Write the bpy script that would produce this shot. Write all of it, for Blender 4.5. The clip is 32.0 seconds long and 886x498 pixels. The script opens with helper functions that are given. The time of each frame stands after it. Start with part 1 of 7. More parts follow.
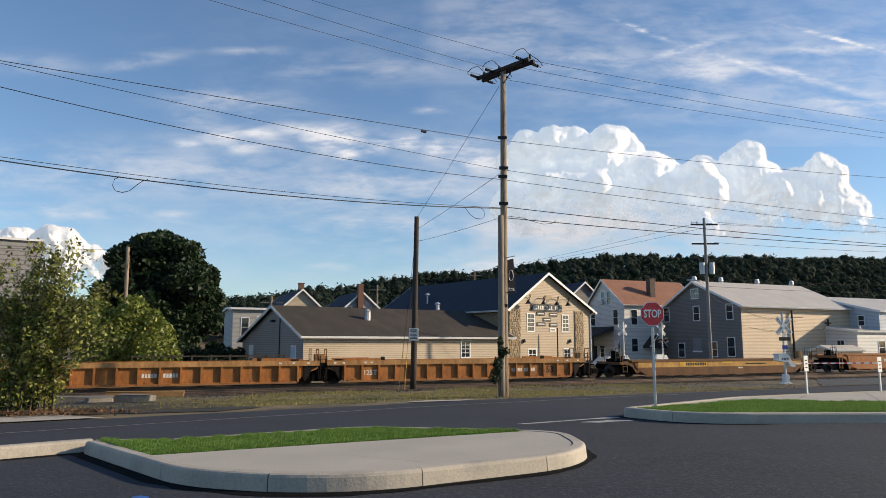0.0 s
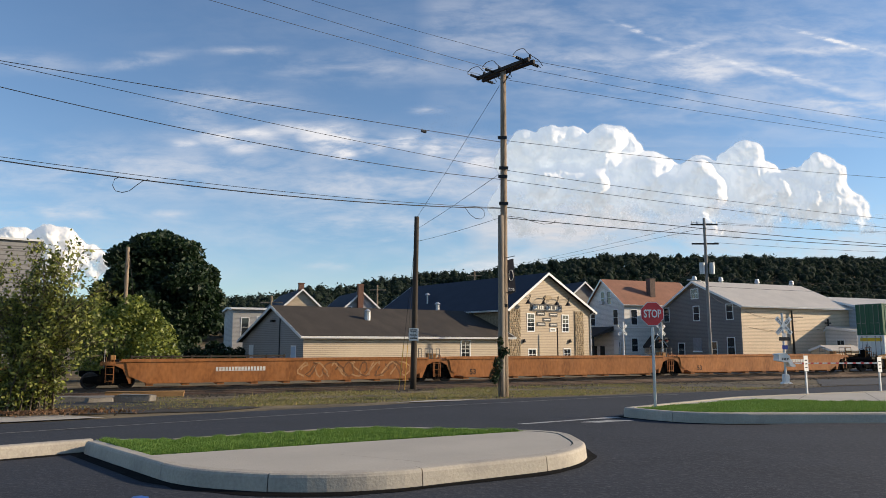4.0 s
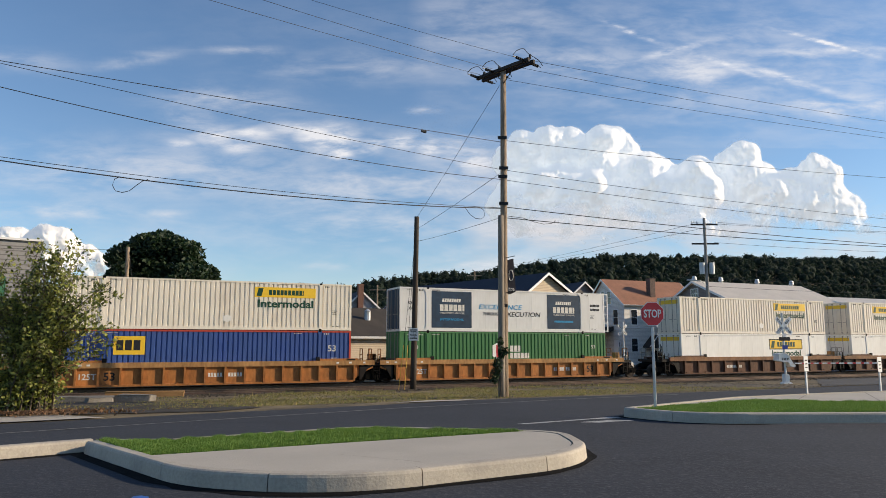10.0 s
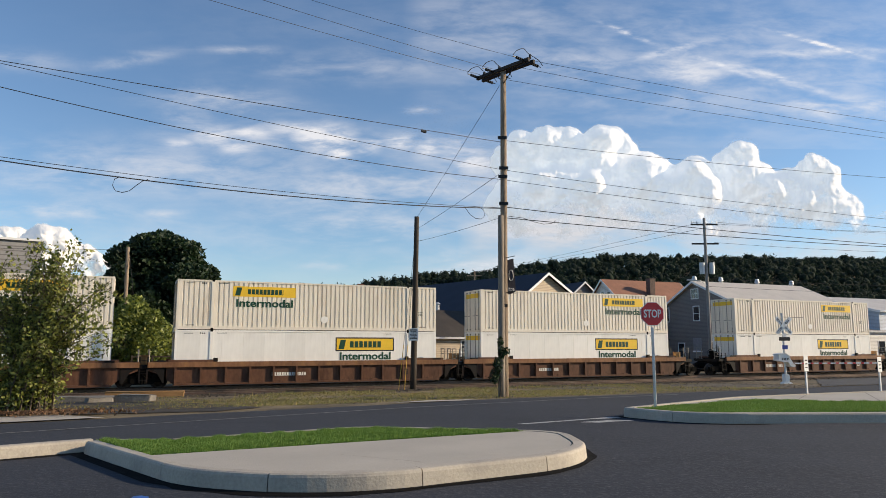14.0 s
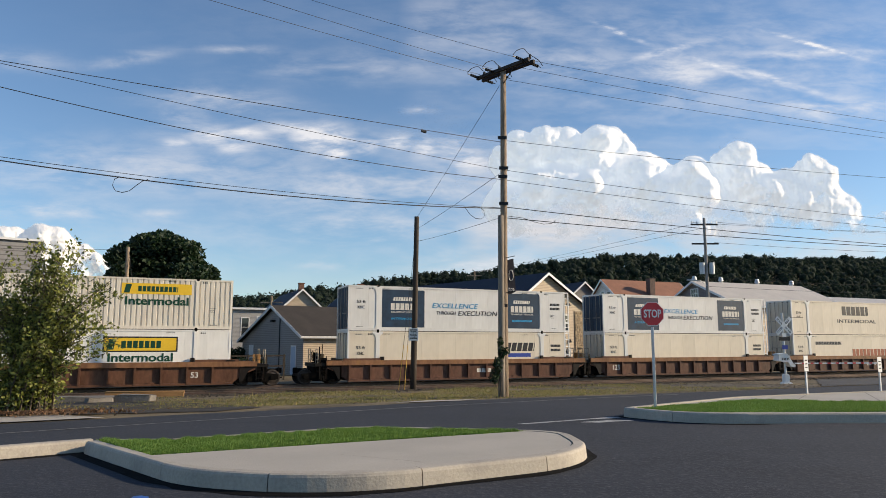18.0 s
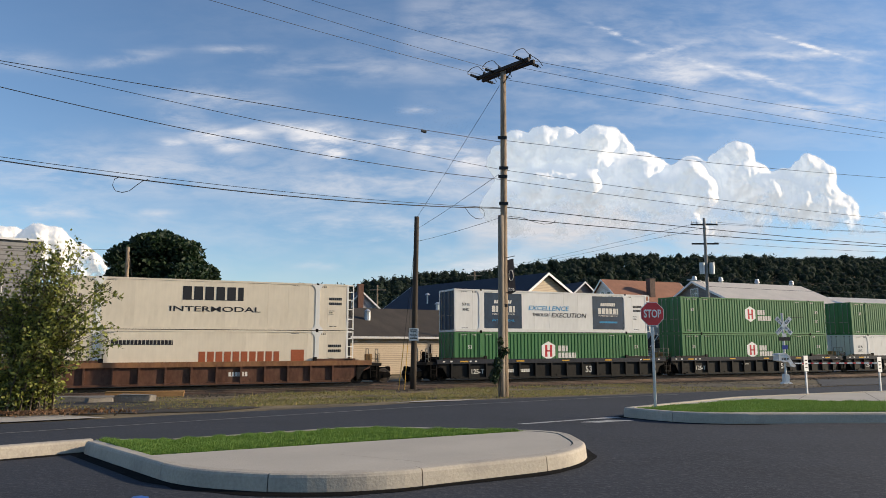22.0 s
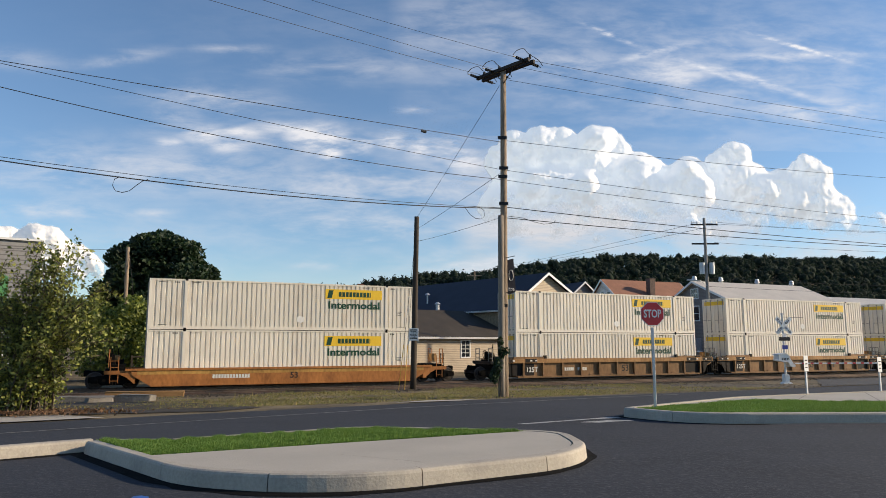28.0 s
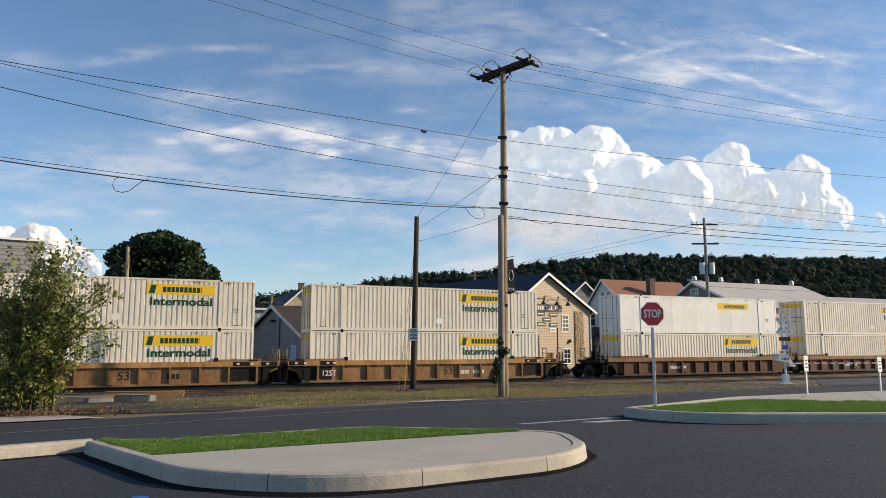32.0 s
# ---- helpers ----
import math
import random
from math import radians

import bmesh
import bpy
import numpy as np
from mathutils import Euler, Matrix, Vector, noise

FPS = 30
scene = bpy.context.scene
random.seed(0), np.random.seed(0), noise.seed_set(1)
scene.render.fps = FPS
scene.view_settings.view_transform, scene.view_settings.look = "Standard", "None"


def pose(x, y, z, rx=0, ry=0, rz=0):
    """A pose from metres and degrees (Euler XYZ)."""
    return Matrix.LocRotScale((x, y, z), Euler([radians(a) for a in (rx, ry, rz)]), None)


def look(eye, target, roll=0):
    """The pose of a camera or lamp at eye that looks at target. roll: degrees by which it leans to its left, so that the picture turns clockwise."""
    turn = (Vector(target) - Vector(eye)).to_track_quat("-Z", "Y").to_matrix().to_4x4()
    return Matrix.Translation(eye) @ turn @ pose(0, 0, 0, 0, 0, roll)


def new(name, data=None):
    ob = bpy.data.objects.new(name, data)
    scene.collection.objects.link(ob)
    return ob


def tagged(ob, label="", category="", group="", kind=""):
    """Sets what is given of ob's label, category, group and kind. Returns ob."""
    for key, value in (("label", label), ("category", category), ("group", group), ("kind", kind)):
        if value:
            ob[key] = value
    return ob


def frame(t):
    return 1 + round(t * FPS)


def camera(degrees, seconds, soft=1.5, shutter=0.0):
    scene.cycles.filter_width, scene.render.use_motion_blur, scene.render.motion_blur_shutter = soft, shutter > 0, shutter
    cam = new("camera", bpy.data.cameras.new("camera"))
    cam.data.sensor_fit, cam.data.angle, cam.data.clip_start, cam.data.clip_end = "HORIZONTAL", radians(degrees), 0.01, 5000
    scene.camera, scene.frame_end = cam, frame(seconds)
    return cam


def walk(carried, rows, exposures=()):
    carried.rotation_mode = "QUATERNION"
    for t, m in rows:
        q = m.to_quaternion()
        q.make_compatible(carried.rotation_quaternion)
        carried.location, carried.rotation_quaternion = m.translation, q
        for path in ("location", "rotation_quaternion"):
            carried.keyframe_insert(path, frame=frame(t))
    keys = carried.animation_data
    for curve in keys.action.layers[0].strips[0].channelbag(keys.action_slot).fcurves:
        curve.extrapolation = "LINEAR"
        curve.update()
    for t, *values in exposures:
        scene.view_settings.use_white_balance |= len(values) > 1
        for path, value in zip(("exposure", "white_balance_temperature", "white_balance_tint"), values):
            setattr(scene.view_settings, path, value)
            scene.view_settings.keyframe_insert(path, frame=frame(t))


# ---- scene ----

# ================= camera =================
cam = camera(64.25, 32.0, soft=0.4)
EYE = Vector((0.0, 0.0, 1.55))
TILT = radians(7.689)
TARGET = EYE + Vector((0, math.cos(TILT), math.sin(TILT)))
walk(cam, [(0.0, look(EYE, TARGET)), (32.0, look(EYE, TARGET))], exposures=[(0.0, 0.0), (32.0, 0.0)])

# ================= light =================
SUN_AZ = radians(3.0)      # direction towards the sun in the plan, from +X
SUN_EL = radians(21.0)
to_sun = Vector((math.cos(SUN_AZ) * math.cos(SUN_EL), math.sin(SUN_AZ) * math.cos(SUN_EL), math.sin(SUN_EL)))
world = bpy.data.worlds.new("sky")
scene.world = world
world.use_nodes = True
wn = world.node_tree
sky = wn.nodes.new("ShaderNodeTexSky")
sky.sky_type, sky.sun_disc = "NISHITA", False
sky.sun_elevation, sky.sun_rotation = SUN_EL, radians(90) - SUN_AZ
sky.altitude, sky.air_density, sky.dust_density, sky.ozone_density = 100, 1.0, 0.3, 3.6
wn.links.new(sky.outputs[0], wn.nodes["Background"].inputs[0])
wn.nodes["Background"].inputs[1].default_value = 0.15
sun_lamp = bpy.data.lights.new("sun", "SUN")
sun_lamp.energy, sun_lamp.angle, sun_lamp.color = 5.8, radians(0.55), (1.0, 0.81, 0.57)
new("sun", sun_lamp).matrix_world = look(to_sun * 100, (0, 0, 0))

# ================= materials =================
def nodes_of(name):
    m = bpy.data.materials.new(name)
    m.use_nodes = True
    return m, m.node_tree.nodes, m.node_tree.links


def surface(name, col, rough=0.75, metal=0.0, var=0.18, s1=0.5, s2=9.0, bump=0.15, stain=None, stain_amt=0.35,
            stain_scale=0.9, per_object=0.0, fine=0.0, stretch=(1, 1, 1), spec=0.4, coords="Object"):
    """Colour with grain at two scales, stains of another colour, and fine relief."""
    m, n, l = nodes_of(name)
    bsdf = n["Principled BSDF"]
    tc, mp = n.new("ShaderNodeTexCoord"), n.new("ShaderNodeMapping")
    mp.inputs["Scale"].default_value = stretch
    l.new(tc.outputs[coords], mp.inputs[0])
    n1, n2 = n.new("ShaderNodeTexNoise"), n.new("ShaderNodeTexNoise")
    n1.inputs["Scale"].default_value, n1.inputs["Detail"].default_value = s1, 5
    n2.inputs["Scale"].default_value, n2.inputs["Detail"].default_value = s2, 4
    l.new(mp.outputs[0], n1.inputs["Vector"]), l.new(mp.outputs[0], n2.inputs["Vector"])
    add = n.new("ShaderNodeMath"); add.operation = "MULTIPLY_ADD"
    l.new(n1.outputs["Fac"], add.inputs[0]); add.inputs[1].default_value = 1.2
    l.new(n2.outputs["Fac"], add.inputs[2])
    ramp = n.new("ShaderNodeMapRange")
    ramp.inputs["From Min"].default_value, ramp.inputs["From Max"].default_value = 0.75, 1.45
    ramp.inputs["To Min"].default_value, ramp.inputs["To Max"].default_value = 1 - var, 1 + var
    l.new(add.outputs[0], ramp.inputs["Value"])
    value = ramp.outputs[0]
    if per_object:
        info, pr, mul = n.new("ShaderNodeObjectInfo"), n.new("ShaderNodeMapRange"), n.new("ShaderNodeMath")
        pr.inputs["To Min"].default_value, pr.inputs["To Max"].default_value = 1 - per_object, 1 + per_object
        mul.operation = "MULTIPLY"
        l.new(info.outputs["Random"], pr.inputs["Value"])
        l.new(pr.outputs[0], mul.inputs[0]), l.new(value, mul.inputs[1])
        value = mul.outputs[0]
    hsv = n.new("ShaderNodeHueSaturation")
    hsv.inputs["Color"].default_value = (*col, 1)
    l.new(value, hsv.inputs["Value"])
    out = hsv.outputs[0]
    if stain:
        n3, r3, mix = n.new("ShaderNodeTexNoise"), n.new("ShaderNodeMapRange"), n.new("ShaderNodeMix")
        n3.inputs["Scale"].default_value, n3.inputs["Detail"].default_value, n3.inputs["Roughness"].default_value = stain_scale, 7, 0.65
        l.new(mp.outputs[0], n3.inputs["Vector"])
        r3.inputs["From Min"].default_value, r3.inputs["From Max"].default_value = 0.5, 0.72
        r3.inputs["To Max"].default_value = stain_amt
        l.new(n3.outputs["Fac"], r3.inputs["Value"])
        mix.data_type = "RGBA"
        l.new(r3.outputs[0], mix.inputs["Factor"])
        l.new(out, mix.inputs["A"])
        mix.inputs["B"].default_value = (*stain, 1)
        out = mix.outputs["Result"]
    l.new(out, bsdf.inputs["Base Color"])
    bsdf.inputs["Roughness"].default_value, bsdf.inputs["Metallic"].default_value = rough, metal
    bsdf.inputs["Specular IOR Level"].default_value = spec
    if bump:
        b = n.new("ShaderNodeBump")
        b.inputs["Strength"].default_value, b.inputs["Distance"].default_value = bump, 0.02
        l.new(n2.outputs["Fac"], b.inputs["Height"])
        l.new(b.outputs[0], bsdf.inputs["Normal"])
    return m


def siding(name, col, course=0.17, var=0.1, dark=0.6):
    """Lap siding: horizontal courses in relief, the shade of each lower lip painted in, light weathering."""
    m = surface(name, col, 0.6, var=var, s1=0.35, s2=5, bump=0)
    n, l = m.node_tree.nodes, m.node_tree.links
    bsdf = n["Principled BSDF"]
    tc, sep = n.new("ShaderNodeTexCoord"), n.new("ShaderNodeSeparateXYZ")
    l.new(tc.outputs["Object"], sep.inputs[0])
    mul, fr, b = n.new("ShaderNodeMath"), n.new("ShaderNodeMath"), n.new("ShaderNodeBump")
    mul.operation, fr.operation = "MULTIPLY", "FRACT"
    mul.inputs[1].default_value = 1 / course
    l.new(sep.outputs[2], mul.inputs[0]), l.new(mul.outputs[0], fr.inputs[0])
    inv = n.new("ShaderNodeMath"); inv.operation = "SUBTRACT"; inv.inputs[0].default_value = 1.0
    l.new(fr.outputs[0], inv.inputs[1])
    l.new(inv.outputs[0], b.inputs["Height"])
    b.inputs["Strength"].default_value, b.inputs["Distance"].default_value = 0.6, 0.03
    l.new(b.outputs[0], bsdf.inputs["Normal"])
    # the shade line of each lap, painted dark on the board's lowest fifth
    lip_shade, jm = n.new("ShaderNodeMath"), n.new("ShaderNodeMix")
    lip_shade.operation, lip_shade.inputs[1].default_value = "LESS_THAN", 0.2
    l.new(fr.outputs[0], lip_shade.inputs[0])
    jm.data_type, jm.blend_type = "RGBA", "MULTIPLY"
    src = bsdf.inputs["Base Color"].links[0].from_socket
    l.new(lip_shade.outputs[0], jm.inputs["Factor"]), l.new(src, jm.inputs["A"])
    jm.inputs["B"].default_value = (dark, dark, dark, 1)
    l.new(jm.outputs["Result"], bsdf.inputs["Base Color"])
    return m


def leafy(name, col, col2, rough=0.55):
    """Leaves: colour varies from leaf to leaf, light comes through them."""
    m, n, l = nodes_of(name)
    geo, ramp = n.new("ShaderNodeNewGeometry"), n.new("ShaderNodeMix")
    ramp.data_type = "RGBA"
    ramp.inputs["A"].default_value, ramp.inputs["B"].default_value = (*col, 1), (*col2, 1)
    l.new(geo.outputs["Random Per Island"], ramp.inputs["Factor"])
    bsdf = n["Principled BSDF"]
    l.new(ramp.outputs["Result"], bsdf.inputs["Base Color"])
    bsdf.inputs["Roughness"].default_value = rough
    tr, mix = n.new("ShaderNodeBsdfTranslucent"), n.new("ShaderNodeMixShader")
    l.new(ramp.outputs["Result"], tr.inputs["Color"])
    mix.inputs[0].default_value = 0.35
    l.new(bsdf.outputs[0], mix.inputs[1]), l.new(tr.outputs[0], mix.inputs[2])
    l.new(mix.outputs[0], n["Material Output"].inputs[0])
    return m


def glass_dark(name, col=(0.02, 0.025, 0.03)):
    m = surface(name, col, 0.06, var=0.1, bump=0.0, spec=0.8)
    return m


def speckled(name, col, light, dark):
    """Asphalt: pale and dark grains of aggregate in a binder, faint broad wear, hairline cracks."""
    m = surface(name, col, 0.95, var=0.16, s1=0.25, s2=24, bump=0.0, stain=dark, stain_amt=0.35, stain_scale=0.35, spec=0.2)
    n, l = m.node_tree.nodes, m.node_tree.links
    bsdf = n["Principled BSDF"]
    tc = n.new("ShaderNodeTexCoord")
    src = bsdf.inputs["Base Color"].links[0].from_socket
    for scale, lo, hi, amt, tone in ((55, 0.58, 0.7, 0.5, light), (75, 0.6, 0.72, 0.6, dark), (14, 0.56, 0.75, 0.3, light)):
        nz, mr, mx, mp = n.new("ShaderNodeTexNoise"), n.new("ShaderNodeMapRange"), n.new("ShaderNodeMix"), n.new("ShaderNodeMapping")
        mp.inputs["Location"].default_value = (scale * 1.7, scale * 0.3, 0)
        nz.inputs["Scale"].default_value, nz.inputs["Detail"].default_value = scale, 2
        mr.inputs["From Min"].default_value, mr.inputs["From Max"].default_value, mr.inputs["To Max"].default_value = lo, hi, amt
        mx.data_type = "RGBA"
        l.new(tc.outputs["Object"], mp.inputs[0]), l.new(mp.outputs[0], nz.inputs["Vector"])
        l.new(nz.outputs["Fac"], mr.inputs["Value"]), l.new(mr.outputs[0], mx.inputs["Factor"])
        l.new(src, mx.inputs["A"])
        mx.inputs["B"].default_value = (*tone, 1)
        src = mx.outputs["Result"]
    l.new(src, bsdf.inputs["Base Color"])
    b = n.new("ShaderNodeBump")
    b.inputs["Strength"].default_value, b.inputs["Distance"].default_value = 0.5, 0.015
    l.new(nz.outputs["Fac"], b.inputs["Height"]), l.new(b.outputs[0], bsdf.inputs["Normal"])
    return m


M_ASPHALT = speckled("asphalt", (0.032, 0.037, 0.048), (0.14, 0.14, 0.145), (0.012, 0.014, 0.018))
M_ROAD = surface("road_asphalt", (0.05, 0.05, 0.053), 0.88, var=0.2, s1=0.3, s2=50, bump=0.3, stain=(0.04, 0.04, 0.042), stain_amt=0.5, stain_scale=0.4, stretch=(0.5, 1, 1))
M_EARTH = surface("dry_grass_and_gravel", (0.13, 0.1, 0.055), 0.95, var=0.75, s1=0.6, s2=9, bump=1.0, stain=(0.06, 0.05, 0.03), stain_amt=0.8, stain_scale=0.7)
M_GRAVEL = surface("ballast_gravel", (0.028, 0.024, 0.02), 0.95, var=0.7, s1=1.5, s2=14, bump=1.0, stain=(0.06, 0.05, 0.045), stain_amt=0.6, stain_scale=0.8)
M_KERB = surface("kerb_concrete", (0.4, 0.36, 0.3), 0.85, var=0.16, s1=1.2, s2=30, bump=0.25, stain=(0.22, 0.2, 0.18), stain_amt=0.5, stain_scale=1.6, per_object=0.05)
M_SLAB = surface("pavement_concrete", (0.41, 0.375, 0.32), 0.88, var=0.1, s1=0.8, s2=45, bump=0.2, stain=(0.36, 0.33, 0.285), stain_amt=0.5, stain_scale=0.7)
M_SOIL = surface("soil_under_grass", (0.06, 0.1, 0.02), 0.95, var=0.3, s1=1.0, s2=14, bump=0.5)
M_PAINT = surface("worn_road_paint", (0.4, 0.4, 0.39), 0.8, var=0.4, s1=3, s2=18, bump=0.1, stain=(0.05, 0.05, 0.055), stain_amt=1.0, stain_scale=5)
M_FAINT = surface("faded_road_paint", (0.19, 0.19, 0.185), 0.85, var=0.4, s1=3, s2=18, bump=0.1, stain=(0.05, 0.05, 0.055), stain_amt=1.0, stain_scale=3)
M_RAIL = surface("rail_steel", (0.16, 0.11, 0.085), 0.5, 0.6, var=0.3, s2=6)
M_TIE = surface("creosoted_tie", (0.03, 0.024, 0.02), 0.9, var=0.35, s1=2, s2=14, per_object=0.2)
M_WOODPOLE = surface("weathered_pole_wood", (0.29, 0.22, 0.155), 0.85, var=0.5, s1=2, s2=10, bump=0.8, stretch=(6, 6, 0.5), stain=(0.07, 0.05, 0.038), stain_amt=0.9, stain_scale=2.2)
M_DARKPOLE = surface("creosoted_pole_wood", (0.05, 0.038, 0.028), 0.85, var=0.35, s1=2, s2=10, bump=0.4, stretch=(6, 6, 0.5))
M_ARM = surface("tarred_crossarm", (0.04, 0.032, 0.028), 0.85, var=0.3, s1=2, s2=10)
M_GALV = surface("galvanised_steel", (0.5, 0.51, 0.52), 0.5, 0.55, var=0.15, s1=2, s2=15, bump=0.05)
M_WHITE = surface("white_paint", (0.78, 0.77, 0.74), 0.5, var=0.07, s1=1, s2=6, bump=0.05)
M_TRIM = surface("white_trim", (0.78, 0.78, 0.77), 0.5, var=0.05, s1=1, s2=6, bump=0.03)
M_BLACK = surface("black_paint", (0.01, 0.01, 0.011), 0.5, var=0.3, s1=2, s2=8, bump=0.05)
M_RED = surface("sign_red", (0.6, 0.045, 0.05), 0.4, var=0.06, bump=0.0)
M_WIRE = surface("wire_black", (0.012, 0.012, 0.013), 0.6, var=0.1, bump=0)
M_GLASS = glass_dark("window_glass")
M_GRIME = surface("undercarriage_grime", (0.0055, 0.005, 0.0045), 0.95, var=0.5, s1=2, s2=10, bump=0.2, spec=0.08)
M_WHEEL = surface("wheel_steel", (0.05, 0.04, 0.034), 0.65, 0.4, var=0.3, s1=3, s2=12)

# ================= building blocks =================
THETA = radians(23.864)     # the track's direction in the plan
CT, ST = math.cos(THETA), math.sin(THETA)
RAIL = -0.905               # rail top
PROFILE = [(-60, 0), (8, 0), (17, -0.22), (24, -0.45), (33, -0.75), (39, -1.08), (60, -1.1), (130, -1.1)]


def W(s, q, z=0.0):
    """A place from the distance along the track, the distance across it, and the height."""
    return Vector((s * CT - q * ST, s * ST + q * CT, z))


def across(x, y):
    return -x * ST + y * CT


def gz(q):
    return float(np.interp(q, [a for a, b in PROFILE], [b for a, b in PROFILE]))


def ground_at(x, y):
    return gz(across(x, y))


def tm(s, q, z=0.0, turn=0.0):
    return Matrix.Translation(W(s, q, z)) @ Matrix.Rotation(THETA + radians(turn), 4, "Z")


def mesh_of(bm, name, smooth=False):
    me = bpy.data.meshes.new(name)
    bm.to_mesh(me)
    bm.free()
    if smooth:
        me.shade_smooth()
    return me


def part(name, bm, material, parent=None, label="", m=None, smooth=False):
    """Links a bmesh, or a mesh already made, as one object under a thing or a part."""
    me = bm if isinstance(bm, bpy.types.Mesh) else mesh_of(bm, name, smooth)
    if material and not me.materials:
        me.materials.append(material)
    ob = new(name, me)
    if parent:
        ob.parent = parent
    if m is not None:
        ob.matrix_basis = m
    if label:
        tagged(ob, label)
    return ob


def thing(name, m, label, category, group="", kind=""):
    ob = new(name)
    ob.empty_display_size = 0.2
    ob.matrix_basis = m
    return tagged(ob, label, category, group, kind)


def box(bm, x0, x1, y0, y1, z0, z1, bevel=0.0):
    if bevel:
        made = bmesh.ops.create_cube(bm, size=1.0, matrix=Matrix.Translation(((x0 + x1) / 2, (y0 + y1) / 2, (z0 + z1) / 2)) @ Matrix.Diagonal((x1 - x0, y1 - y0, z1 - z0, 1)))
        edges = list({e for v in made["verts"] for e in v.link_edges})
        bmesh.ops.bevel(bm, geom=edges, offset=bevel, segments=1, affect="EDGES")
        return bm
    v = [bm.verts.new(p) for p in ((x0, y0, z0), (x1, y0, z0), (x1, y1, z0), (x0, y1, z0), (x0, y0, z1), (x1, y0, z1), (x1, y1, z1), (x0, y1, z1))]
    for f in ((3, 2, 1, 0), (4, 5, 6, 7), (0, 1, 5, 4), (1, 2, 6, 5), (2, 3, 7, 6), (3, 0, 4, 7)):
        bm.faces.new([v[i] for i in f])
    return bm


def boxed(*a, bevel=0.0):
    return box(bmesh.new(), *a, bevel=bevel)


def prism(bm, pts, y0, y1, axis="y"):
    """A polygon in x and z pulled along y (or in y and z pulled along x, or in x and y pulled along z)."""
    def at(a, b, c):
        return {"y": (a, c, b), "x": (c, a, b), "z": (a, b, c)}[axis]
    lo = [bm.verts.new(at(a, b, y0)) for a, b in pts]
    hi = [bm.verts.new(at(a, b, y1)) for a, b in pts]
    k = len(pts)
    bm.faces.new(lo), bm.faces.new(hi[::-1])
    for i in range(k):
        bm.faces.new((lo[i], hi[i], hi[(i + 1) % k], lo[(i + 1) % k]))
    bmesh.ops.recalc_face_normals(bm, faces=bm.faces)
    return bm


def tube(bm, path, r, sides=6, r1=None, cap=True):
    """A round rod along points."""
    path = [Vector(p) for p in path]
    rings = []
    for i, p in enumerate(path):
        d = (path[min(i + 1, len(path) - 1)] - path[max(i - 1, 0)]).normalized()
        a = d.cross(Vector((0, 0, 1)) if abs(d.z) < 0.9 else Vector((1, 0, 0))).normalized()
        b = d.cross(a)
        rr = r if r1 is None else r + (r1 - r) * i / (len(path) - 1)
        rings.append([bm.verts.new(p + (a * math.cos(t) + b * math.sin(t)) * rr) for t in (2 * math.pi * k / sides for k in range(sides))])
    for p0, p1 in zip(rings, rings[1:]):
        for k in range(sides):
            bm.faces.new((p0[k], p0[(k + 1) % sides], p1[(k + 1) % sides], p1[k]))
    if cap:
        bm.faces.new(rings[0][::-1]), bm.faces.new(rings[-1])
    return bm


def rod(a, b, r, sides=8, r1=None):
    return tube(bmesh.new(), (a, b), r, sides, r1)


def rounded(corners, step=0.35):
    """A closed outline with rounded corners: (x, y, radius) each."""
    out, k = [], len(corners)
    for i, (x, y, r) in enumerate(corners):
        p = Vector((x, y))
        a = (Vector(corners[i - 1][:2]) - p)
        b = (Vector(corners[(i + 1) % k][:2]) - p)
        if r <= 0.01:
            out.append(p)
            continue
        half = a.angle(b) / 2
        cut = r / math.tan(half)
        c = p + (a.normalized() + b.normalized()).normalized() * (r / math.sin(half))
        p0, p1 = p + a.normalized() * cut, p + b.normalized() * cut
        t0 = math.atan2(p0.y - c.y, p0.x - c.x)
        dt = (math.atan2(p1.y - c.y, p1.x - c.x) - t0 + math.pi) % (2 * math.pi) - math.pi
        count = max(3, int(abs(dt) * r / step) + 1)
        out += [c + Vector((math.cos(t0 + dt * j / count), math.sin(t0 + dt * j / count))) * r for j in range(count + 1)]
    return out


def inset(loop, d):
    """An outline (counter-clockwise) moved inwards by d."""
    out, k = [], len(loop)
    for i, p in enumerate(loop):
        t = (loop[(i + 1) % k] - loop[i - 1]).normalized()
        out.append(p + Vector((-t.y, t.x)) * d)
    return out


def drape(name, loop, dz, material, label="", category="", thick=0.0, kind="structure"):
    """A sheet on the ground inside an outline, following its slopes."""
    bm = bmesh.new()
    bm.faces.new([bm.verts.new((x, y, 0)) for x, y in loop])
    for q, _ in PROFILE[1:-1]:
        bmesh.ops.bisect_plane(bm, geom=list(bm.verts) + list(bm.edges) + list(bm.faces), plane_co=W(0, q), plane_no=(-ST, CT, 0))
    for v in bm.verts:
        v.co.z = ground_at(v.co.x, v.co.y) + dz
    bmesh.ops.triangulate(bm, faces=bm.faces)
    bmesh.ops.recalc_face_normals(bm, faces=bm.faces)
    for f in bm.faces:
        if f.normal.z < 0:
            f.normal_flip()
    ob = part(name, bm, material)
    return tagged(ob, label, category, kind=kind)


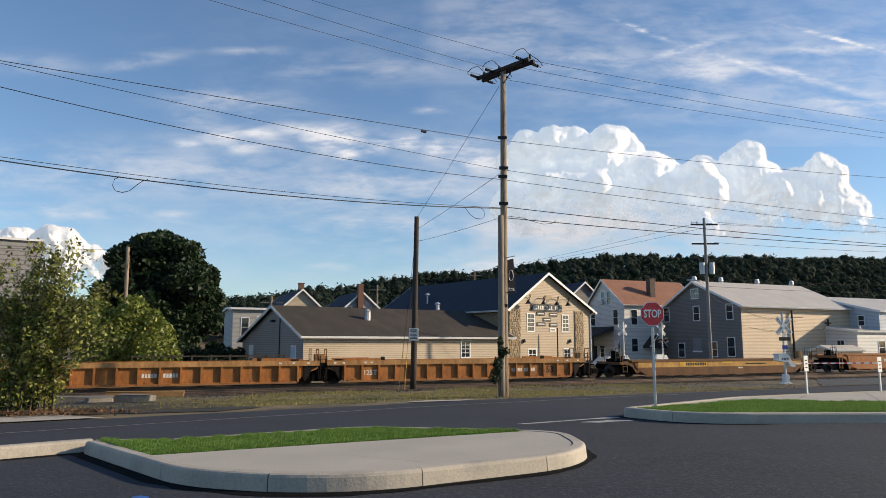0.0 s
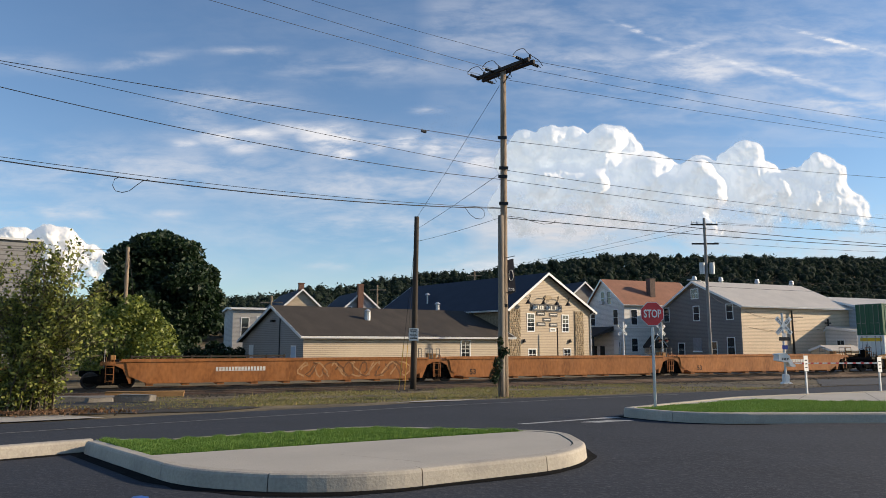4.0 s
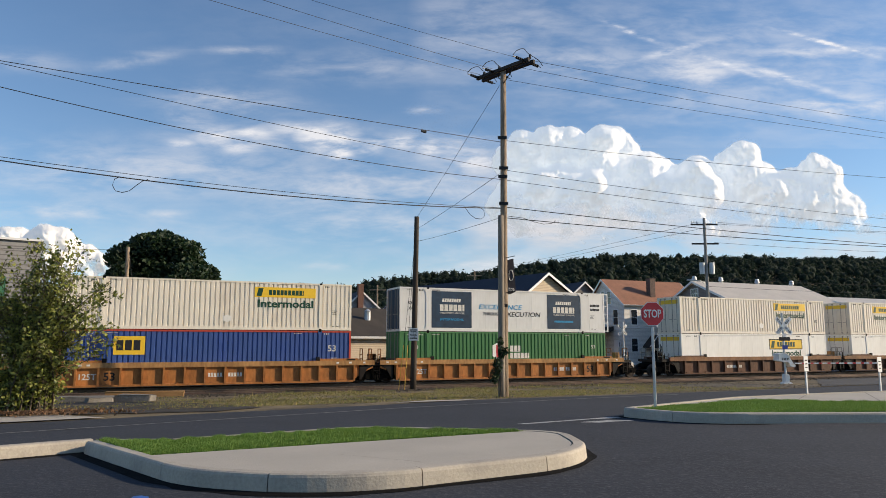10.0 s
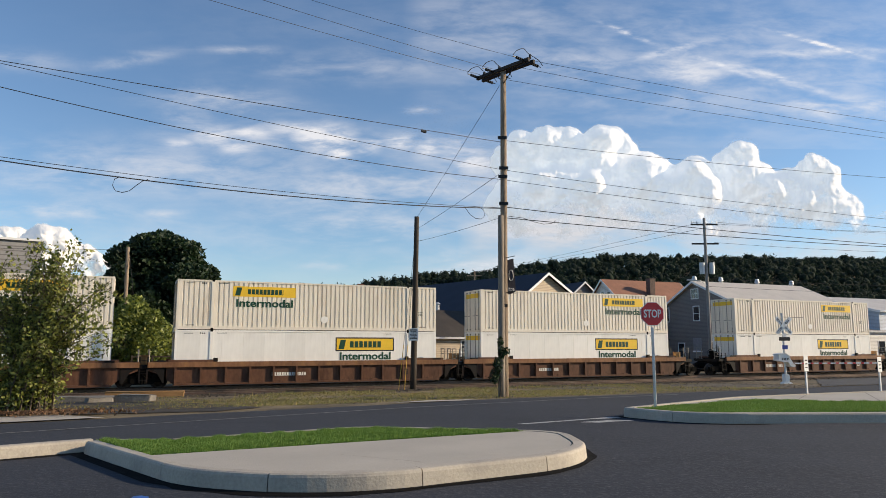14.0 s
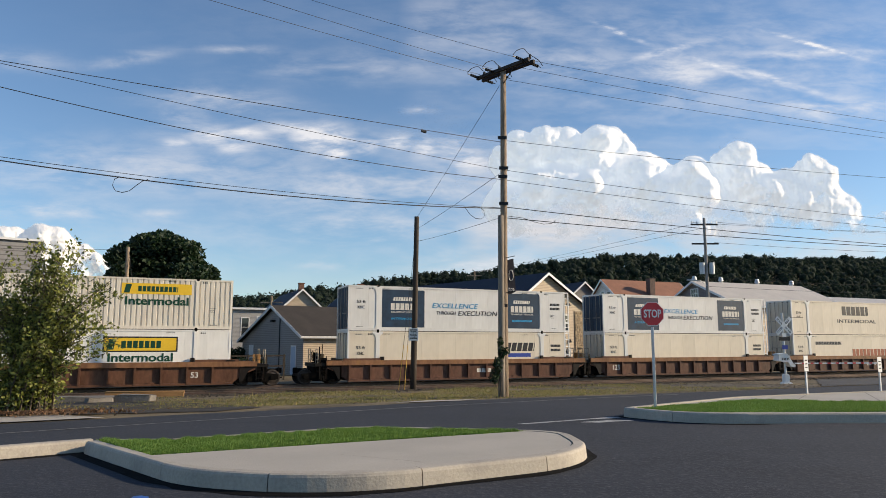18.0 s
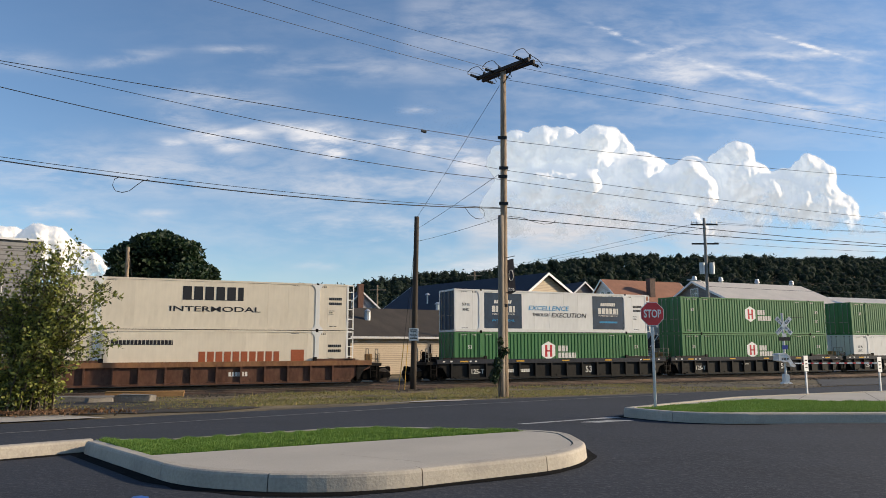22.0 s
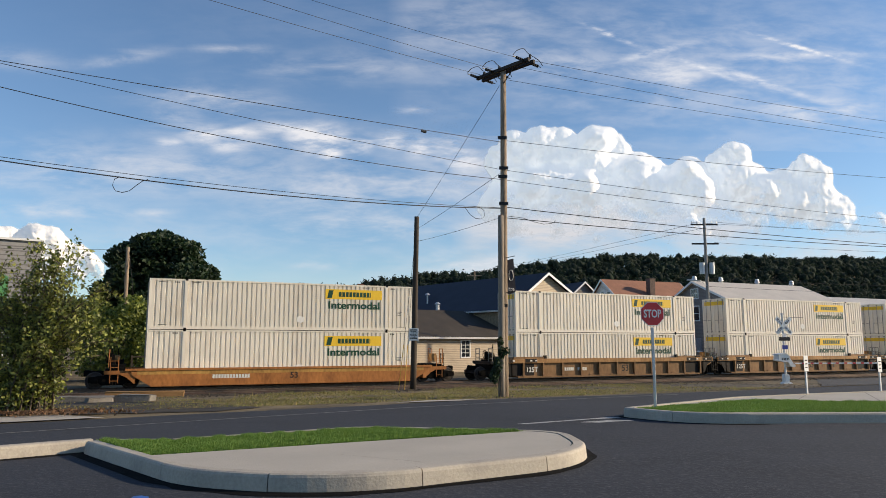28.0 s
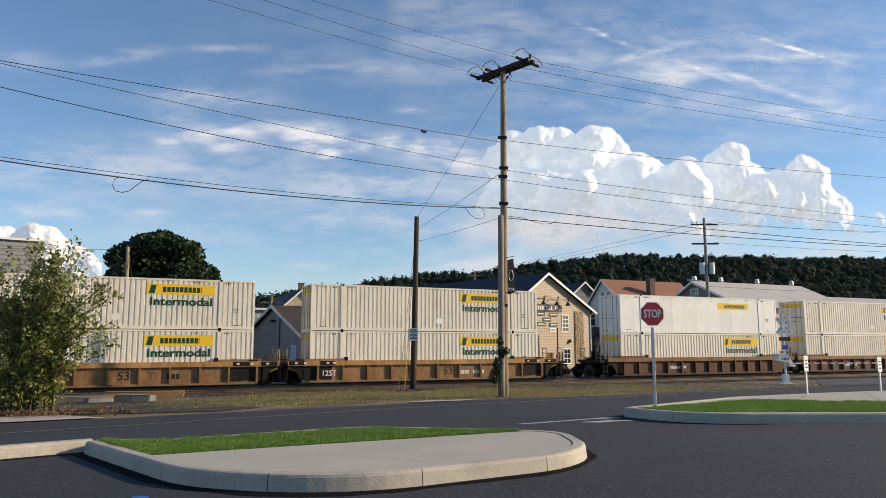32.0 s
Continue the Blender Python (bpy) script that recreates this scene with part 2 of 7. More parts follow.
def lettering(text, size, material, parent, m, name="lettering", bold=0.0, shear=0.0, align="CENTER", width=None):
    """Flat raised letters in the built-in font, facing -Y."""
    cu = bpy.data.curves.new(name, "FONT")
    cu.body, cu.size, cu.align_x, cu.align_y, cu.extrude, cu.shear, cu.offset = text, size, align, "CENTER", 0.0025, shear, bold
    cu.resolution_u = 3
    tmp = bpy.data.objects.new("tmp", cu)
    me = bpy.data.meshes.new_from_object(tmp)
    bpy.data.objects.remove(tmp)
    me.materials.clear()
    if width:
        xs = [v.co.x for v in me.vertices]
        k = width / (max(xs) - min(xs))
        for v in me.vertices:
            v.co.x *= k
    return part(name, me, material, parent, m=m @ Matrix.Rotation(radians(90), 4, "X"))

# ================= ground, road, islands =================
def far_height(s):
    return float(np.interp(s, [-900, -300, 80, 255, 421, 516, 768, 1045, 2500], [12, 15, 29, 54, 80, 93, 106, 117, 110]))


def build_ground():
    qs = [-3000, -600, -60, 8, 17, 24, 33, 39, 60, 130, 260, 380, 450, 520, 580, 640, 700, 800, 1400, 3600]
    rise = {380: 0.04, 450: 0.2, 520: 0.45, 580: 0.68, 640: 0.88, 700: 1.0, 800: 0.95, 1400: 0.6, 3600: 0.2}
    ss = list(range(-3600, -600, 300)) + list(range(-600, 1400, 50)) + list(range(1400, 3700, 300))
    bm = bmesh.new()
    rows = []
    for q in qs:
        row = []
        for s in ss:
            z = gz(min(q, 130)) if q > -60 else 0.0
            if q in rise:
                z += rise[q] * (far_height(s) + 5 * noise.noise((s * 0.012, q * 0.012, 3.1)))
            row.append(bm.verts.new(W(s, q, z)))
        rows.append(row)
    for a, b in zip(rows, rows[1:]):
        for i in range(len(ss) - 1):
            bm.faces.new((a[i], a[i + 1], b[i + 1], b[i]))
    tagged(part("ground", bm, M_EARTH), "dry patchy grass and gravel rising to a wooded hill", "ground", kind="structure")


build_ground()
# the parking lot and road in front of the track
ROAD_FAR = [(-60.0, -16.5), (-10.3, 16.8), (-6.7, 19.6), (-1.5, 23.3), (1.4, 25.5), (4.6, 26.9), (8.0, 28.2), (12.2, 30.2), (16.0, 32.4), (22.0, 35.6), (70.0, 58.0)]
lot = [(-60, -30), (75, -30), (75, 60)] + ROAD_FAR[::-1]
drape("road", lot, 0.012, M_ASPHALT, "dark grey asphalt of a lot and street", "road")
# packed dark dirt between the street and the track
M_DIRT = surface("packed_dark_dirt", (0.1, 0.085, 0.06), 0.95, var=0.7, s1=0.8, s2=10, bump=1.0, stain=(0.15, 0.125, 0.09), stain_amt=0.6, stain_scale=0.8)
drape("dirt", [tuple(W(20.5, 23.6).xy), tuple(W(27.0, 23.4).xy), tuple(W(31.5, 24.2).xy), tuple(W(31.5, 41.0).xy), tuple(W(24.0, 41.0).xy), tuple(W(19.0, 34.0).xy)], 0.012, M_DIRT, "dark packed dirt and gravel beside the crossing", "dirt")
# the street that crosses the track
drape("road", [(17.9, 33.9), (24.5, 37.0), (22.0 + 26, 37 + 42), (16.5 + 26, 37 + 46)], 0.02, M_ROAD, "grey asphalt street crossing the railway", "road")
drape("road_marking", [(-30.0, -4.5), (-30.05, -4.4), (-8.78, 14.3), (-1.4, 20.95), (1.15, 22.75), (4.2, 24.85), (9.0, 27.6), (9.05, 27.5), (4.26, 24.75), (1.21, 22.65), (-1.34, 20.84), (-8.72, 14.2)], 0.02, M_FAINT, "worn white edge line on the asphalt", "road marking")
drape("road_marking", [(1.55, 15.2), (3.9, 16.75), (4.1, 16.45), (3.3, 16.15), (1.75, 15.12)], 0.02, M_PAINT, "worn white stop line on the asphalt", "road marking")
drape("road_marking", [(2.9, 15.45), (3.6, 15.85), (4.2, 15.75), (3.3, 15.3)], 0.02, M_PAINT, "faint worn white paint on the asphalt", "road marking")
drape("pavement", [(-10.4, 17.1), (-8.6, 18.35), (-10.4, 19.6), (-16, 17.0), (-30, 6), (-29, 4.5)], 0.035, M_SLAB, "old concrete footway beside the road", "pavement")

KERB_TOP = 0.2
drape("road_marking", [(-3.15, 7.44), (-3.08, 7.48), (-2.98, 7.42), (-2.75, 6.8), (-3.0, 6.8)], 0.02, surface("blue_road_paint", (0.03, 0.12, 0.4), 0.8, var=0.3, s1=3, s2=18), "blue paint mark on the asphalt", "road marking")


def sweep_kerb(name, pts, top, closed, label, lengths=1.6, group=""):
    """A kerb in segments: each segment is a piece with a rounded front edge, standing on the asphalt."""
    holder = thing(name, Matrix.Identity(4), label, "kerb", kind="structure")
    k = len(pts)
    segs, cur, run = [], [pts[0]], 0.0
    seq = list(range(1, k + (1 if closed else 0)))
    for i in seq:
        a, b = pts[(i - 1) % k], pts[i % k]
        cur.append(b)
        run += (b - a).length
        if run > lengths:
            segs.append(cur)
            cur, run = [b], 0.0
    if len(cur) > 1:
        segs.append(cur)
    for seg in segs:
        bm = bmesh.new()
        rings = []
        for i, p in enumerate(seg):
            t = (seg[min(i + 1, len(seg) - 1)] - seg[max(i - 1, 0)]).normalized()
            nrm = Vector((t.y, -t.x))
            if i == 0:
                p = p + t * 0.006
            if i == len(seg) - 1:
                p = p - t * 0.006
            g = ground_at(p.x, p.y)
            prof = [(0.02, -0.05), (0.0, top - 0.04), (-0.012, top - 0.012), (-0.04, top), (-0.17, top), (-0.175, -0.05)]
            rings.append([bm.verts.new((p.x + nrm.x * o, p.y + nrm.y * o, g + z)) for o, z in prof])
        for r0, r1 in zip(rings, rings[1:]):
            for j in range(len(r0)):
                jj = (j + 1) % len(r0)
                bm.faces.new((r0[j], r0[jj], r1[jj], r1[j]))
        bm.faces.new(rings[0]), bm.faces.new(rings[-1])
        bmesh.ops.recalc_face_normals(bm, faces=bm.faces)
        part("kerb_stone", bm, M_KERB, holder)
    return holder


ISLE = rounded([(-5.4, 10.95, 0.0), (-1.96, 6.95, 2.4), (2.02, 9.33, 1.9), (2.0, 11.85, 0.9), (0.1, 12.55, 1.6), (-1.5, 13.05, 1.0), (-4.2, 11.25, 0.0), (-5.25, 11.3, 0.0)], 0.22)
sweep_kerb("kerb", ISLE, KERB_TOP, True, "pale concrete kerb round a grass island")
EDGE = [Vector((-14.0, 3.2)), Vector((-10.0, 6.95)), Vector((-6.35, 10.4)), Vector((-5.72, 11.0)), Vector((-5.42, 11.25))]
sweep_kerb("kerb", EDGE, KERB_TOP - 0.004, False, "pale concrete kerb at the edge of the lot")
ISLE2 = rounded([(4.15, 16.8, 0.3), (5.15, 14.7, 1.7), (40.0, 14.9, 0.0), (40.0, 33.0, 0.0), (12.0, 22.7, 3.0), (8.4, 20.9, 2.5), (6.1, 18.7, 1.5)], 0.4)
sweep_kerb("kerb", ISLE2, KERB_TOP + 0.03, True, "grey concrete kerb round a grass island")
inner = inset(ISLE, 0.172)
drape("soil", inner, KERB_TOP - 0.03, M_SOIL, "dark soil under the lawn of an island", "soil")
inner2 = inset(ISLE2, 0.172)
LAWN2 = rounded([(4.45, 16.75, 0.2), (5.25, 14.95, 1.5), (24.0, 15.1, 0.0), (13.5, 16.4, 3.0), (10.0, 18.5, 2.0), (8.4, 19.75, 1.2), (6.3, 18.0, 1.0)], 0.4)
drape("pavement", inner2, KERB_TOP + 0.0, M_SLAB, "pale concrete footway behind the lawn", "pavement")
drape("soil", LAWN2, KERB_TOP + 0.012, M_SOIL, "dark soil under the lawn of an island", "soil")
for x0, y0, x1, y1 in ((9.35, 19.1, 11.3, 22.3), (11.0, 18.0, 13.6, 23.2), (12.6, 17.1, 16.2, 24.2)):
    drape("paving_joint", [(x0, y0), (x0 + 0.02, y0 - 0.01), (x1 + 0.02, y1 - 0.01), (x1, y1)], KERB_TOP + 0.0045, surface("joint_dust", (0.15, 0.138, 0.12), 0.95, var=0.2), "dark joint across the concrete footway", "joint")
# the paved apron on the near island, between kerb and lawn
def side_of_lawn(x, y):
    """True on the grass side of the line between paving and lawn."""
    x0, y0, x1, y1 = -3.9, 9.22, 1.27, 11.86
    return (x1 - x0) * (y - y0) - (y1 - y0) * (x - x0) > 0


# the outline kept in order, starting from the lawn line
def cut_lawn_line(loop):
    """The part of an outline on the paved side, closed along the lawn line."""
    out, k = [], len(loop)
    for i in range(k):
        a, b = loop[i], loop[(i + 1) % k]
        sa, sb = side_of_lawn(a.x, a.y), side_of_lawn(b.x, b.y)
        if not sa:
            out.append(a)
        if sa != sb:
            lo, hi = a, b
            for _ in range(30):
                mid = (lo + hi) / 2
                if side_of_lawn(mid.x, mid.y) == sa:
                    lo = mid
                else:
                    hi = mid
            out.append(lo)
    return out


apron = cut_lawn_line(inset(ISLE, 0.19))
seam = [(-1.35, 9.22), (-1.345, 9.21), (-0.25, 8.44), (-0.245, 8.45)]
drape("paving_joint", seam, KERB_TOP - 0.0055, surface("faint_joint", (0.27, 0.245, 0.21), 0.95, var=0.2), "dark joint across the concrete paving", "joint")
drape("pavement", apron, KERB_TOP - 0.008, M_SLAB, "smooth pale concrete paving on the island", "pavement")

M_GUTTER = surface("bitumen_and_shade", (0.006, 0.006, 0.0065), 0.95, var=0.4, s1=3, s2=20, bump=0.3, spec=0.08)
for loop in (ISLE, ISLE2, EDGE):
    bm = bmesh.new()
    k = len(loop)
    ring = []
    for i, p in enumerate(loop):
        t = (loop[(i + 1) % k] - loop[i - 1]).normalized() if loop is not EDGE else Vector((0.72, 0.69))
        nn = Vector((t.y, -t.x))
        # wider at x < -1: the kerb's shade is painted into the seal there
        w = (0.2 if p.x < -1 else 0.14) + 0.09 * noise.noise((p.x * 2, p.y * 2, 1.0))
        g = ground_at(p.x, p.y) + 0.018
        ring.append([bm.verts.new((p.x - nn.x * 0.02, p.y - nn.y * 0.02, g)), bm.verts.new((p.x + nn.x * w, p.y + nn.y * w, g))])
    for i in range(k if loop is not EDGE else k - 1):
        a, b = ring[i], ring[(i + 1) % k]
        bm.faces.new((a[0], a[1], b[1], b[0]))
    bmesh.ops.recalc_face_normals(bm, faces=bm.faces)
    tagged(part("gutter_seal", bm, M_GUTTER), "black bitumen seal along the foot of a kerb, widened as the kerb's shade", "road marking", kind="structure")

# ================= track =================
TRACK_Q = 44.447


def build_track(q0, name, label, rail_z, s0, s1, ties=True):
    holder = thing(name, tm(0, q0, rail_z), label, "railway track", kind="structure")
    bm = bmesh.new()
    prism(bm, [(-2.6, -0.32), (-1.5, -0.13), (1.5, -0.13), (2.6, -0.32)], s0, s1, "x")
    part("ballast", bm, M_GRAVEL, holder)
    for y in (-0.7525, 0.7525):
        bm = bmesh.new()
        prism(bm, [(y - 0.07, -0.17), (y + 0.07, -0.17), (y + 0.07, -0.15), (y + 0.012, -0.13), (y + 0.012, -0.045), (y + 0.036, -0.035), (y + 0.036, 0), (y - 0.036, 0), (y - 0.036, -0.035), (y - 0.012, -0.045), (y - 0.012, -0.13), (y - 0.07, -0.15)], s0, s1, "x")
        part("rail", bm, M_RAIL, holder)
    tie = mesh_of(boxed(-0.115, 0.115, -1.3, 1.3, -0.3, -0.12, bevel=0.012), "tie")
    n = 0
    s = -14.0
    while s < 110 and ties:
        j = random.uniform(-0.03, 0.03)
        part("tie", tie, M_TIE, holder, m=pose(s + j, random.uniform(-0.06, 0.06), random.uniform(-0.012, 0.004), 0, 0, random.uniform(-1.2, 1.2)))
        s += 0.55
        n += 1


build_track(TRACK_Q, "track", "rusty railway track on dark ballast under the train", RAIL, -160, 420)
build_track(TRACK_Q - 4.3, "siding_track", "rusty unused siding track on dark ballast", RAIL - 0.02, -160, 420)

# ================= train =================
def travelled(t):
    return 14.577 * t - 0.019888 * t * t


MOVING = []          # (thing, place along the train, across, height)


def paint(name, col, rust=(0.1, 0.04, 0.02), amt=0.35, rough=0.6):
    return surface(name, col, rough, var=0.35, s1=0.9, s2=7, bump=0.12, stain=rust, stain_amt=amt, stain_scale=1.3, stretch=(1, 1, 0.45), per_object=0.12, spec=0.2)


CAR_ORANGE = paint("car_orange_brown", (0.345, 0.14, 0.042), (0.12, 0.05, 0.025), 0.5)
CAR_MAROON = paint("car_dark_brown", (0.105, 0.05, 0.03), (0.19, 0.1, 0.055), 0.5)
CAR_RED = paint("car_red_brown", (0.1, 0.048, 0.032), (0.19, 0.11, 0.07), 0.5)
CAR_BLACK = paint("car_black", (0.008, 0.008, 0.008), (0.03, 0.022, 0.017), 0.5)
CAR_SOOT = paint("car_sooty_brown", (0.009, 0.007, 0.006), (0.045, 0.022, 0.013), 0.5)
CAR_CAP = paint("car_worn_gold", (0.35, 0.19, 0.075), (0.13, 0.06, 0.03), 0.6)
CAR_YELLOW = paint("car_yellow_brown", (0.23, 0.13, 0.06), (0.15, 0.065, 0.03), 0.5)
CAR_PLAIN = paint("car_faded_brown", (0.31, 0.122, 0.04), (0.4, 0.19, 0.09), 0.35)
CAR_WR = paint("car_brown_gold", (0.15, 0.07, 0.03), (0.09, 0.045, 0.025), 0.5)
CAR_SILL = paint("car_gold_sill", (0.45, 0.25, 0.07), (0.2, 0.1, 0.04), 0.5)
CAR_GOLD = paint("car_gold_band", (0.62, 0.36, 0.05), (0.3, 0.15, 0.05), 0.5)
M_STENCIL = surface("stencil_white", (0.62, 0.6, 0.55), 0.7, var=0.2, s1=4, s2=20, bump=0)
M_SCRAWL = [surface("faded_tan_spray", (0.4, 0.22, 0.1), 0.7, var=0.3, s1=2, bump=0), surface("faded_dark_spray", (0.17, 0.075, 0.03), 0.7, var=0.3, s1=2, bump=0)]
M_GRAB = surface("worn_grab_iron", (0.3, 0.27, 0.22), 0.6, 0.2, var=0.3)
M_STENCIL_DARK = surface("stencil_black", (0.012, 0.01, 0.009), 0.7, var=0.2, s1=4, s2=20, bump=0)
CAR_RUST = paint("car_rusty_sill", (0.2, 0.1, 0.052), (0.38, 0.2, 0.07), 0.5)
CAR_NAVY = paint("car_dark_sill", (0.022, 0.026, 0.036), (0.05, 0.045, 0.045), 0.4)
CAPS = {"car_orange_brown": CAR_CAP, "car_dark_brown": CAR_RUST, "car_red_brown": CAR_RUST, "car_yellow_brown": CAR_CAP, "car_black": CAR_NAVY}
RIBS = {"car_orange_brown": (-0.225, 1.105, 16), "car_yellow_brown": (0.47, 1.59, 11), "car_black": (-0.29, 1.29, 14), "car_dark_brown": (0.1, 1.37, 12), "car_red_brown": (0.1, 1.37, 12)}
MESHES = {}


def cached(key, make):
    if key not in MESHES:
        MESHES[key] = make()
    return MESHES[key]


def wheelset_mesh():
    bm = bmesh.new()
    tube(bm, ((0, -1.1, 0), (0, 1.1, 0)), 0.075, 8)
    for y in (-0.76, 0.76):
        a = 1 if y > 0 else -1
        rings = []
        for r, yy in ((0.1, y - 0.09 * a), (0.38, y - 0.02 * a), (0.4, y - 0.07 * a), (0.49, y - 0.07 * a), (0.46, y - 0.035 * a), (0.455, y + 0.06 * a), (0.38, y + 0.06 * a), (0.36, y + 0.02 * a), (0.1, y + 0.08 * a)):
            rings.append([bm.verts.new((r * math.cos(t), yy, r * math.sin(t))) for t in (2 * math.pi * k / 20 for k in range(20))])
        for r0, r1 in zip(rings, rings[1:] + rings[:1]):
            for k in range(20):
                bm.faces.new((r0[k], r0[(k + 1) % 20], r1[(k + 1) % 20], r1[k]))
    bmesh.ops.recalc_face_normals(bm, faces=bm.faces)
    return mesh_of(bm, "wheelset")


def truck_mesh():
    bm = bmesh.new()
    for y0, y1 in ((-1.16, -1.0), (1.0, 1.16)):
        prism(bm, [(-1.2, 0.38), (-1.2, 0.66), (-0.62, 0.74), (0.62, 0.74), (1.2, 0.66), (1.2, 0.38), (0.72, 0.38), (0.5, 0.22), (-0.5, 0.22), (-0.72, 0.38)], y0, y1)
        for x in (-0.15, 0, 0.15):
            tube(bm, ((x, (y0 + y1) / 2 * 1.06, 0.25), (x, (y0 + y1) / 2 * 1.06, 0.6)), 0.055, 6)
        for x in (-0.89, 0.89):
            box(bm, x - 0.16, x + 0.16, y0 - 0.05, y1 + 0.05, 0.34, 0.58)
    box(bm, -0.2, 0.2, -1.0, 1.0, 0.42, 0.72)
    return mesh_of(bm, "truck")


WHEELS = {"front": [], "rear": []}


def add_truck(car, x):
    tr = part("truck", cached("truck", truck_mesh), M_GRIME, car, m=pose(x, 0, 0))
    for kind, dx in (("front", -0.89), ("rear", 0.89)):
        w = part("wheelset", cached("wheelset", wheelset_mesh), M_WHEEL, tr, m=pose(dx, 0, 0.46))
        WHEELS[kind].append(w)


def side_mesh(sgn, smooth):
    bm = bmesh.new()
    top = smooth or 1.45
    foot = 0.15 if smooth and smooth < 1.4 else top * 0.2
    y = (1.42 if smooth else 1.33) * sgn
    a, b = sorted((y, y + 0.03 * sgn))
    lo, hi = -0.4, 16.7
    if smooth:
        prism(bm, [(lo + 0.7, foot), (hi - 0.7, foot), (hi + 0.2, 0.72), (hi + 0.35, top - 0.1), (lo - 0.35, top - 0.1), (lo - 0.2, 0.72)], a, b)
        box(bm, lo - 0.6, hi + 0.6, min(1.3 * sgn, 1.5 * sgn), max(1.3 * sgn, 1.5 * sgn), top - 0.12, top)
        box(bm, lo + 0.7, hi - 0.7, min(1.36 * sgn, 1.47 * sgn), max(1.36 * sgn, 1.47 * sgn), foot - 0.03, foot + 0.07)
    else:
        prism(bm, [(lo + 0.45, 0.19), (hi - 0.45, 0.19), (hi + 0.25, 0.72), (hi + 0.9, 0.98), (hi + 0.9, top - 0.1), (lo - 0.9, top - 0.1), (lo - 0.9, 0.98), (lo - 0.25, 0.72)], a, b)
        box(bm, lo - 0.95, hi + 0.95, min(1.28 * sgn, 1.5 * sgn), max(1.28 * sgn, 1.5 * sgn), top - 0.28, top)
        box(bm, lo + 0.4, hi - 0.4, min(1.36 * sgn, 1.5 * sgn), max(1.36 * sgn, 1.5 * sgn), 0.15, 0.26)
        # raised angle brackets that guide the boxes, near both ends
        for x0, x1 in ((lo + 0.1, lo + 2.6), (hi - 2.6, hi - 0.1)):
            box(bm, x0, x1, min(1.33 * sgn, 1.47 * sgn), max(1.33 * sgn, 1.47 * sgn), top + 0.003, top + 0.13)
    return mesh_of(bm, "side")


def end_mesh(smooth):
    """The deck over the truck beyond the well: bulkhead, platform, side webs with a wheel arch."""
    bm = bmesh.new()
    top = smooth - 0.1 if smooth else 1.3
    box(bm, -0.47, -0.38, -1.4, 1.4, 0.3, top)
    box(bm, -2.05, -0.47, -1.25, 1.25, top - 0.22, top - 0.02)
    for y0, y1 in ((-1.4, -1.3), (1.3, 1.4)):
        prism(bm, [(-0.38, 0.3), (-0.38, top), (-2.05, top), (-2.05, top - 0.18), (-1.3, top - 0.2), (-0.9, top - 0.4), (-0.55, 0.3)], y0, y1)
    return mesh_of(bm, "end_deck")


def gear_mesh():
    """Dark bolster, brake cylinder and pipes over the truck."""
    bm = bmesh.new()
    box(bm, -2.0, -0.5, -1.05, 1.05, 0.5, 1.08)
    box(bm, -1.9, -1.2, -1.24, 1.24, 0.76, 1.0)
    box(bm, -0.62, -0.42, -1.28, 1.28, 0.22, 0.9)
    tube(bm, ((-1.1, -1.15, 0.72), (-0.6, -1.15, 0.72)), 0.11, 8)
    tube(bm, ((-2.0, -1.1, 0.95), (-1.4, -1.22, 0.6), (-0.7, -1.2, 0.5)), 0.03, 5)
    tube(bm, ((-0.7, -1.0, 0.4), (-2.0, -1.05, 0.45)), 0.03, 5)
    return mesh_of(bm, "brake_gear")


def floor_mesh():
    return mesh_of(boxed(-0.2, 0.2, -1.41, 1.41, 0.16, 0.34), "floor_beam")


def railing_mesh():
    bm = bmesh.new()
    for y in (-1.25, -0.7):
        tube(bm, ((0, y, 1.2), (0, y, 2.15)), 0.03, 6)
    for z in (1.5, 1.8, 2.15):
        tube(bm, ((0, -1.27, z), (0, -0.68, z)), 0.026, 6)
    return mesh_of(bm, "handrail")


def ladder_mesh():
    bm = bmesh.new()
    for x in (-0.2, 0.2):
        box(bm, x - 0.02, x + 0.02, -1.5, -1.46, 0.35, 1.75)
    for k in range(4):
        box(bm, -0.2, 0.2, -1.51, -1.47, 0.45 + k * 0.36, 0.48 + k * 0.36)
    return mesh_of(bm, "ladder")


def brake_mesh():
    bm = bmesh.new()
    for k in range(16):
        a, b = 2 * math.pi * k / 16, 2 * math.pi * (k + 1) / 16
        tube(bm, ((0, 0.3 * math.cos(a), 0.3 * math.sin(a)), (0, 0.3 * math.cos(b), 0.3 * math.sin(b))), 0.02, 5)
    for a in (0.3, 2.4, 4.5):
        tube(bm, ((0, 0, 0), (0, 0.3 * math.cos(a), 0.3 * math.sin(a))), 0.015, 4)
    box(bm, 0.05, 0.25, -0.2, 0.2, -0.35, 0.2)
    return mesh_of(bm, "brake_wheel")


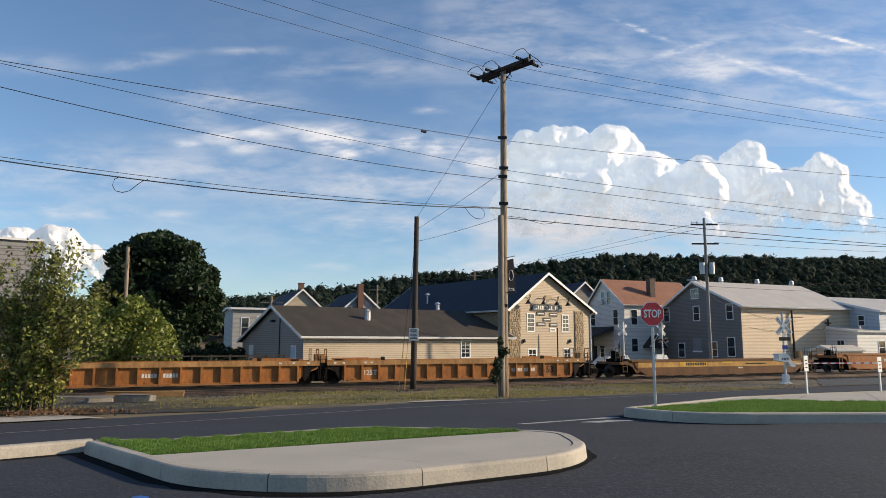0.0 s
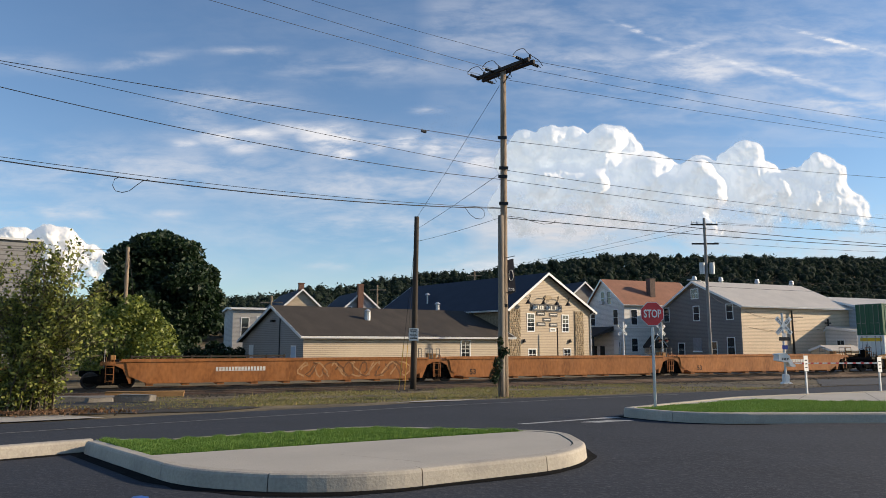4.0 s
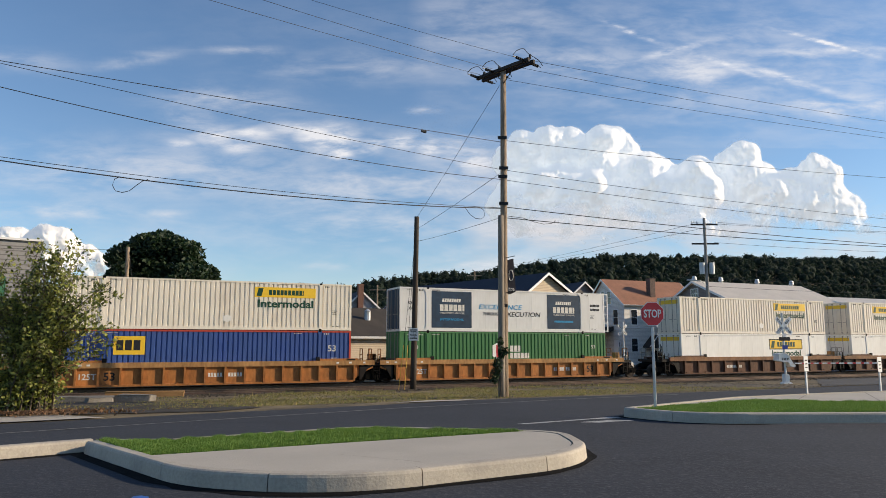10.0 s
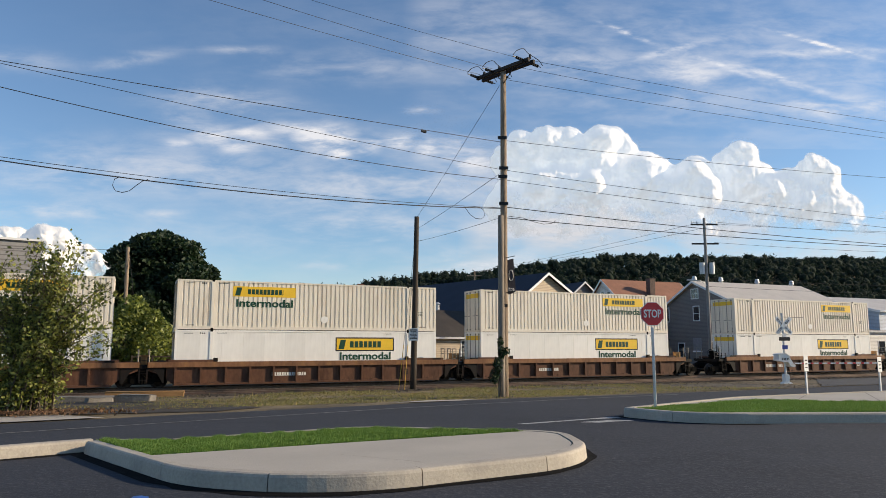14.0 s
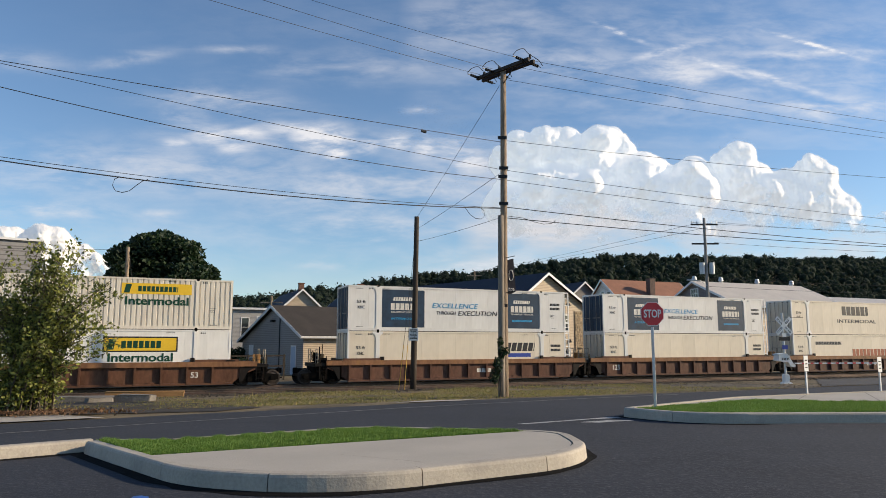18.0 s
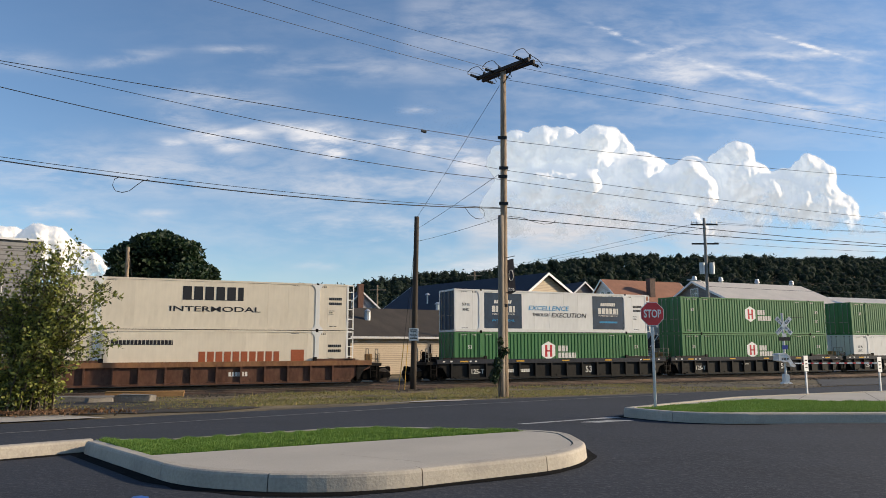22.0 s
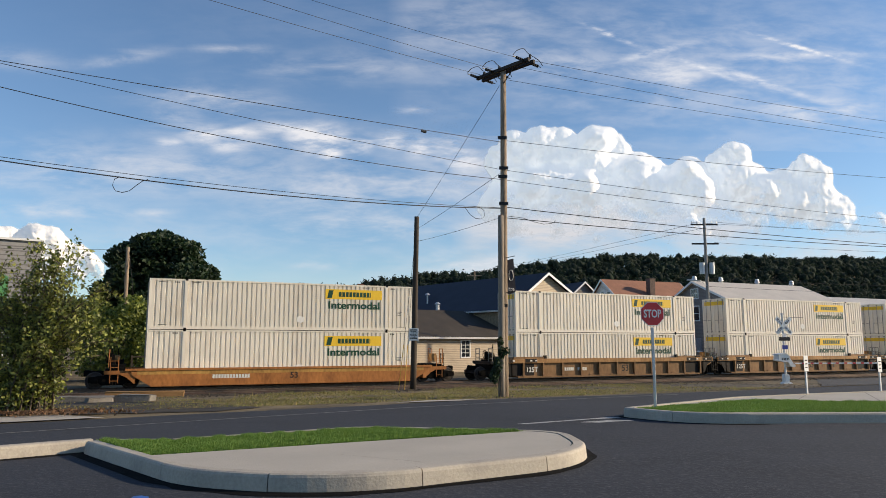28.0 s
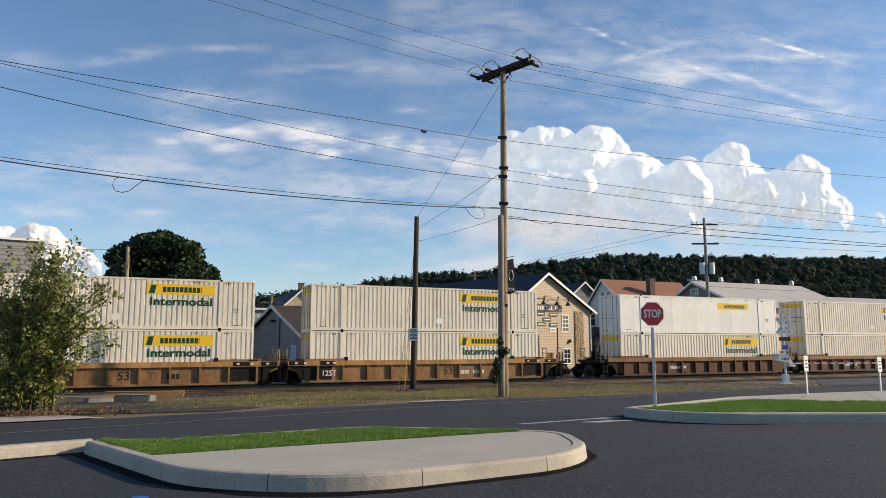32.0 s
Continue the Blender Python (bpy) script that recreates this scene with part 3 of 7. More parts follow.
def stand_mesh():
    """The hand brake's housing, steps and grab irons at a car's end."""
    bm = bmesh.new()
    box(bm, -0.35, -0.05, -0.75, -0.25, 1.0, 1.9, bevel=0.03)
    box(bm, -0.3, 0.0, -1.35, -0.8, 0.45, 0.52)
    box(bm, -0.3, 0.5, -1.2, 0.6, 1.0, 1.35)
    box(bm, 0.0, 0.4, -0.6, 0.3, 1.35, 1.6)
    tube(bm, ((-0.2, -1.0, 1.1), (-0.2, -1.0, 2.3)), 0.03, 6)
    tube(bm, ((0.1, -0.5, 1.3), (0.1, -0.5, 2.45)), 0.03, 6)
    tube(bm, ((-0.2, -1.35, 0.3), (-0.2, -1.35, 1.2)), 0.025, 6)
    tube(bm, ((0.2, -1.35, 0.3), (0.2, -1.35, 1.2)), 0.025, 6)
    return mesh_of(bm, "brake_stand")


def rack_mesh():
    bm = bmesh.new()
    box(bm, -0.5, 0.5, -1.1, 0.9, 0.95, 1.18)
    box(bm, 0.2, 0.5, -1.3, -0.9, 0.4, 0.47)
    tube(bm, ((0.25, -1.32, 0.3), (0.25, -1.32, 1.9)), 0.025, 6)
    tube(bm, ((0.5, -1.32, 0.3), (0.5, -1.32, 1.9)), 0.025, 6)
    return mesh_of(bm, "end_rack")


def coupler_mesh():
    bm = bmesh.new()
    box(bm, -0.75, 0, -0.12, 0.12, 0.72, 0.98, bevel=0.03)
    box(bm, -1.0, -0.7, -0.17, 0.17, 0.68, 1.02, bevel=0.05)
    tube(bm, ((-0.1, 0.35, 0.75), (-0.5, 0.4, 0.4), (-0.95, 0.42, 0.45)), 0.035, 6)
    return mesh_of(bm, "coupler")


def well_unit(car, x, mat, smooth, first, last, marks, car_end_left, car_end_right):
    key = (mat.name, smooth)
    off = pose(x, 0, 0)
    for sgn in (-1, 1):
        side = part("side", cached(key + ("side", sgn), lambda: side_mesh(sgn, smooth)), mat, car, m=off)
        if not smooth:
            y0, y1 = sorted((1.33 * sgn, 1.515 * sgn))
            rib = cached(key + ("rib", sgn), lambda: mesh_of(boxed(-0.055, 0.055, y0, y1, 0.2, 1.165), "rib"))
            first_rib, pitch, count = RIBS[mat.name]
            for k in range(count):
                part("rib", rib, mat, side, m=pose(first_rib + k * pitch, 0, 0))
    for k in range(9):
        part("floor_beam", cached(key + ("floor",), floor_mesh), mat, car, m=pose(x + 0.5 + k * 1.9, 0, 0))
    end = cached(key + ("end",), lambda: end_mesh(smooth))
    gear = cached("gear", gear_mesh)
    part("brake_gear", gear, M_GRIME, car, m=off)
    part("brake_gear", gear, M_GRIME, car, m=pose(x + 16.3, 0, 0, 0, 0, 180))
    deck = mat if smooth else CAR_SOOT
    part("end_deck", end, deck, car, m=off)
    part("end_deck", end, deck, car, m=pose(x + 16.3, 0, 0, 0, 0, 180))
    if not smooth:
        cap = cached(("top_cap", mat.name), lambda: mesh_of(boxed(-1.36, 17.66, -1.506, -1.3, 1.166, 1.456), "top_cap"))
        part("top_cap", cap, CAPS[mat.name], car, m=off)
        # load blocks that stand on the sill by the posts of the boxes
        block = cached("block", lambda: mesh_of(boxed(-0.12, 0.12, -1.49, -1.34, 1.458, 1.68, bevel=0.02), "load_block"))
        guide = cached("guide", lambda: mesh_of(boxed(0, 0.5, -1.5, -1.42, 1.458, 1.56), "guide_bar"))
        for bx in (2.25, 14.05):
            part("load_block", block, CAR_SOOT, car, m=pose(x + bx, 0, 0))
        for bx in (-0.9, 15.9):
            part("guide_bar", guide, CAR_SOOT, car, m=pose(x + bx, 0, 0))
        if mat is CAR_YELLOW:
            for bx in (-0.62, 14.75):
                patch = cached("patch", lambda: mesh_of(boxed(0, 2.0, -1.3652, -1.34, 0.3, 1.12), "black_patch"))
                part("black_patch", patch, CAR_SOOT, car, m=pose(x + bx, 0, 0))
            for bx in (-1.3, 0.6, 15.0, 16.6):
                part("sill_patch", cached("sill_patch", lambda: mesh_of(boxed(0, 0.95, -1.5085, -1.49, 1.19, 1.44), "sill_patch")), CAR_SOOT, car, m=pose(x + bx, 0, 0))
        if mat in (CAR_YELLOW, CAR_BLACK, CAR_ORANGE):
            tick = cached("tick", lambda: mesh_of(boxed(0, 0.16, -1.511, -1.49, 1.27, 1.37), "sill_mark"))
            for bx in (-0.95, -0.4, 1.0, 1.4, 15.2, 16.0, 16.9):
                part("sill_mark", tick, M_STENCIL, car, m=pose(x + bx, 0, 0))
        if mat is CAR_BLACK:
            refl = cached("refl", lambda: mesh_of(boxed(0, 0.62, -1.5115, -1.49, 1.27, 1.36), "reflector"))
            for bx in (0.3, 4.6, 8.3, 12.0, 15.5):
                part("reflector", refl, CAR_GOLD, car, m=pose(x + bx, 0, 0))
    part("ladder", cached(key + ("ladder",), ladder_mesh), deck, car, m=pose(x - 1.55, 0.12, 0.0))
    part("ladder", cached(key + ("ladder",), ladder_mesh), deck, car, m=pose(x + 17.85, 0.12, 0.0))
    rail = cached(key + ("handrail",), railing_mesh)
    for dx in (-1.85, 18.15):
        part("handrail", rail, M_GRAB if mat is not CAR_ORANGE else mat, car, m=pose(x + dx, 0, 0))
        part("handrail", rail, mat, car, m=pose(x + dx, 1.95, 0))
        part("step_box", cached("step_box", lambda: mesh_of(boxed(-0.2, 0.2, -0.55, -0.15, 1.3, 1.85, bevel=0.02), "step_box")), CAR_CAP if mat is not CAR_BLACK else CAR_GOLD, car, m=pose(x + dx + (0.35 if dx < 0 else -0.35), 0, 0))
        part("valve_box", cached("valve_box", lambda: mesh_of(boxed(-0.25, 0.25, -1.35, -1.0, 0.9, 1.2, bevel=0.03), "valve_box")), M_GRIME, car, m=pose(x + dx + (0.5 if dx < 0 else -0.5), 0, 0))
    if car_end_left:
        part("coupler", cached("coupler", coupler_mesh), M_GRIME, car, m=pose(x - 2.1, 0, 0))
        part("brake_wheel", cached("brake", brake_mesh), M_GRIME, car, m=pose(x - 2.0, -0.45, 1.75))
        part("brake_stand", cached("stand", stand_mesh), M_GRIME, car, m=pose(x - 1.5, 0, 0))
    if car_end_right:
        part("end_rack", cached("rack", rack_mesh), M_GRIME, car, m=pose(x + 17.7, 0, 0))
        part("coupler", cached("coupler", coupler_mesh), M_GRIME, car, m=pose(x + 18.4, 0, 0, 0, 0, 180))
    # stencilled marks on the near side
    for kind, mx, mz, w, h in marks:
        if kind == "plate":
            bm = boxed(0, w, -1.522, -1.33, mz, mz + h)
            part("stencil_plate", bm, CAR_BLACK, car, m=pose(x + mx, 0, 0))
        elif kind == "bars":
            bm = bmesh.new()
            cx = 0.0
            while cx < w:
                cw = h * 0.55
                box(bm, cx, cx + cw, (-1.4605 if smooth else -1.3645), -1.34, mz, mz + h)
                cx += cw * 1.35
            box(bm, 0, w, (-1.4525 if smooth else -1.3625), -1.34, mz, mz + 0.02)
            part("stencil", bm, M_STENCIL, car, m=pose(x + mx, 0, 0))
        elif kind == "redbars":
            part("stencil", prism(bmesh.new(), [(0, mz + h), (w, mz + h), (w, mz + h * 0.8), (w * 0.6, mz + h * 0.8), (w * 0.6, mz), (w * 0.4, mz), (w * 0.4, mz + h * 0.8), (0, mz + h * 0.8)], -1.3645, -1.34), CAR_RED, car, m=pose(x + mx, 0, 0))
        elif kind == "darkbars":
            bm = bmesh.new()
            cx = 0.0
            while cx < w:
                cw = h * 0.6
                box(bm, cx, cx + cw, (-1.4605 if smooth else -1.3645), -1.34, mz, mz + h)
                cx += cw * 1.3
            box(bm, 0, w, (-1.4585 if smooth else -1.3625), -1.34, mz, mz + 0.02)
            part("stencil", bm, M_STENCIL_DARK, car, m=pose(x + mx, 0, 0))
        elif kind == "band":
            part("gold_band", boxed(0, w, -1.4565, -1.44, mz, mz + h), CAR_GOLD, car, m=pose(x + mx, 0, 0))
        elif kind == "sill":
            part("gold_band", boxed(0, w, -1.4525, -1.44, mz, mz + h), CAR_SILL, car, m=pose(x + mx, 0, 0))
        elif kind == "scrawl":
            # faded spray paint: loose looping strokes, no letters
            rr = random.Random(int(mx * 10))
            for k in range(int(w / 0.55)):
                cx, cz = 0.3 + k * 0.55, mz + h / 2
                pts = [(cx + rr.uniform(0.2, 0.5) * math.sin(a * 1.1 + k) + a * 0.06, -1.452, cz + h * 0.46 * math.sin(a * (0.8 + 0.3 * (k % 3)) + k * 1.7)) for a in (0.5 * i for i in range(12))]
                bm = bmesh.new()
                tube(bm, pts, 0.05, 4)
                for v in bm.verts:
                    v.co.y = -1.4545 if v.co.y < -1.452 else -1.449
                part("spray_paint", bm, M_SCRAWL[k % 2], car, m=pose(x + mx, 0, 0))
        else:
            me_mat = M_STENCIL if kind[0] == "w" else M_STENCIL_DARK
            lettering(kind[1:], h, me_mat, car, pose(x + mx, -1.456 if smooth else -1.368, mz), "stencil", bold=0.008)


def well_car(places, mat, smooth, label, marks):
    car = thing("well_car", tm(places[0], TRACK_Q, RAIL), label, "rail car", "freight train")
    base = places[0]
    for i, u in enumerate(places):
        x = u - base
        well_unit(car, x, mat, smooth, i == 0, i == len(places) - 1, marks[i % len(marks)], i == 0, i == len(places) - 1)
        add_truck(car, x - 1.62)
    add_truck(car, places[-1] - base + 17.8)
    MOVING.append((car, base, TRACK_Q, RAIL))
    return car


PLATE125 = [("w125T", 1.2, 0.68, 0, 0.46)]
BROWN = [[("w125T", 1.43, 0.68, 0, 0.44)] + [("k53", 14.69, 0.68, 0, 0.62), ("bars", 11.6, 0.6, 0.72, 0.24), ("bars", 12.62, 0.6, 0.8, 0.24)], [("w125T", 1.43, 0.68, 0, 0.44)] + [("k53", 2.54, 0.68, 0, 0.62), ("bars", 7.68, 0.6, 0.8, 0.22), ("bars", 8.8, 0.6, 0.8, 0.22)]]
well_car([-26.4, -6.9, 12.6], CAR_ORANGE, False, "empty orange-brown ribbed well car of three units", BROWN)
well_car([35.4], CAR_WR, 1.25, "empty brown well car with a gold band", [[("sill", -0.4, 0.72, 17.1, 0.4), ("band", 3.6, 0.76, 2.7, 0.34), ("darkbars", 4.2, 0.82, 1.9, 0.22), ("band", 7.9, 0.98, 1.1, 0.13), ("band", 15.6, 0.8, 0.5, 0.26), ("bars", 9.6, 0.55, 0.5, 0.1), ("darkbars", 10.4, 0.86, 2.2, 0.1)]])
well_car([58.7, 78.2, 97.75], CAR_PLAIN, 1.6, "empty faded brown smooth-sided well car of three units", [[("bars", 4.0, 0.92, 2.7, 0.24), ("scrawl", 8.6, 0.45, 7.4, 0.95)], [("k53", 1.0, 0.62, 0, 0.5)], [("k53", 1.2, 0.62, 0, 0.5), ("bars", 10.6, 0.95, 2.6, 0.26)]])
well_car([121.2, 140.4, 159.8], CAR_ORANGE, False, "orange-brown ribbed well car of three units, loaded", BROWN)
well_car([183.16, 202.6, 222.1], CAR_MAROON, False, "dark brown rusty well car of three units, loaded", [[("bars", 4.5, 0.6, 1.6, 0.2)], [("bars", 5.5, 0.6, 2.0, 0.2), ("k53", 14.0, 0.7, 0, 0.45)]])
well_car([245.3], CAR_MAROON, False, "dark brown single well car, loaded", [[("bars", 3.0, 0.6, 1.9, 0.22), ("w53", 14.2, 0.7, 0, 0.45)]])
well_car([268.5, 288.0, 307.5], CAR_RED, False, "red-brown ribbed well car of three units, loaded", [[("bars", 9.0, 0.6, 1.0, 0.25)], [("w125", 0.97, 0.75, 0, 0.5)]])
well_car([331.0, 350.55, 370.1], CAR_BLACK, False, "black ribbed well car of three units, loaded", [[("w125-T", 1.65, 0.62, 0, 0.42), ("bars", 3.85, 0.55, 0.6, 0.22), ("bars", 4.95, 0.55, 0.7, 0.22), ("w53", 10.67, 0.66, 0, 0.62)], [("w125-T", 1.65, 0.62, 0, 0.42), ("bars", 6.0, 0.85, 0.8, 0.05), ("w53", 10.67, 0.66, 0, 0.62), ("bars", 12.6, 0.7, 0.75, 0.2)]])
well_car([393.5], CAR_ORANGE, 1.12, "low orange-brown single well car, loaded", [[("bars", 3.6, 0.52, 2.0, 0.22), ("k53", 8.3, 0.62, 0, 0.5), ("sill", -0.4, 0.78, 17.1, 0.22)]])
well_car([417.2, 436.75, 456.3], CAR_YELLOW, False, "yellow-brown ribbed well car of three units, loaded", [PLATE125 + [("bars", 3.9, 0.6, 0.75, 0.22), ("bars", 5.0, 0.6, 0.75, 0.22), ("k53", 9.22, 0.7, 0, 0.66)], PLATE125 + [("k53", 9.22, 0.7, 0, 0.66), ("redbars", 10.4, 0.5, 0.4, 0.42), ("darkbars", 11.45, 0.5, 0.7, 0.3), ("bars", 15.2, 0.6, 0.3, 0.16)], PLATE125 + [("k53", 9.22, 0.7, 0, 0.66), ("bars", 9.92, 0.52, 0.85, 0.24), ("bars", 11.05, 0.52, 0.85, 0.24)]])
well_car([479.7, 499.2, 518.7], CAR_MAROON, False, "dark brown ribbed well car of three units, loaded", [[("bars", 4.5, 0.6, 1.6, 0.2)]])

# ---- containers ----
LEN, WID, HIGH = 16.154, 2.59, 2.9
def box_paint(name, col, dirt=(0.3, 0.24, 0.17), amt=0.25):
    return surface(name, col, 0.5, var=0.08, s1=0.5, s2=5, bump=0.04, stain=dirt, stain_amt=amt, stain_scale=1.0, stretch=(1, 1, 0.25), per_object=0.05)


BOX_CREAM = box_paint("box_cream", (0.78, 0.715, 0.6), (0.3, 0.2, 0.12), amt=0.3)
BOX_WHITE = box_paint("box_white", (0.82, 0.8, 0.75), amt=0.18)
BOX_IVORY = box_paint("box_ivory", (0.68, 0.61, 0.49), amt=0.25)
BOX_REEFER = box_paint("box_cool_white", (0.68, 0.675, 0.65), amt=0.16)
BOX_GREEN = box_paint("box_dark_green", (0.026, 0.11, 0.052), (0.05, 0.1, 0.06))
BOX_HUB = box_paint("box_green", (0.05, 0.17, 0.055), (0.05, 0.1, 0.05))
BOX_BLUE = box_paint("box_blue", (0.042, 0.085, 0.26), (0.02, 0.06, 0.4))
BOX_RED = box_paint("box_red", (0.4, 0.05, 0.03))
M_YELLOW = surface("decal_yellow", (0.78, 0.5, 0.03), 0.5, var=0.06, s1=2, s2=9, bump=0)
M_NAVY = surface("decal_navy", (0.012, 0.033, 0.066), 0.45, var=0.35, s1=1.2, s2=3, bump=0)
M_INKGREEN = surface("decal_green", (0.004, 0.05, 0.025), 0.5, var=0.1, bump=0)
M_INK = surface("decal_black", (0.015, 0.015, 0.018), 0.5, var=0.1, bump=0)
M_INKBLUE = surface("decal_blue", (0.01, 0.25, 0.5), 0.5, var=0.1, bump=0)
M_DEEPBLUE = surface("decal_deep_blue", (0.015, 0.05, 0.3), 0.5, var=0.1, bump=0)
M_INKRED = surface("decal_red", (0.5, 0.03, 0.04), 0.5, var=0.1, bump=0)
M_RUSTRED = surface("decal_brown_red", (0.3, 0.08, 0.03), 0.5, var=0.2, bump=0)
M_DOORBAR = surface("locking_bar", (0.3, 0.28, 0.25), 0.5, 0.5, var=0.2)


def corrugated(x0, x1, z0, z1, period=0.278, depth=0.055):
    bm = bmesh.new()
    pts = []
    n = int((x1 - x0) / period)
    p = (x1 - x0) / n
    for k in range(n):
        a = x0 + k * p
        pts += [(a, 0), (a + p * 0.62, 0), (a + p * 0.7, depth), (a + p * 0.86, depth)]
    pts.append((x1, 0))
    lo = [bm.verts.new((x, y, z0)) for x, y in pts]
    hi = [bm.verts.new((x, y, z1)) for x, y in pts]
    for i in range(len(pts) - 1):
        bm.faces.new((lo[i], lo[i + 1], hi[i + 1], hi[i]))
    return bm


def side_panel(kind):
    if kind == "corr":
        bm = corrugated(0.12, LEN - 0.12, 0.14, HIGH - 0.1)
    else:
        bm = boxed(0.12, LEN - 0.12, 0.012, 0.034, 0.13, HIGH - 0.09)
    return mesh_of(bm, "side_panel")


def rails_mesh(tall_bottom):
    bm = bmesh.new()
    box(bm, 0.1, LEN - 0.1, -0.012, 0.06, HIGH - 0.11, HIGH - 0.01)
    box(bm, 0.1, LEN - 0.1, -0.012, 0.06, 0.02, 0.2 if tall_bottom else 0.15)
    return mesh_of(bm, "side_rail")


def post_mesh(wide):
    """An upright at a lifting point: a slim bar, or one that spreads at both ends."""
    w, f, z = (0.13, 0.34, 0.42) if wide else (0.085, 0.13, 0.26)
    half = [(f, 0.02), (f, 0.12), (w + (f - w) * 0.3, z * 0.62), (w, z)]
    right = half + [(x, HIGH - h) for x, h in half[::-1]]
    return mesh_of(prism(bmesh.new(), right + [(-x, h) for x, h in right[::-1]], -0.02, 0.05), "side_post")


def print_mesh():
    """Lines of small print beside the posts, too fine to read."""
    bm = bmesh.new()
    for x, z, n, h in ((0.5, HIGH - 0.22, 9, 0.04), (1.35, HIGH - 0.24, 3, 0.08), (2.3, HIGH - 0.2, 12, 0.035), (0.55, 0.24, 8, 0.045), (14.45, HIGH - 0.24, 3, 0.08), (14.95, 0.24, 9, 0.04), (12.6, HIGH - 0.2, 10, 0.035), (14.9, 1.2, 7, 0.04), (14.9, 1.1, 5, 0.04), (14.9, 1.0, 6, 0.04)):
        for k in range(n):
            box(bm, x + k * h * 1.3, x + k * h * 1.3 + h * 0.65, 0.004, 0.02, z, z + h * (1.0 if k % 3 else 1.15))
    return mesh_of(bm, "small_print")


def casting_mesh():
    return mesh_of(boxed(-0.09, 0.09, -0.022, 0.12, -0.06, 0.06, bevel=0.015), "corner_casting")


def roof_mesh():
    bm = bmesh.new()
    n = 40
    for k in range(n):
        x = 0.05 + k * (LEN - 0.1) / n
        box(bm, x + 0.05, x + (LEN - 0.1) / n - 0.05, 0.1, WID - 0.1, HIGH - 0.03, HIGH - 0.008)
    box(bm, 0.03, LEN - 0.03, 0.03, WID - 0.03, HIGH - 0.06, HIGH - 0.025)
    return mesh_of(bm, "roof")


def floor_pan():
    return mesh_of(boxed(0.05, LEN - 0.05, 0.05, WID - 0.05, 0.03, 0.13), "underframe")


def door_mesh():
    bm = bmesh.new()
    for k in range(5):
        z = 0.2 + k * 0.51
        box(bm, -0.035, 0.0, 0.05, 1.17, z, z + 0.47)
    box(bm, -0.02, 0.03, 0.02, 1.2, 0.16, HIGH - 0.12)
    return mesh_of(bm, "door")


def lock_mesh():
    bm = bmesh.new()
    tube(bm, ((-0.075, 0, 0.12), (-0.075, 0, HIGH - 0.1)), 0.02, 6)
    box(bm, -0.09, -0.03, -0.05, 0.05, 0.12, 0.22)
    box(bm, -0.09, -0.03, -0.05, 0.05, HIGH - 0.2, HIGH - 0.1)
    box(bm, -0.1, -0.075, 0.0, 0.35, 1.1, 1.14)
    return mesh_of(bm, "locking_bar")


def endframe_mesh():
    bm = bmesh.new()
    box(bm, 0.0, 0.12, 0.0, 0.11, 0, HIGH)
    box(bm, 0.0, 0.12, WID - 0.11, WID, 0, HIGH)
    box(bm, 0.0, 0.12, 0.11, WID - 0.11, HIGH - 0.12, HIGH)
    box(bm, 0.0, 0.12, 0.11, WID - 0.11, 0, 0.14)
    return mesh_of(bm, "end_frame")


def chiller_mesh():
    """The cooling machine on the end of a refrigerated box, with its open frame."""
    bm = bmesh.new()
    y = 0.0
    box(bm, LEN - 0.02, LEN + 0.36, y, y + 0.07, HIGH - 0.1, HIGH - 0.02)
    box(bm, LEN + 0.3, LEN + 0.36, y, y + 0.07, 0.05, HIGH - 0.02)
    for z in (0.1, 0.7, 1.3, 1.9, 2.4):
        box(bm, LEN - 0.02, LEN + 0.33, y, y + 0.05, z, z + 0.05)
    return mesh_of(bm, "cooler_frame")


def cooler_mesh():
    return mesh_of(boxed(LEN - 0.02, LEN + 0.26, 0.3, WID - 0.3, 0.9, HIGH - 0.3, bevel=0.03), "cooling_unit")


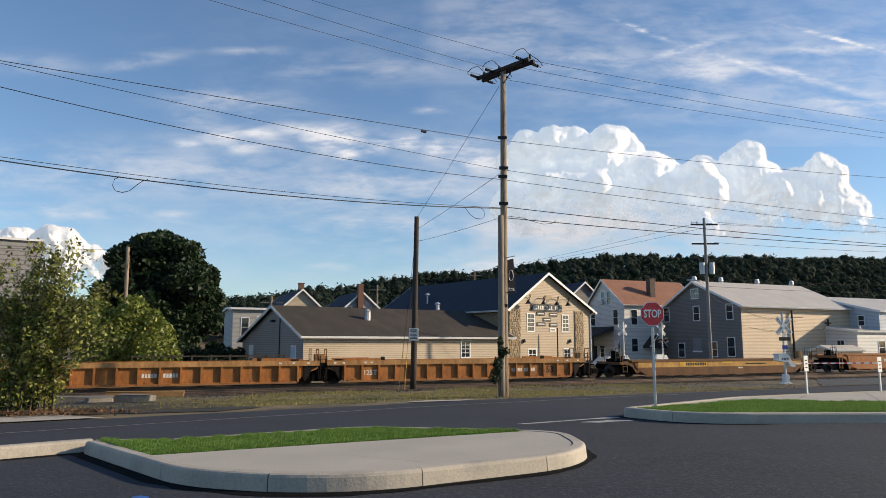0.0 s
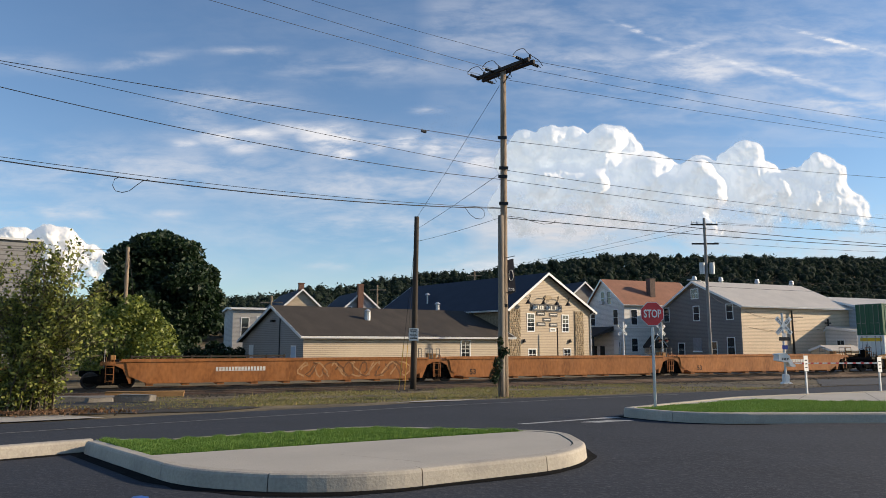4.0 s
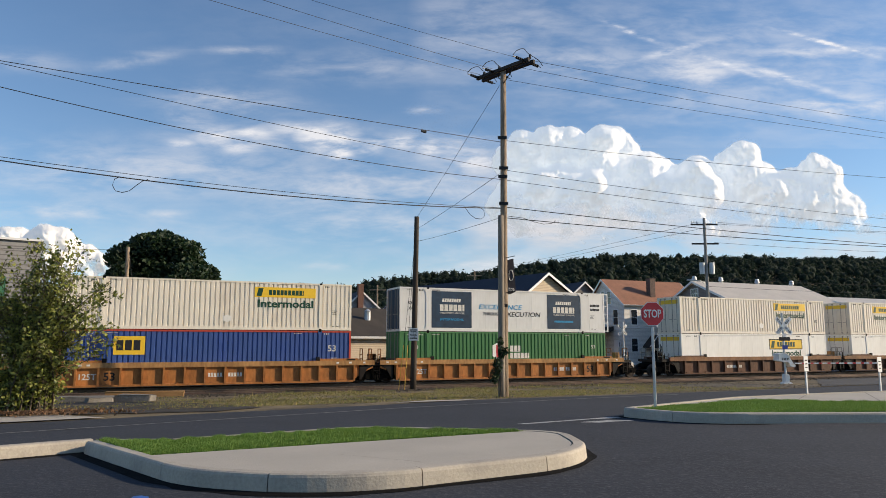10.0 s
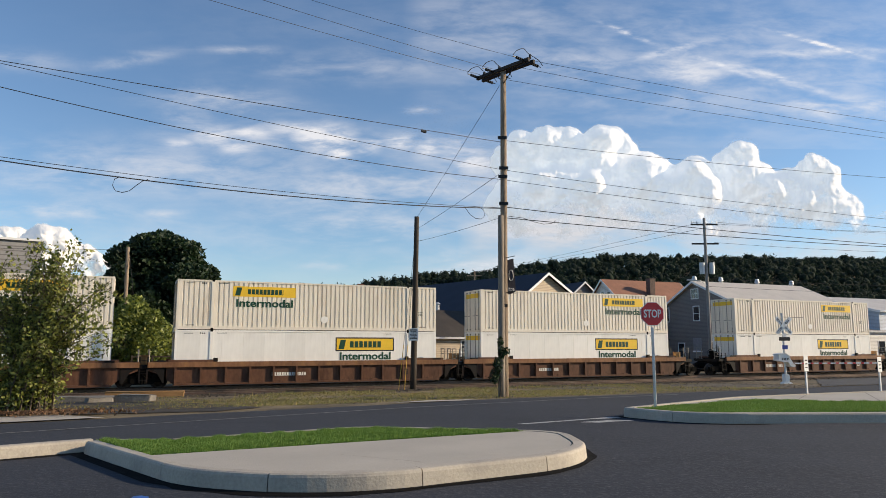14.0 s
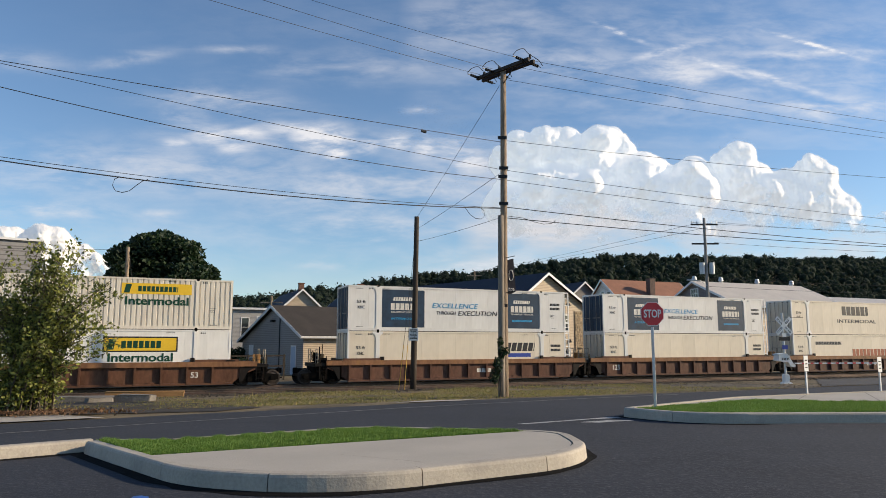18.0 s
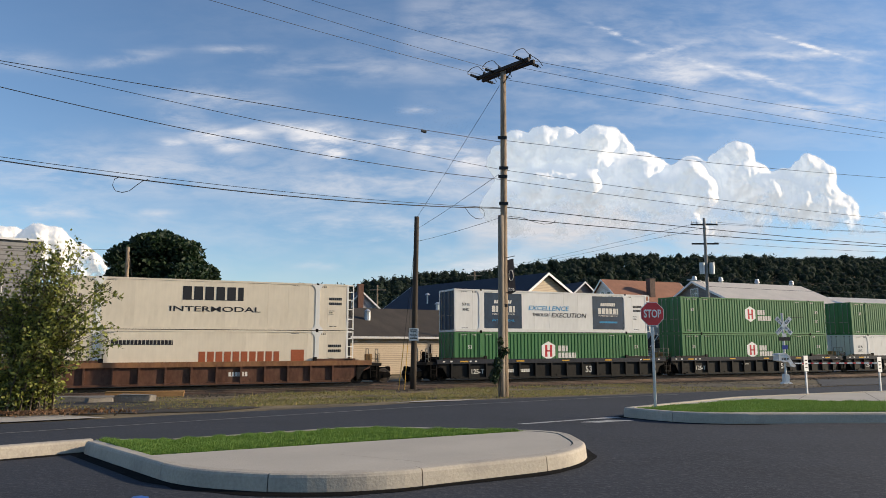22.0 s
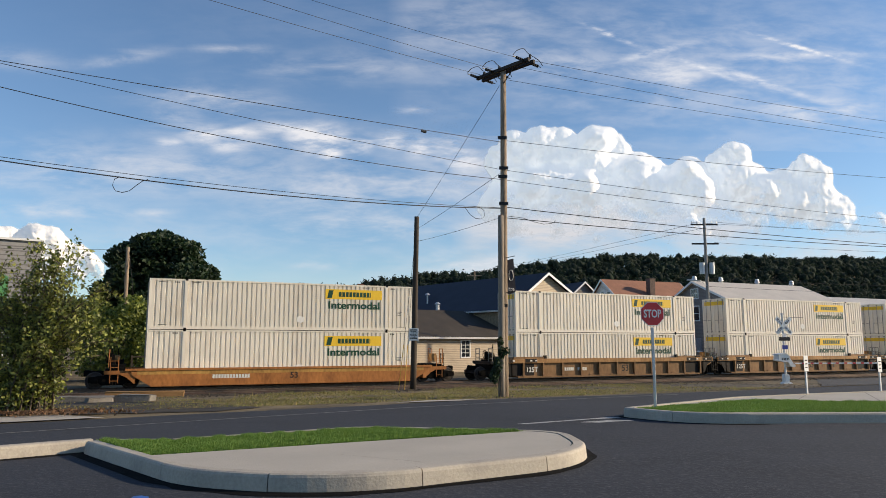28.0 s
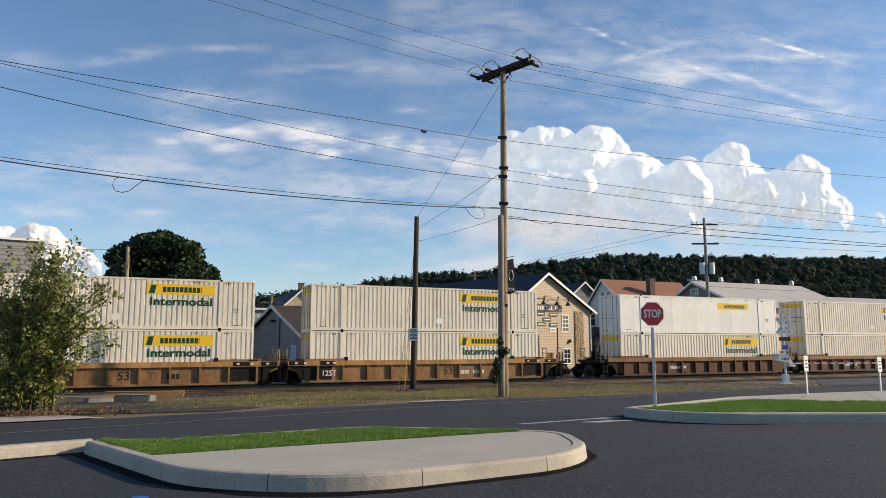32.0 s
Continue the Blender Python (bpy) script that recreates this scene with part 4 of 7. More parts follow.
def container(u, level, kind, body, label, post=None, decals=(), cooler=False, frame_mat=None, low=-0.521, door_mat=None, wide=False):
    z = low if level == 0 else low + 2.908
    ob = thing("container", tm(u, 43.152, z), label, "shipping container", "containers on the train")
    tag = body.name
    post = post or body
    side = cached((tag, "side", kind), lambda: side_panel(kind))
    for m in (pose(0, 0.012, 0), pose(LEN, WID - 0.012, 0, 0, 0, 180)):
        sp = part("side_panel", side, body, ob, m=m)
        if kind == "smooth":
            w = (LEN - 0.24) / 13
            sheet = cached((tag, "sheet"), lambda: mesh_of(boxed(0.004, w - 0.004, 0, 0.0125, 0.14, HIGH - 0.1), "panel"))
            for k in range(13):
                part("panel", sheet, body, sp, m=pose(0.12 + k * w, 0, 0))
    rail = cached((tag, "rails"), lambda: rails_mesh(level == 1))
    part("side_rail", rail, frame_mat or body, ob)
    part("side_rail", rail, frame_mat or body, ob, m=pose(LEN, WID, 0, 0, 0, 180))
    pm = cached((post.name, "post", wide), lambda: post_mesh(wide))
    cm = cached("casting", casting_mesh)
    for x in (1.98, LEN - 1.98):
        part("side_post", pm, post, ob, m=pose(x, 0, 0))
        part("side_post", pm, post, ob, m=pose(x, WID, 0, 0, 0, 180))
        part("corner_casting", cm, M_GRIME, ob, m=pose(x, 0, HIGH - 0.05))
        part("corner_casting", cm, M_GRIME, ob, m=pose(x, 0, 0.06))
    part("roof", cached((tag, "roof"), roof_mesh), body, ob)
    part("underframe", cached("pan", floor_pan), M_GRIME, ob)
    ef = cached(((frame_mat or post).name, "endframe"), endframe_mesh)
    part("end_frame", ef, frame_mat or post, ob)
    part("end_frame", ef, frame_mat or post, ob, m=pose(LEN, WID, 0, 0, 0, 180))
    door = cached((tag, "door"), door_mesh)
    # the doors close the leading end, a plain wall the other
    if door_mat:
        door = cached((tag, door_mat.name, "door"), door_mesh)
    part("door", door, door_mat or body, ob, m=pose(0.06, 0.09, 0))
    part("door", door, door_mat or body, ob, m=pose(0.06, 1.29, 0))
    ink = M_STENCIL if body in (BOX_GREEN, BOX_HUB, BOX_BLUE) else M_STENCIL_DARK
    part("small_print", cached(("print", ink.name), print_mesh), ink, ob)
    for y in (0.35, 0.85, 1.65, 2.15):
        part("locking_bar", cached("lock", lock_mesh), M_DOORBAR, ob, m=pose(0.06, y, 0))
    part("end_wall", cached((tag, "endwall"), lambda: mesh_of(boxed(LEN - 0.08, LEN - 0.03, 0.1, WID - 0.1, 0.13, HIGH - 0.11), "end_wall")), body, ob)
    if cooler:
        for y in (0.05, WID - 0.12):
            part("cooler_frame", cached("chill", chiller_mesh), M_WHITE, ob, m=pose(0, y, 0))
        part("cooling_unit", cached("cool", cooler_mesh), M_BLACK, ob)
    if any(d[0] == "Intermodal" for d in decals):
        part("door_panel", cached("door_yellow", lambda: mesh_of(boxed(-0.012, 0.0, 0.25, 2.35, 2.35, 2.66), "door_panel")), M_YELLOW, ob, m=pose(0.014, 0, 0))
    for d in decals:
        put_decal(ob, *d)
    MOVING.append((ob, u, 43.152, z))
    return ob


def put_decal(ob, what, x0, z0, x1, z1, mat, name="decal", extra=0):
    w, h = x1 - x0, z1 - z0
    if what in ("plate", "plate2", "backing"):
        part(name, boxed(x0, x1, {"plate": 0.006, "plate2": 0.0015, "backing": 0.0095}[what], 0.03, z0, z1), mat, ob)
    elif what in ("bars", "slant"):
        # a comb: bars that stand on one thin line
        lean = h * 0.22 if what == "slant" else 0.0
        pts, cx = [(x0, z0 - 0.012)], x0
        tops = []
        while cx < x1 - 0.02:
            cw = min(h * 0.62, x1 - cx)
            tops += [(cx, z0 + 0.012), (cx + lean, z1), (cx + cw + lean, z1), (cx + cw, z0 + 0.012)]
            cx += cw + h * 0.17
        bm = prism(bmesh.new(), [(x0, z0 - 0.012), (tops[-1][0], z0 - 0.012)] + tops[::-1], 0.002, 0.02)
        part(name, bm, mat, ob)
    elif what == "hex":
        cx, cz = (x0 + x1) / 2, (z0 + z1) / 2
        bm = bmesh.new()
        prism(bm, [(x0, z0), (x1, z0), (x1, cz + h * 0.18), (cx, z1), (x0, cz + h * 0.18)] if extra else [(x0, z0 + h * 0.22), (cx, z0), (x1, z0 + h * 0.22), (x1, z1 - h * 0.22), (cx, z1), (x0, z1 - h * 0.22)], 0.006, 0.03)
        part(name, bm, mat, ob)
    else:
        lettering(what, h * 1.32, mat, ob, pose((x0 + x1) / 2, 0.001, (z0 + z1) / 2), "lettering", bold=h * 0.035 if what == "Intermodal" else h * 0.012, width=w, shear=extra)


def jb_decals(smooth, text=True, at=None):
    x0, x1 = (9.45, 13.15) if smooth else (10.15, 13.85)
    if at:
        x0, x1 = at, at + 3.7
    z1, z0 = (2.42, 1.72) if smooth else (2.58, 1.97)
    out = [("plate", x0, z0, x1, z1, M_YELLOW, "panel"), ("bars", x0 + 0.85, z0 + 0.16, x1 - 0.75, z1 - 0.16, M_INKGREEN, "panel_mark"),
           ("slant", x0 + 0.12, z0 + 0.07, x0 + 0.5, z1 - 0.07, M_INKGREEN, "panel_flash")]
    if text:
        out.append(("Intermodal", x0 + 0.2, z0 - 0.64, x1 - 0.15, z0 - 0.16, M_INKGREEN))
    if smooth:
        out.insert(0, ("backing", x0 - 0.08, z0 - 0.08, x1 + 0.08, z1 + 0.08, M_INK, "panel_border"))
    return out


def jb_ribbed(u, level, at=None):
    container(u, level, "corr", BOX_CREAM, "cream corrugated container with a yellow panel", decals=jb_decals(False, True, at) + [("hex", 8.4, 0.45, 8.85, 0.9, BOX_WHITE, "placard")])


def jb_smooth(u, level, text=True):
    container(u, level, "smooth", BOX_WHITE, "white smooth-sided container with a yellow panel", decals=jb_decals(True, text))


def cool_white(u, level, label, decals, body=None, door_mat=None):
    container(u, level, "smooth", body or BOX_REEFER, label, post=BOX_REEFER, wide=True, decals=decals + [("53 ft", 0.55, 1.75, 1.15, 1.95, M_INK), ("XHC", 0.6, 1.4, 1.1, 1.6, M_INK), ("bars", 14.9, 1.9, 15.7, 2.05, M_INK, "number_mark"), ("bars", 14.9, 1.6, 15.7, 1.75, M_INK, "number_mark")], cooler=True, door_mat=door_mat)


def banner_box(u):
    d = [("plate", 2.25, 0.25, 5.2, 2.68, M_NAVY, "blue_panel"), ("plate", 11.2, 0.25, 14.0, 2.68, M_NAVY, "blue_panel"),
         ("slant", 3.0, 1.98, 4.4, 2.2, M_STENCIL, "emblem"), ("bars", 2.85, 1.38, 4.65, 1.8, M_STENCIL, "brand_mark"), ("TRANSPORT SERVICES", 2.85, 1.17, 4.65, 1.28, M_STENCIL), ("INTERMODAL", 2.85, 0.72, 4.6, 0.88, M_INKBLUE, "lettering", 0.2),
         ("slant", 11.9, 1.98, 13.2, 2.2, M_STENCIL, "emblem"), ("bars", 11.7, 1.38, 13.5, 1.8, M_STENCIL, "brand_mark"), ("TRANSPORT SERVICES", 11.7, 1.17, 13.5, 1.28, M_STENCIL), ("bars", 11.8, 0.72, 13.4, 0.84, M_INKBLUE, "address_mark"),
         ("EXCELLENCE", 5.7, 1.52, 9.1, 1.86, M_INKBLUE, "lettering", 0.2), ("THROUGH", 6.05, 1.1, 7.45, 1.34, M_INK, "lettering", 0.2), ("EXECUTION", 7.6, 1.04, 10.6, 1.38, M_INK, "lettering", 0.2)]
    cool_white(u, 1, "white refrigerated container with two navy panels", d, door_mat=M_NAVY)


def hub_box(u, level):
    z = 0.0 if level else -0.05
    d = [("hex", 6.78, 0.98, 7.9, 2.28, BOX_WHITE, "white_badge"), ("plate2", 7.06, 1.2, 7.24, 2.02, M_INKRED, "badge_mark"), ("plate2", 7.46, 1.2, 7.64, 2.02, M_INKRED, "badge_mark"), ("plate2", 7.12, 1.56, 7.58, 1.66, M_INKRED, "badge_mark"), ("bars", 8.15, 1.58, 8.95, 1.98, M_STENCIL, "brand_mark"), ("bars", 8.15, 1.12, 9.65, 1.48, M_STENCIL, "brand_mark"),
         ("53", 1.0, 1.75, 1.3, 2.0, M_STENCIL), ("53", 14.9, 1.75, 15.25, 2.0, M_STENCIL)]
    container(u, level, "corr", BOX_HUB, "green corrugated container with a white badge", decals=d)


U = [0, 0, 0, 0, 0, 0, 0, 121.2, 140.4, 159.8, 183.16, 202.6, 222.1, 245.3, 268.5, 288.0, 307.5, 331.0, 350.55, 370.1, 393.5, 417.2, 436.75, 456.3, 479.7, 499.2]
container(U[7], 1, "corr", BOX_GREEN, "dark green corrugated container with a yellow plate", decals=[("plate", 4.5, 1.5, 6.0, 2.5, M_YELLOW, "panel"), ("bars", 4.65, 1.75, 5.85, 2.3, M_INK, "panel_mark"), ("53", 14.6, 1.5, 15.1, 1.75, M_STENCIL)])
jb_smooth(U[7], 0)
jb_ribbed(U[8], 1)
container(U[8], 0, "corr", BOX_BLUE, "blue corrugated container with red ends and a yellow plate", frame_mat=BOX_RED, decals=[("plate", 2.65, 1.5, 4.25, 2.52, M_YELLOW, "panel"), ("bars", 2.8, 1.75, 4.1, 2.3, M_INK, "panel_mark"), ("53", 14.7, 1.6, 15.2, 2.0, M_STENCIL)])
banner_box(U[9])
hub_box(U[9], 0)
for k in (10, 11, 12, 13):
    jb_ribbed(U[k], 1, 3.1 if k == 11 else None)
    jb_smooth(U[k], 0)
banner_box(U[14])
cool_white(U[14], 0, "ivory refrigerated container with a black and blue mark", [("slant", 11.25, 1.62, 13.5, 2.18, M_INK, "brand_mark"), ("plate", 11.2, 1.2, 13.25, 1.46, M_DEEPBLUE, "blue_stripe")], BOX_IVORY)
banner_box(U[15])
cool_white(U[15], 0, "plain ivory refrigerated container on the train", [], BOX_IVORY)
PRIME = [("bars", 6.3, 1.72, 9.7, 2.5, M_INK, "brand_mark"), ("INTERMODAL", 5.6, 1.02, 10.7, 1.34, M_INK)]
cool_white(U[16], 1, "off-white refrigerated container with a dark mark", PRIME, BOX_IVORY)
cool_white(U[16], 0, "ivory refrigerated container with brown-red marks", [("bars", 7.3, 1.05, 11.9, 1.65, M_RUSTRED, "brand_mark"), ("plate", 12.6, 1.05, 13.4, 1.75, M_RUSTRED, "crest"), ("bars", 2.7, 2.05, 5.9, 2.3, M_INK, "brand_mark")], BOX_IVORY)
banner_box(U[17])
hub_box(U[17], 0)
hub_box(U[18], 1)
hub_box(U[18], 0)
hub_box(U[19], 1)
cool_white(U[19], 0, "white refrigerated container with a dark mark", [("bars", 6.0, 1.75, 9.9, 2.5, M_INK, "brand_mark"), ("INTERMODAL", 5.6, 1.02, 10.7, 1.34, M_INK)])
for k in (20, 21, 22, 23, 25):
    jb_ribbed(U[k], 1)
    jb_ribbed(U[k], 0)
container(U[24], 1, "smooth", BOX_WHITE, "white smooth-sided container with a small yellow panel", decals=[("plate", 9.7, 1.95, 13.0, 2.45, M_YELLOW, "panel"), ("bars", 10.4, 2.08, 12.6, 2.32, M_INKGREEN, "panel_mark")])
jb_ribbed(U[24], 0)

# ================= buildings =================
SIDE_BEIGE = siding("beige_lap_siding", (0.47, 0.38, 0.275))
SIDE_GREY = siding("grey_lap_siding", (0.19, 0.175, 0.165))
SIDE_MILL = siding("tan_lap_siding", (0.39, 0.305, 0.21))
SIDE_SLATE = siding("slate_lap_siding", (0.32, 0.305, 0.29))
SIDE_BLOCK = siding("grey_block_wall", (0.27, 0.26, 0.25), course=0.4)
SIDE_CREAM = siding("cream_lap_siding", (0.68, 0.525, 0.36))
SIDE_WHITE = siding("white_lap_siding", (0.7, 0.68, 0.64))
# white siding toned down, shade put into its colour
SIDE_DIM = siding("shade_dimmed_siding", (0.36, 0.355, 0.35))
# white siding, with the blue of its shade put into the colour
SIDE_SHADE = siding("shade_blue_siding", (0.5, 0.55, 0.62))
ROOF_BROWN = surface("brown_shingles", (0.042, 0.034, 0.027), 0.9, var=0.2, s1=0.8, s2=14, bump=0.4, stain=(0.07, 0.058, 0.046), stain_amt=0.5, stain_scale=0.4, stretch=(1, 0.25, 1))
ROOF_NAVY = surface("dark_slate_shingles", (0.03, 0.034, 0.05), 0.85, var=0.15, s1=0.8, s2=14, bump=0.3)
ROOF_RED = surface("red_brown_shingles", (0.26, 0.125, 0.08), 0.9, var=0.18, s1=0.8, s2=14, bump=0.4)
ROOF_METAL = surface("pale_metal_roof", (0.54, 0.49, 0.42), 0.5, 0.15, var=0.1, s1=0.5, s2=5, bump=0.05, stain=(0.4, 0.37, 0.33), stain_amt=0.35, stain_scale=0.3)
M_STONE = surface("field_stone", (0.34, 0.26, 0.165), 0.9, var=0.35, s1=4, s2=12, bump=0.5, stain=(0.2, 0.17, 0.12), stain_amt=0.5, stain_scale=3, per_object=0.35)
M_DARKBRICK = surface("sooty_brick", (0.12, 0.085, 0.07), 0.9, var=0.3, s1=4, s2=16, bump=0.5)
M_BRICK = surface("chimney_brick", (0.17, 0.088, 0.062), 0.9, var=0.3, s1=4, s2=16, bump=0.5)


def gabled(name, m, label, lx, wy, eave, ridge, wall, roof, along="x", ridge_at=0.5, over=0.35, back_eave=None, base=-1.3, category="house"):
    """A house under a pitched roof. Its front is y = 0; the ridge runs along x or along y. Heights are world heights."""
    h = thing(name, m, label, category)
    be = eave if back_eave is None else back_eave
    bm = bmesh.new()
    if along == "x":
        r = wy * ridge_at
        pts = [(0, base), (0, eave), (r, ridge), (wy, be), (wy, base)]
        prism(bm, pts, 0, lx, "x")
        span = (("front", 0, eave, r, ridge), ("back", wy, be, r, ridge))
    else:
        r = lx * ridge_at
        pts = [(0, base), (0, eave), (r, ridge), (lx, be), (lx, base)]
        prism(bm, pts, 0, wy, "y")
        span = (("front", 0, eave, r, ridge), ("back", lx, be, r, ridge))
    part("wall", bm, wall, h)
    for _, a, za, b, zb in span:
        d = Vector((b - a, zb - za)).normalized()
        p0 = Vector((a, za)) - d * over * 1.3
        nrm = Vector((-d.y, d.x)) if d.x > 0 else Vector((d.y, -d.x))
        pb = Vector((b, zb))
        quad = [tuple(p0 + nrm * 0.02), tuple(pb + nrm * 0.02), (pb.x, pb.y + 0.16), tuple(p0 + nrm * 0.14)]
        bm = bmesh.new()
        if along == "x":
            prism(bm, quad, -over, lx + over, "x")
        else:
            prism(bm, quad, -over, wy + over, "y")
        part("roof", bm, roof, h)
        # white boards along the eave and both verges
        bm = bmesh.new()
        f = [tuple(p0 + nrm * 0.15), tuple(p0 - nrm * 0.04), tuple(p0 - nrm * 0.04 - d * 0.03), tuple(p0 + nrm * 0.15 - d * 0.03)]
        prism(bm, f, -over - 0.02, (lx if along == "x" else wy) + over + 0.02, "x" if along == "x" else "y")
        part("eave_board", bm, M_TRIM, h)
        for e in ((-over - 0.03, -over), ((lx if along == "x" else wy) + over, (lx if along == "x" else wy) + over + 0.03)):
            bm = bmesh.new()
            v = [tuple(p0 + nrm * 0.15), tuple(p0 - nrm * 0.1), (pb.x, pb.y - 0.12), (pb.x, pb.y + 0.17)]
            prism(bm, v, *e, "x" if along == "x" else "y")
            part("verge_board", bm, M_TRIM, h)
    return h


def window(h, m, w, hgt, cols=1, rows=2, frame_w=0.1, shutter=None):
    """A sash window on a wall; local x across, z up from the sill, -y outwards."""
    win = part("window", boxed(-w / 2 - frame_w, w / 2 + frame_w, -0.035, 0.01, -frame_w, 0), M_TRIM, h, m=m)
    bm = bmesh.new()
    box(bm, -w / 2 - frame_w, -w / 2, -0.045, 0.01, 0, hgt)
    box(bm, w / 2, w / 2 + frame_w, -0.045, 0.01, 0, hgt)
    box(bm, -w / 2 - frame_w, w / 2 + frame_w, -0.05, 0.01, hgt, hgt + frame_w)
    for i in range(1, cols):
        x = -w / 2 + w * i / cols
        box(bm, x - 0.015, x + 0.015, -0.03, 0.0, 0, hgt)
    for i in range(1, rows):
        z = hgt * i / rows
        box(bm, -w / 2, w / 2, -0.034, 0.0, z - 0.025, z + 0.025)
    part("window_frame", bm, M_TRIM, win)
    pw, ph = w / cols, hgt / rows
    pane = cached(("pane", round(pw, 2), round(ph, 2)), lambda: mesh_of(boxed(-pw / 2, pw / 2, -0.012, -0.004, 0, ph), "pane"))
    for i in range(cols):
        for j in range(rows):
            part("pane", pane, M_GLASS, win, m=pose(-w / 2 + pw * (i + 0.5), 0, ph * j))
    return win


def front(x, z, y=0.0):
    return pose(x, y - 0.002, z)


def left(y, z, x=0.0):
    return pose(x - 0.002, y, z, 0, 0, -90)


def chimney(h, x, y, z0, z1, w=0.6, mat=None):
    c = part("chimney", boxed(x - w / 2, x + w / 2, y - w / 2, y + w / 2, z0, z1), mat or M_BRICK, h)
    part("chimney_cap", boxed(x - w / 2 - 0.06, x + w / 2 + 0.06, y - w / 2 - 0.06, y + w / 2 + 0.06, z1 + 0.002, z1 + 0.14), mat or M_BRICK, c)


# the low beige building beside the track
low = gabled("low_building", Matrix.Translation((-11.75, 60.0, 0)) @ Matrix.Rotation(radians(33), 4, "Z"), "long low beige building with a brown shingle roof", 22.0, 16.6, 2.3, 5.0, SIDE_BEIGE, ROOF_BROWN, ridge_at=0.43, back_eave=1.95, over=0.45, category="building")
part("gable_cladding", prism(bmesh.new(), [(0.0, -1.3), (0.0, 2.25), (16.6 * 0.43, 4.93), (16.6, 1.9), (16.6, -1.3)], -0.03, -0.004, "x"), SIDE_SLATE, low, "grey-blue lap siding")
window(low, front(16.6, 0.35), 0.95, 1.5, 2, 4)
part("door", boxed(-0.08, -0.032, 1.7, 2.7, -1.05, 1.35), surface("pale_blue_door", (0.45, 0.55, 0.68), 0.5, var=0.06), low)
part("door_frame", boxed(-0.06, -0.033, 1.6, 2.8, -1.05, 1.45), M_TRIM, low)
part("shutter", boxed(-0.08, -0.032, 13.0, 14.3, 0.2, 1.5), M_TRIM, low)
part("floodlight", boxed(-0.4, -0.032, 6.9, 7.4, 3.6, 3.8), M_BLACK, low)
part("flue_pipe", rod((-0.08, 5.6, -1.2), (-0.08, 5.6, 3.9), 0.05, 6), M_BLACK, low)

# the gabled mill building with stone corners
mill = gabled("mill_building", Matrix.Translation((6.75, 72.9, 0)) @ Matrix.Rotation(radians(39), 4, "Z"), "beige gabled two-storey building with stone corners", 13.0, 24.0, 5.3, 9.1, SIDE_MILL, ROOF_NAVY, along="y", ridge_at=0.435, over=0.5, category="building")
for x in (3.25, 8.7):
    window(mill, front(x, 2.95), 0.95, 1.75, 2, 4)
for x in (3.4, 8.9):
    window(mill, front(x, -0.5), 1.05, 1.5, 2, 3)

# the white house with the red roof
white = gabled("white_house", tm(59.85, 76), "white two-storey house with a red-brown roof", 13.2, 8.0, 6.95, 10.35, SIDE_WHITE, ROOF_RED, ridge_at=0.55, over=0.4)
for y in (1.8, 6.9):
    window(white, left(y, 4.15), 0.95, 2.0)
for y in (3.1, 4.5):
    window(white, left(y, 7.0), 0.75, 1.7)
part("air_conditioner", boxed(-0.45, -0.06, 4.2, 4.85, 7.02, 7.5, bevel=0.02), M_GALV, white)
window(white, front(1.6, 4.15), 0.95, 1.95)
window(white, front(1.55, 0.6), 0.95, 1.7)
part("storey_board", boxed(0.0, 13.2, -0.1, -0.003, 3.7, 3.88), M_TRIM, white)
window(white, left(1.6, 0.3), 1.1, 1.6)
chimney(white, 5.85, 1.5, 6.9, 10.4, 0.85, M_DARKBRICK)

# the long grey and cream building
grey = gabled("long_building", tm(65.8, 62), "long cream and grey building with a pale metal roof", 18.55, 13.3, 6.15, 9.4, SIDE_CREAM, ROOF_METAL, ridge_at=0.55, over=0.5, category="building")
part("gable_cladding", prism(bmesh.new(), [(0.0, -1.3), (0.0, 6.05), (7.315, 9.33), (13.3, 6.1), (13.3, -1.3)], -0.03, -0.004, "x"), SIDE_GREY, grey, "grey lap siding")
for y in (1.7, 7.15, 12.6):
    window(grey, left(y, 4.55, -0.03), 0.95, 1.75)
window(grey, left(7.3, 7.35, -0.03), 1.15, 1.15, 3, 2)
for y, z, w, hh in ((1.7, 0.15, 1.05, 2.15), (4.5, 0.1, 1.05, 1.7), (10.05, -0.05, 1.05, 1.7)):
    window(grey, left(y, z, -0.03), w, hh)
part("board_sign", boxed(-0.08, -0.034, 6.5, 7.9, 0.75, 2.35), surface("faded_board", (0.24, 0.24, 0.25), 0.7, var=0.2, s1=3), grey)
part("board_sign_edge", boxed(-0.09, -0.034, 6.42, 7.98, 0.55, 0.745), M_TRIM, grey)
part("downpipe", rod((19.0, -0.06, -1.1), (19.0, -0.06, 6.0), 0.05, 6), M_TRIM, grey)

# the forward white house, shade's blue put into its siding, with its low white annexe
blue = gabled("forward_house", tm(84.35, 58.0), "white house coloured blue as in shade, with a pale metal roof", 16.0, 18.0, 5.6, 7.8, SIDE_SHADE, ROOF_METAL, ridge_at=0.5, over=0.25)
window(blue, left(2.35, 3.9), 0.75, 1.2)
window(blue, front(3.2, 3.6), 0.9, 1.5)
annexe = gabled("annexe", tm(79.7, 57.7), "low white annexe with a pale roof", 22.0, 4.25, 3.05, 3.6, SIDE_WHITE, ROOF_METAL, ridge_at=0.9, over=0.2, back_eave=3.2, category="building")

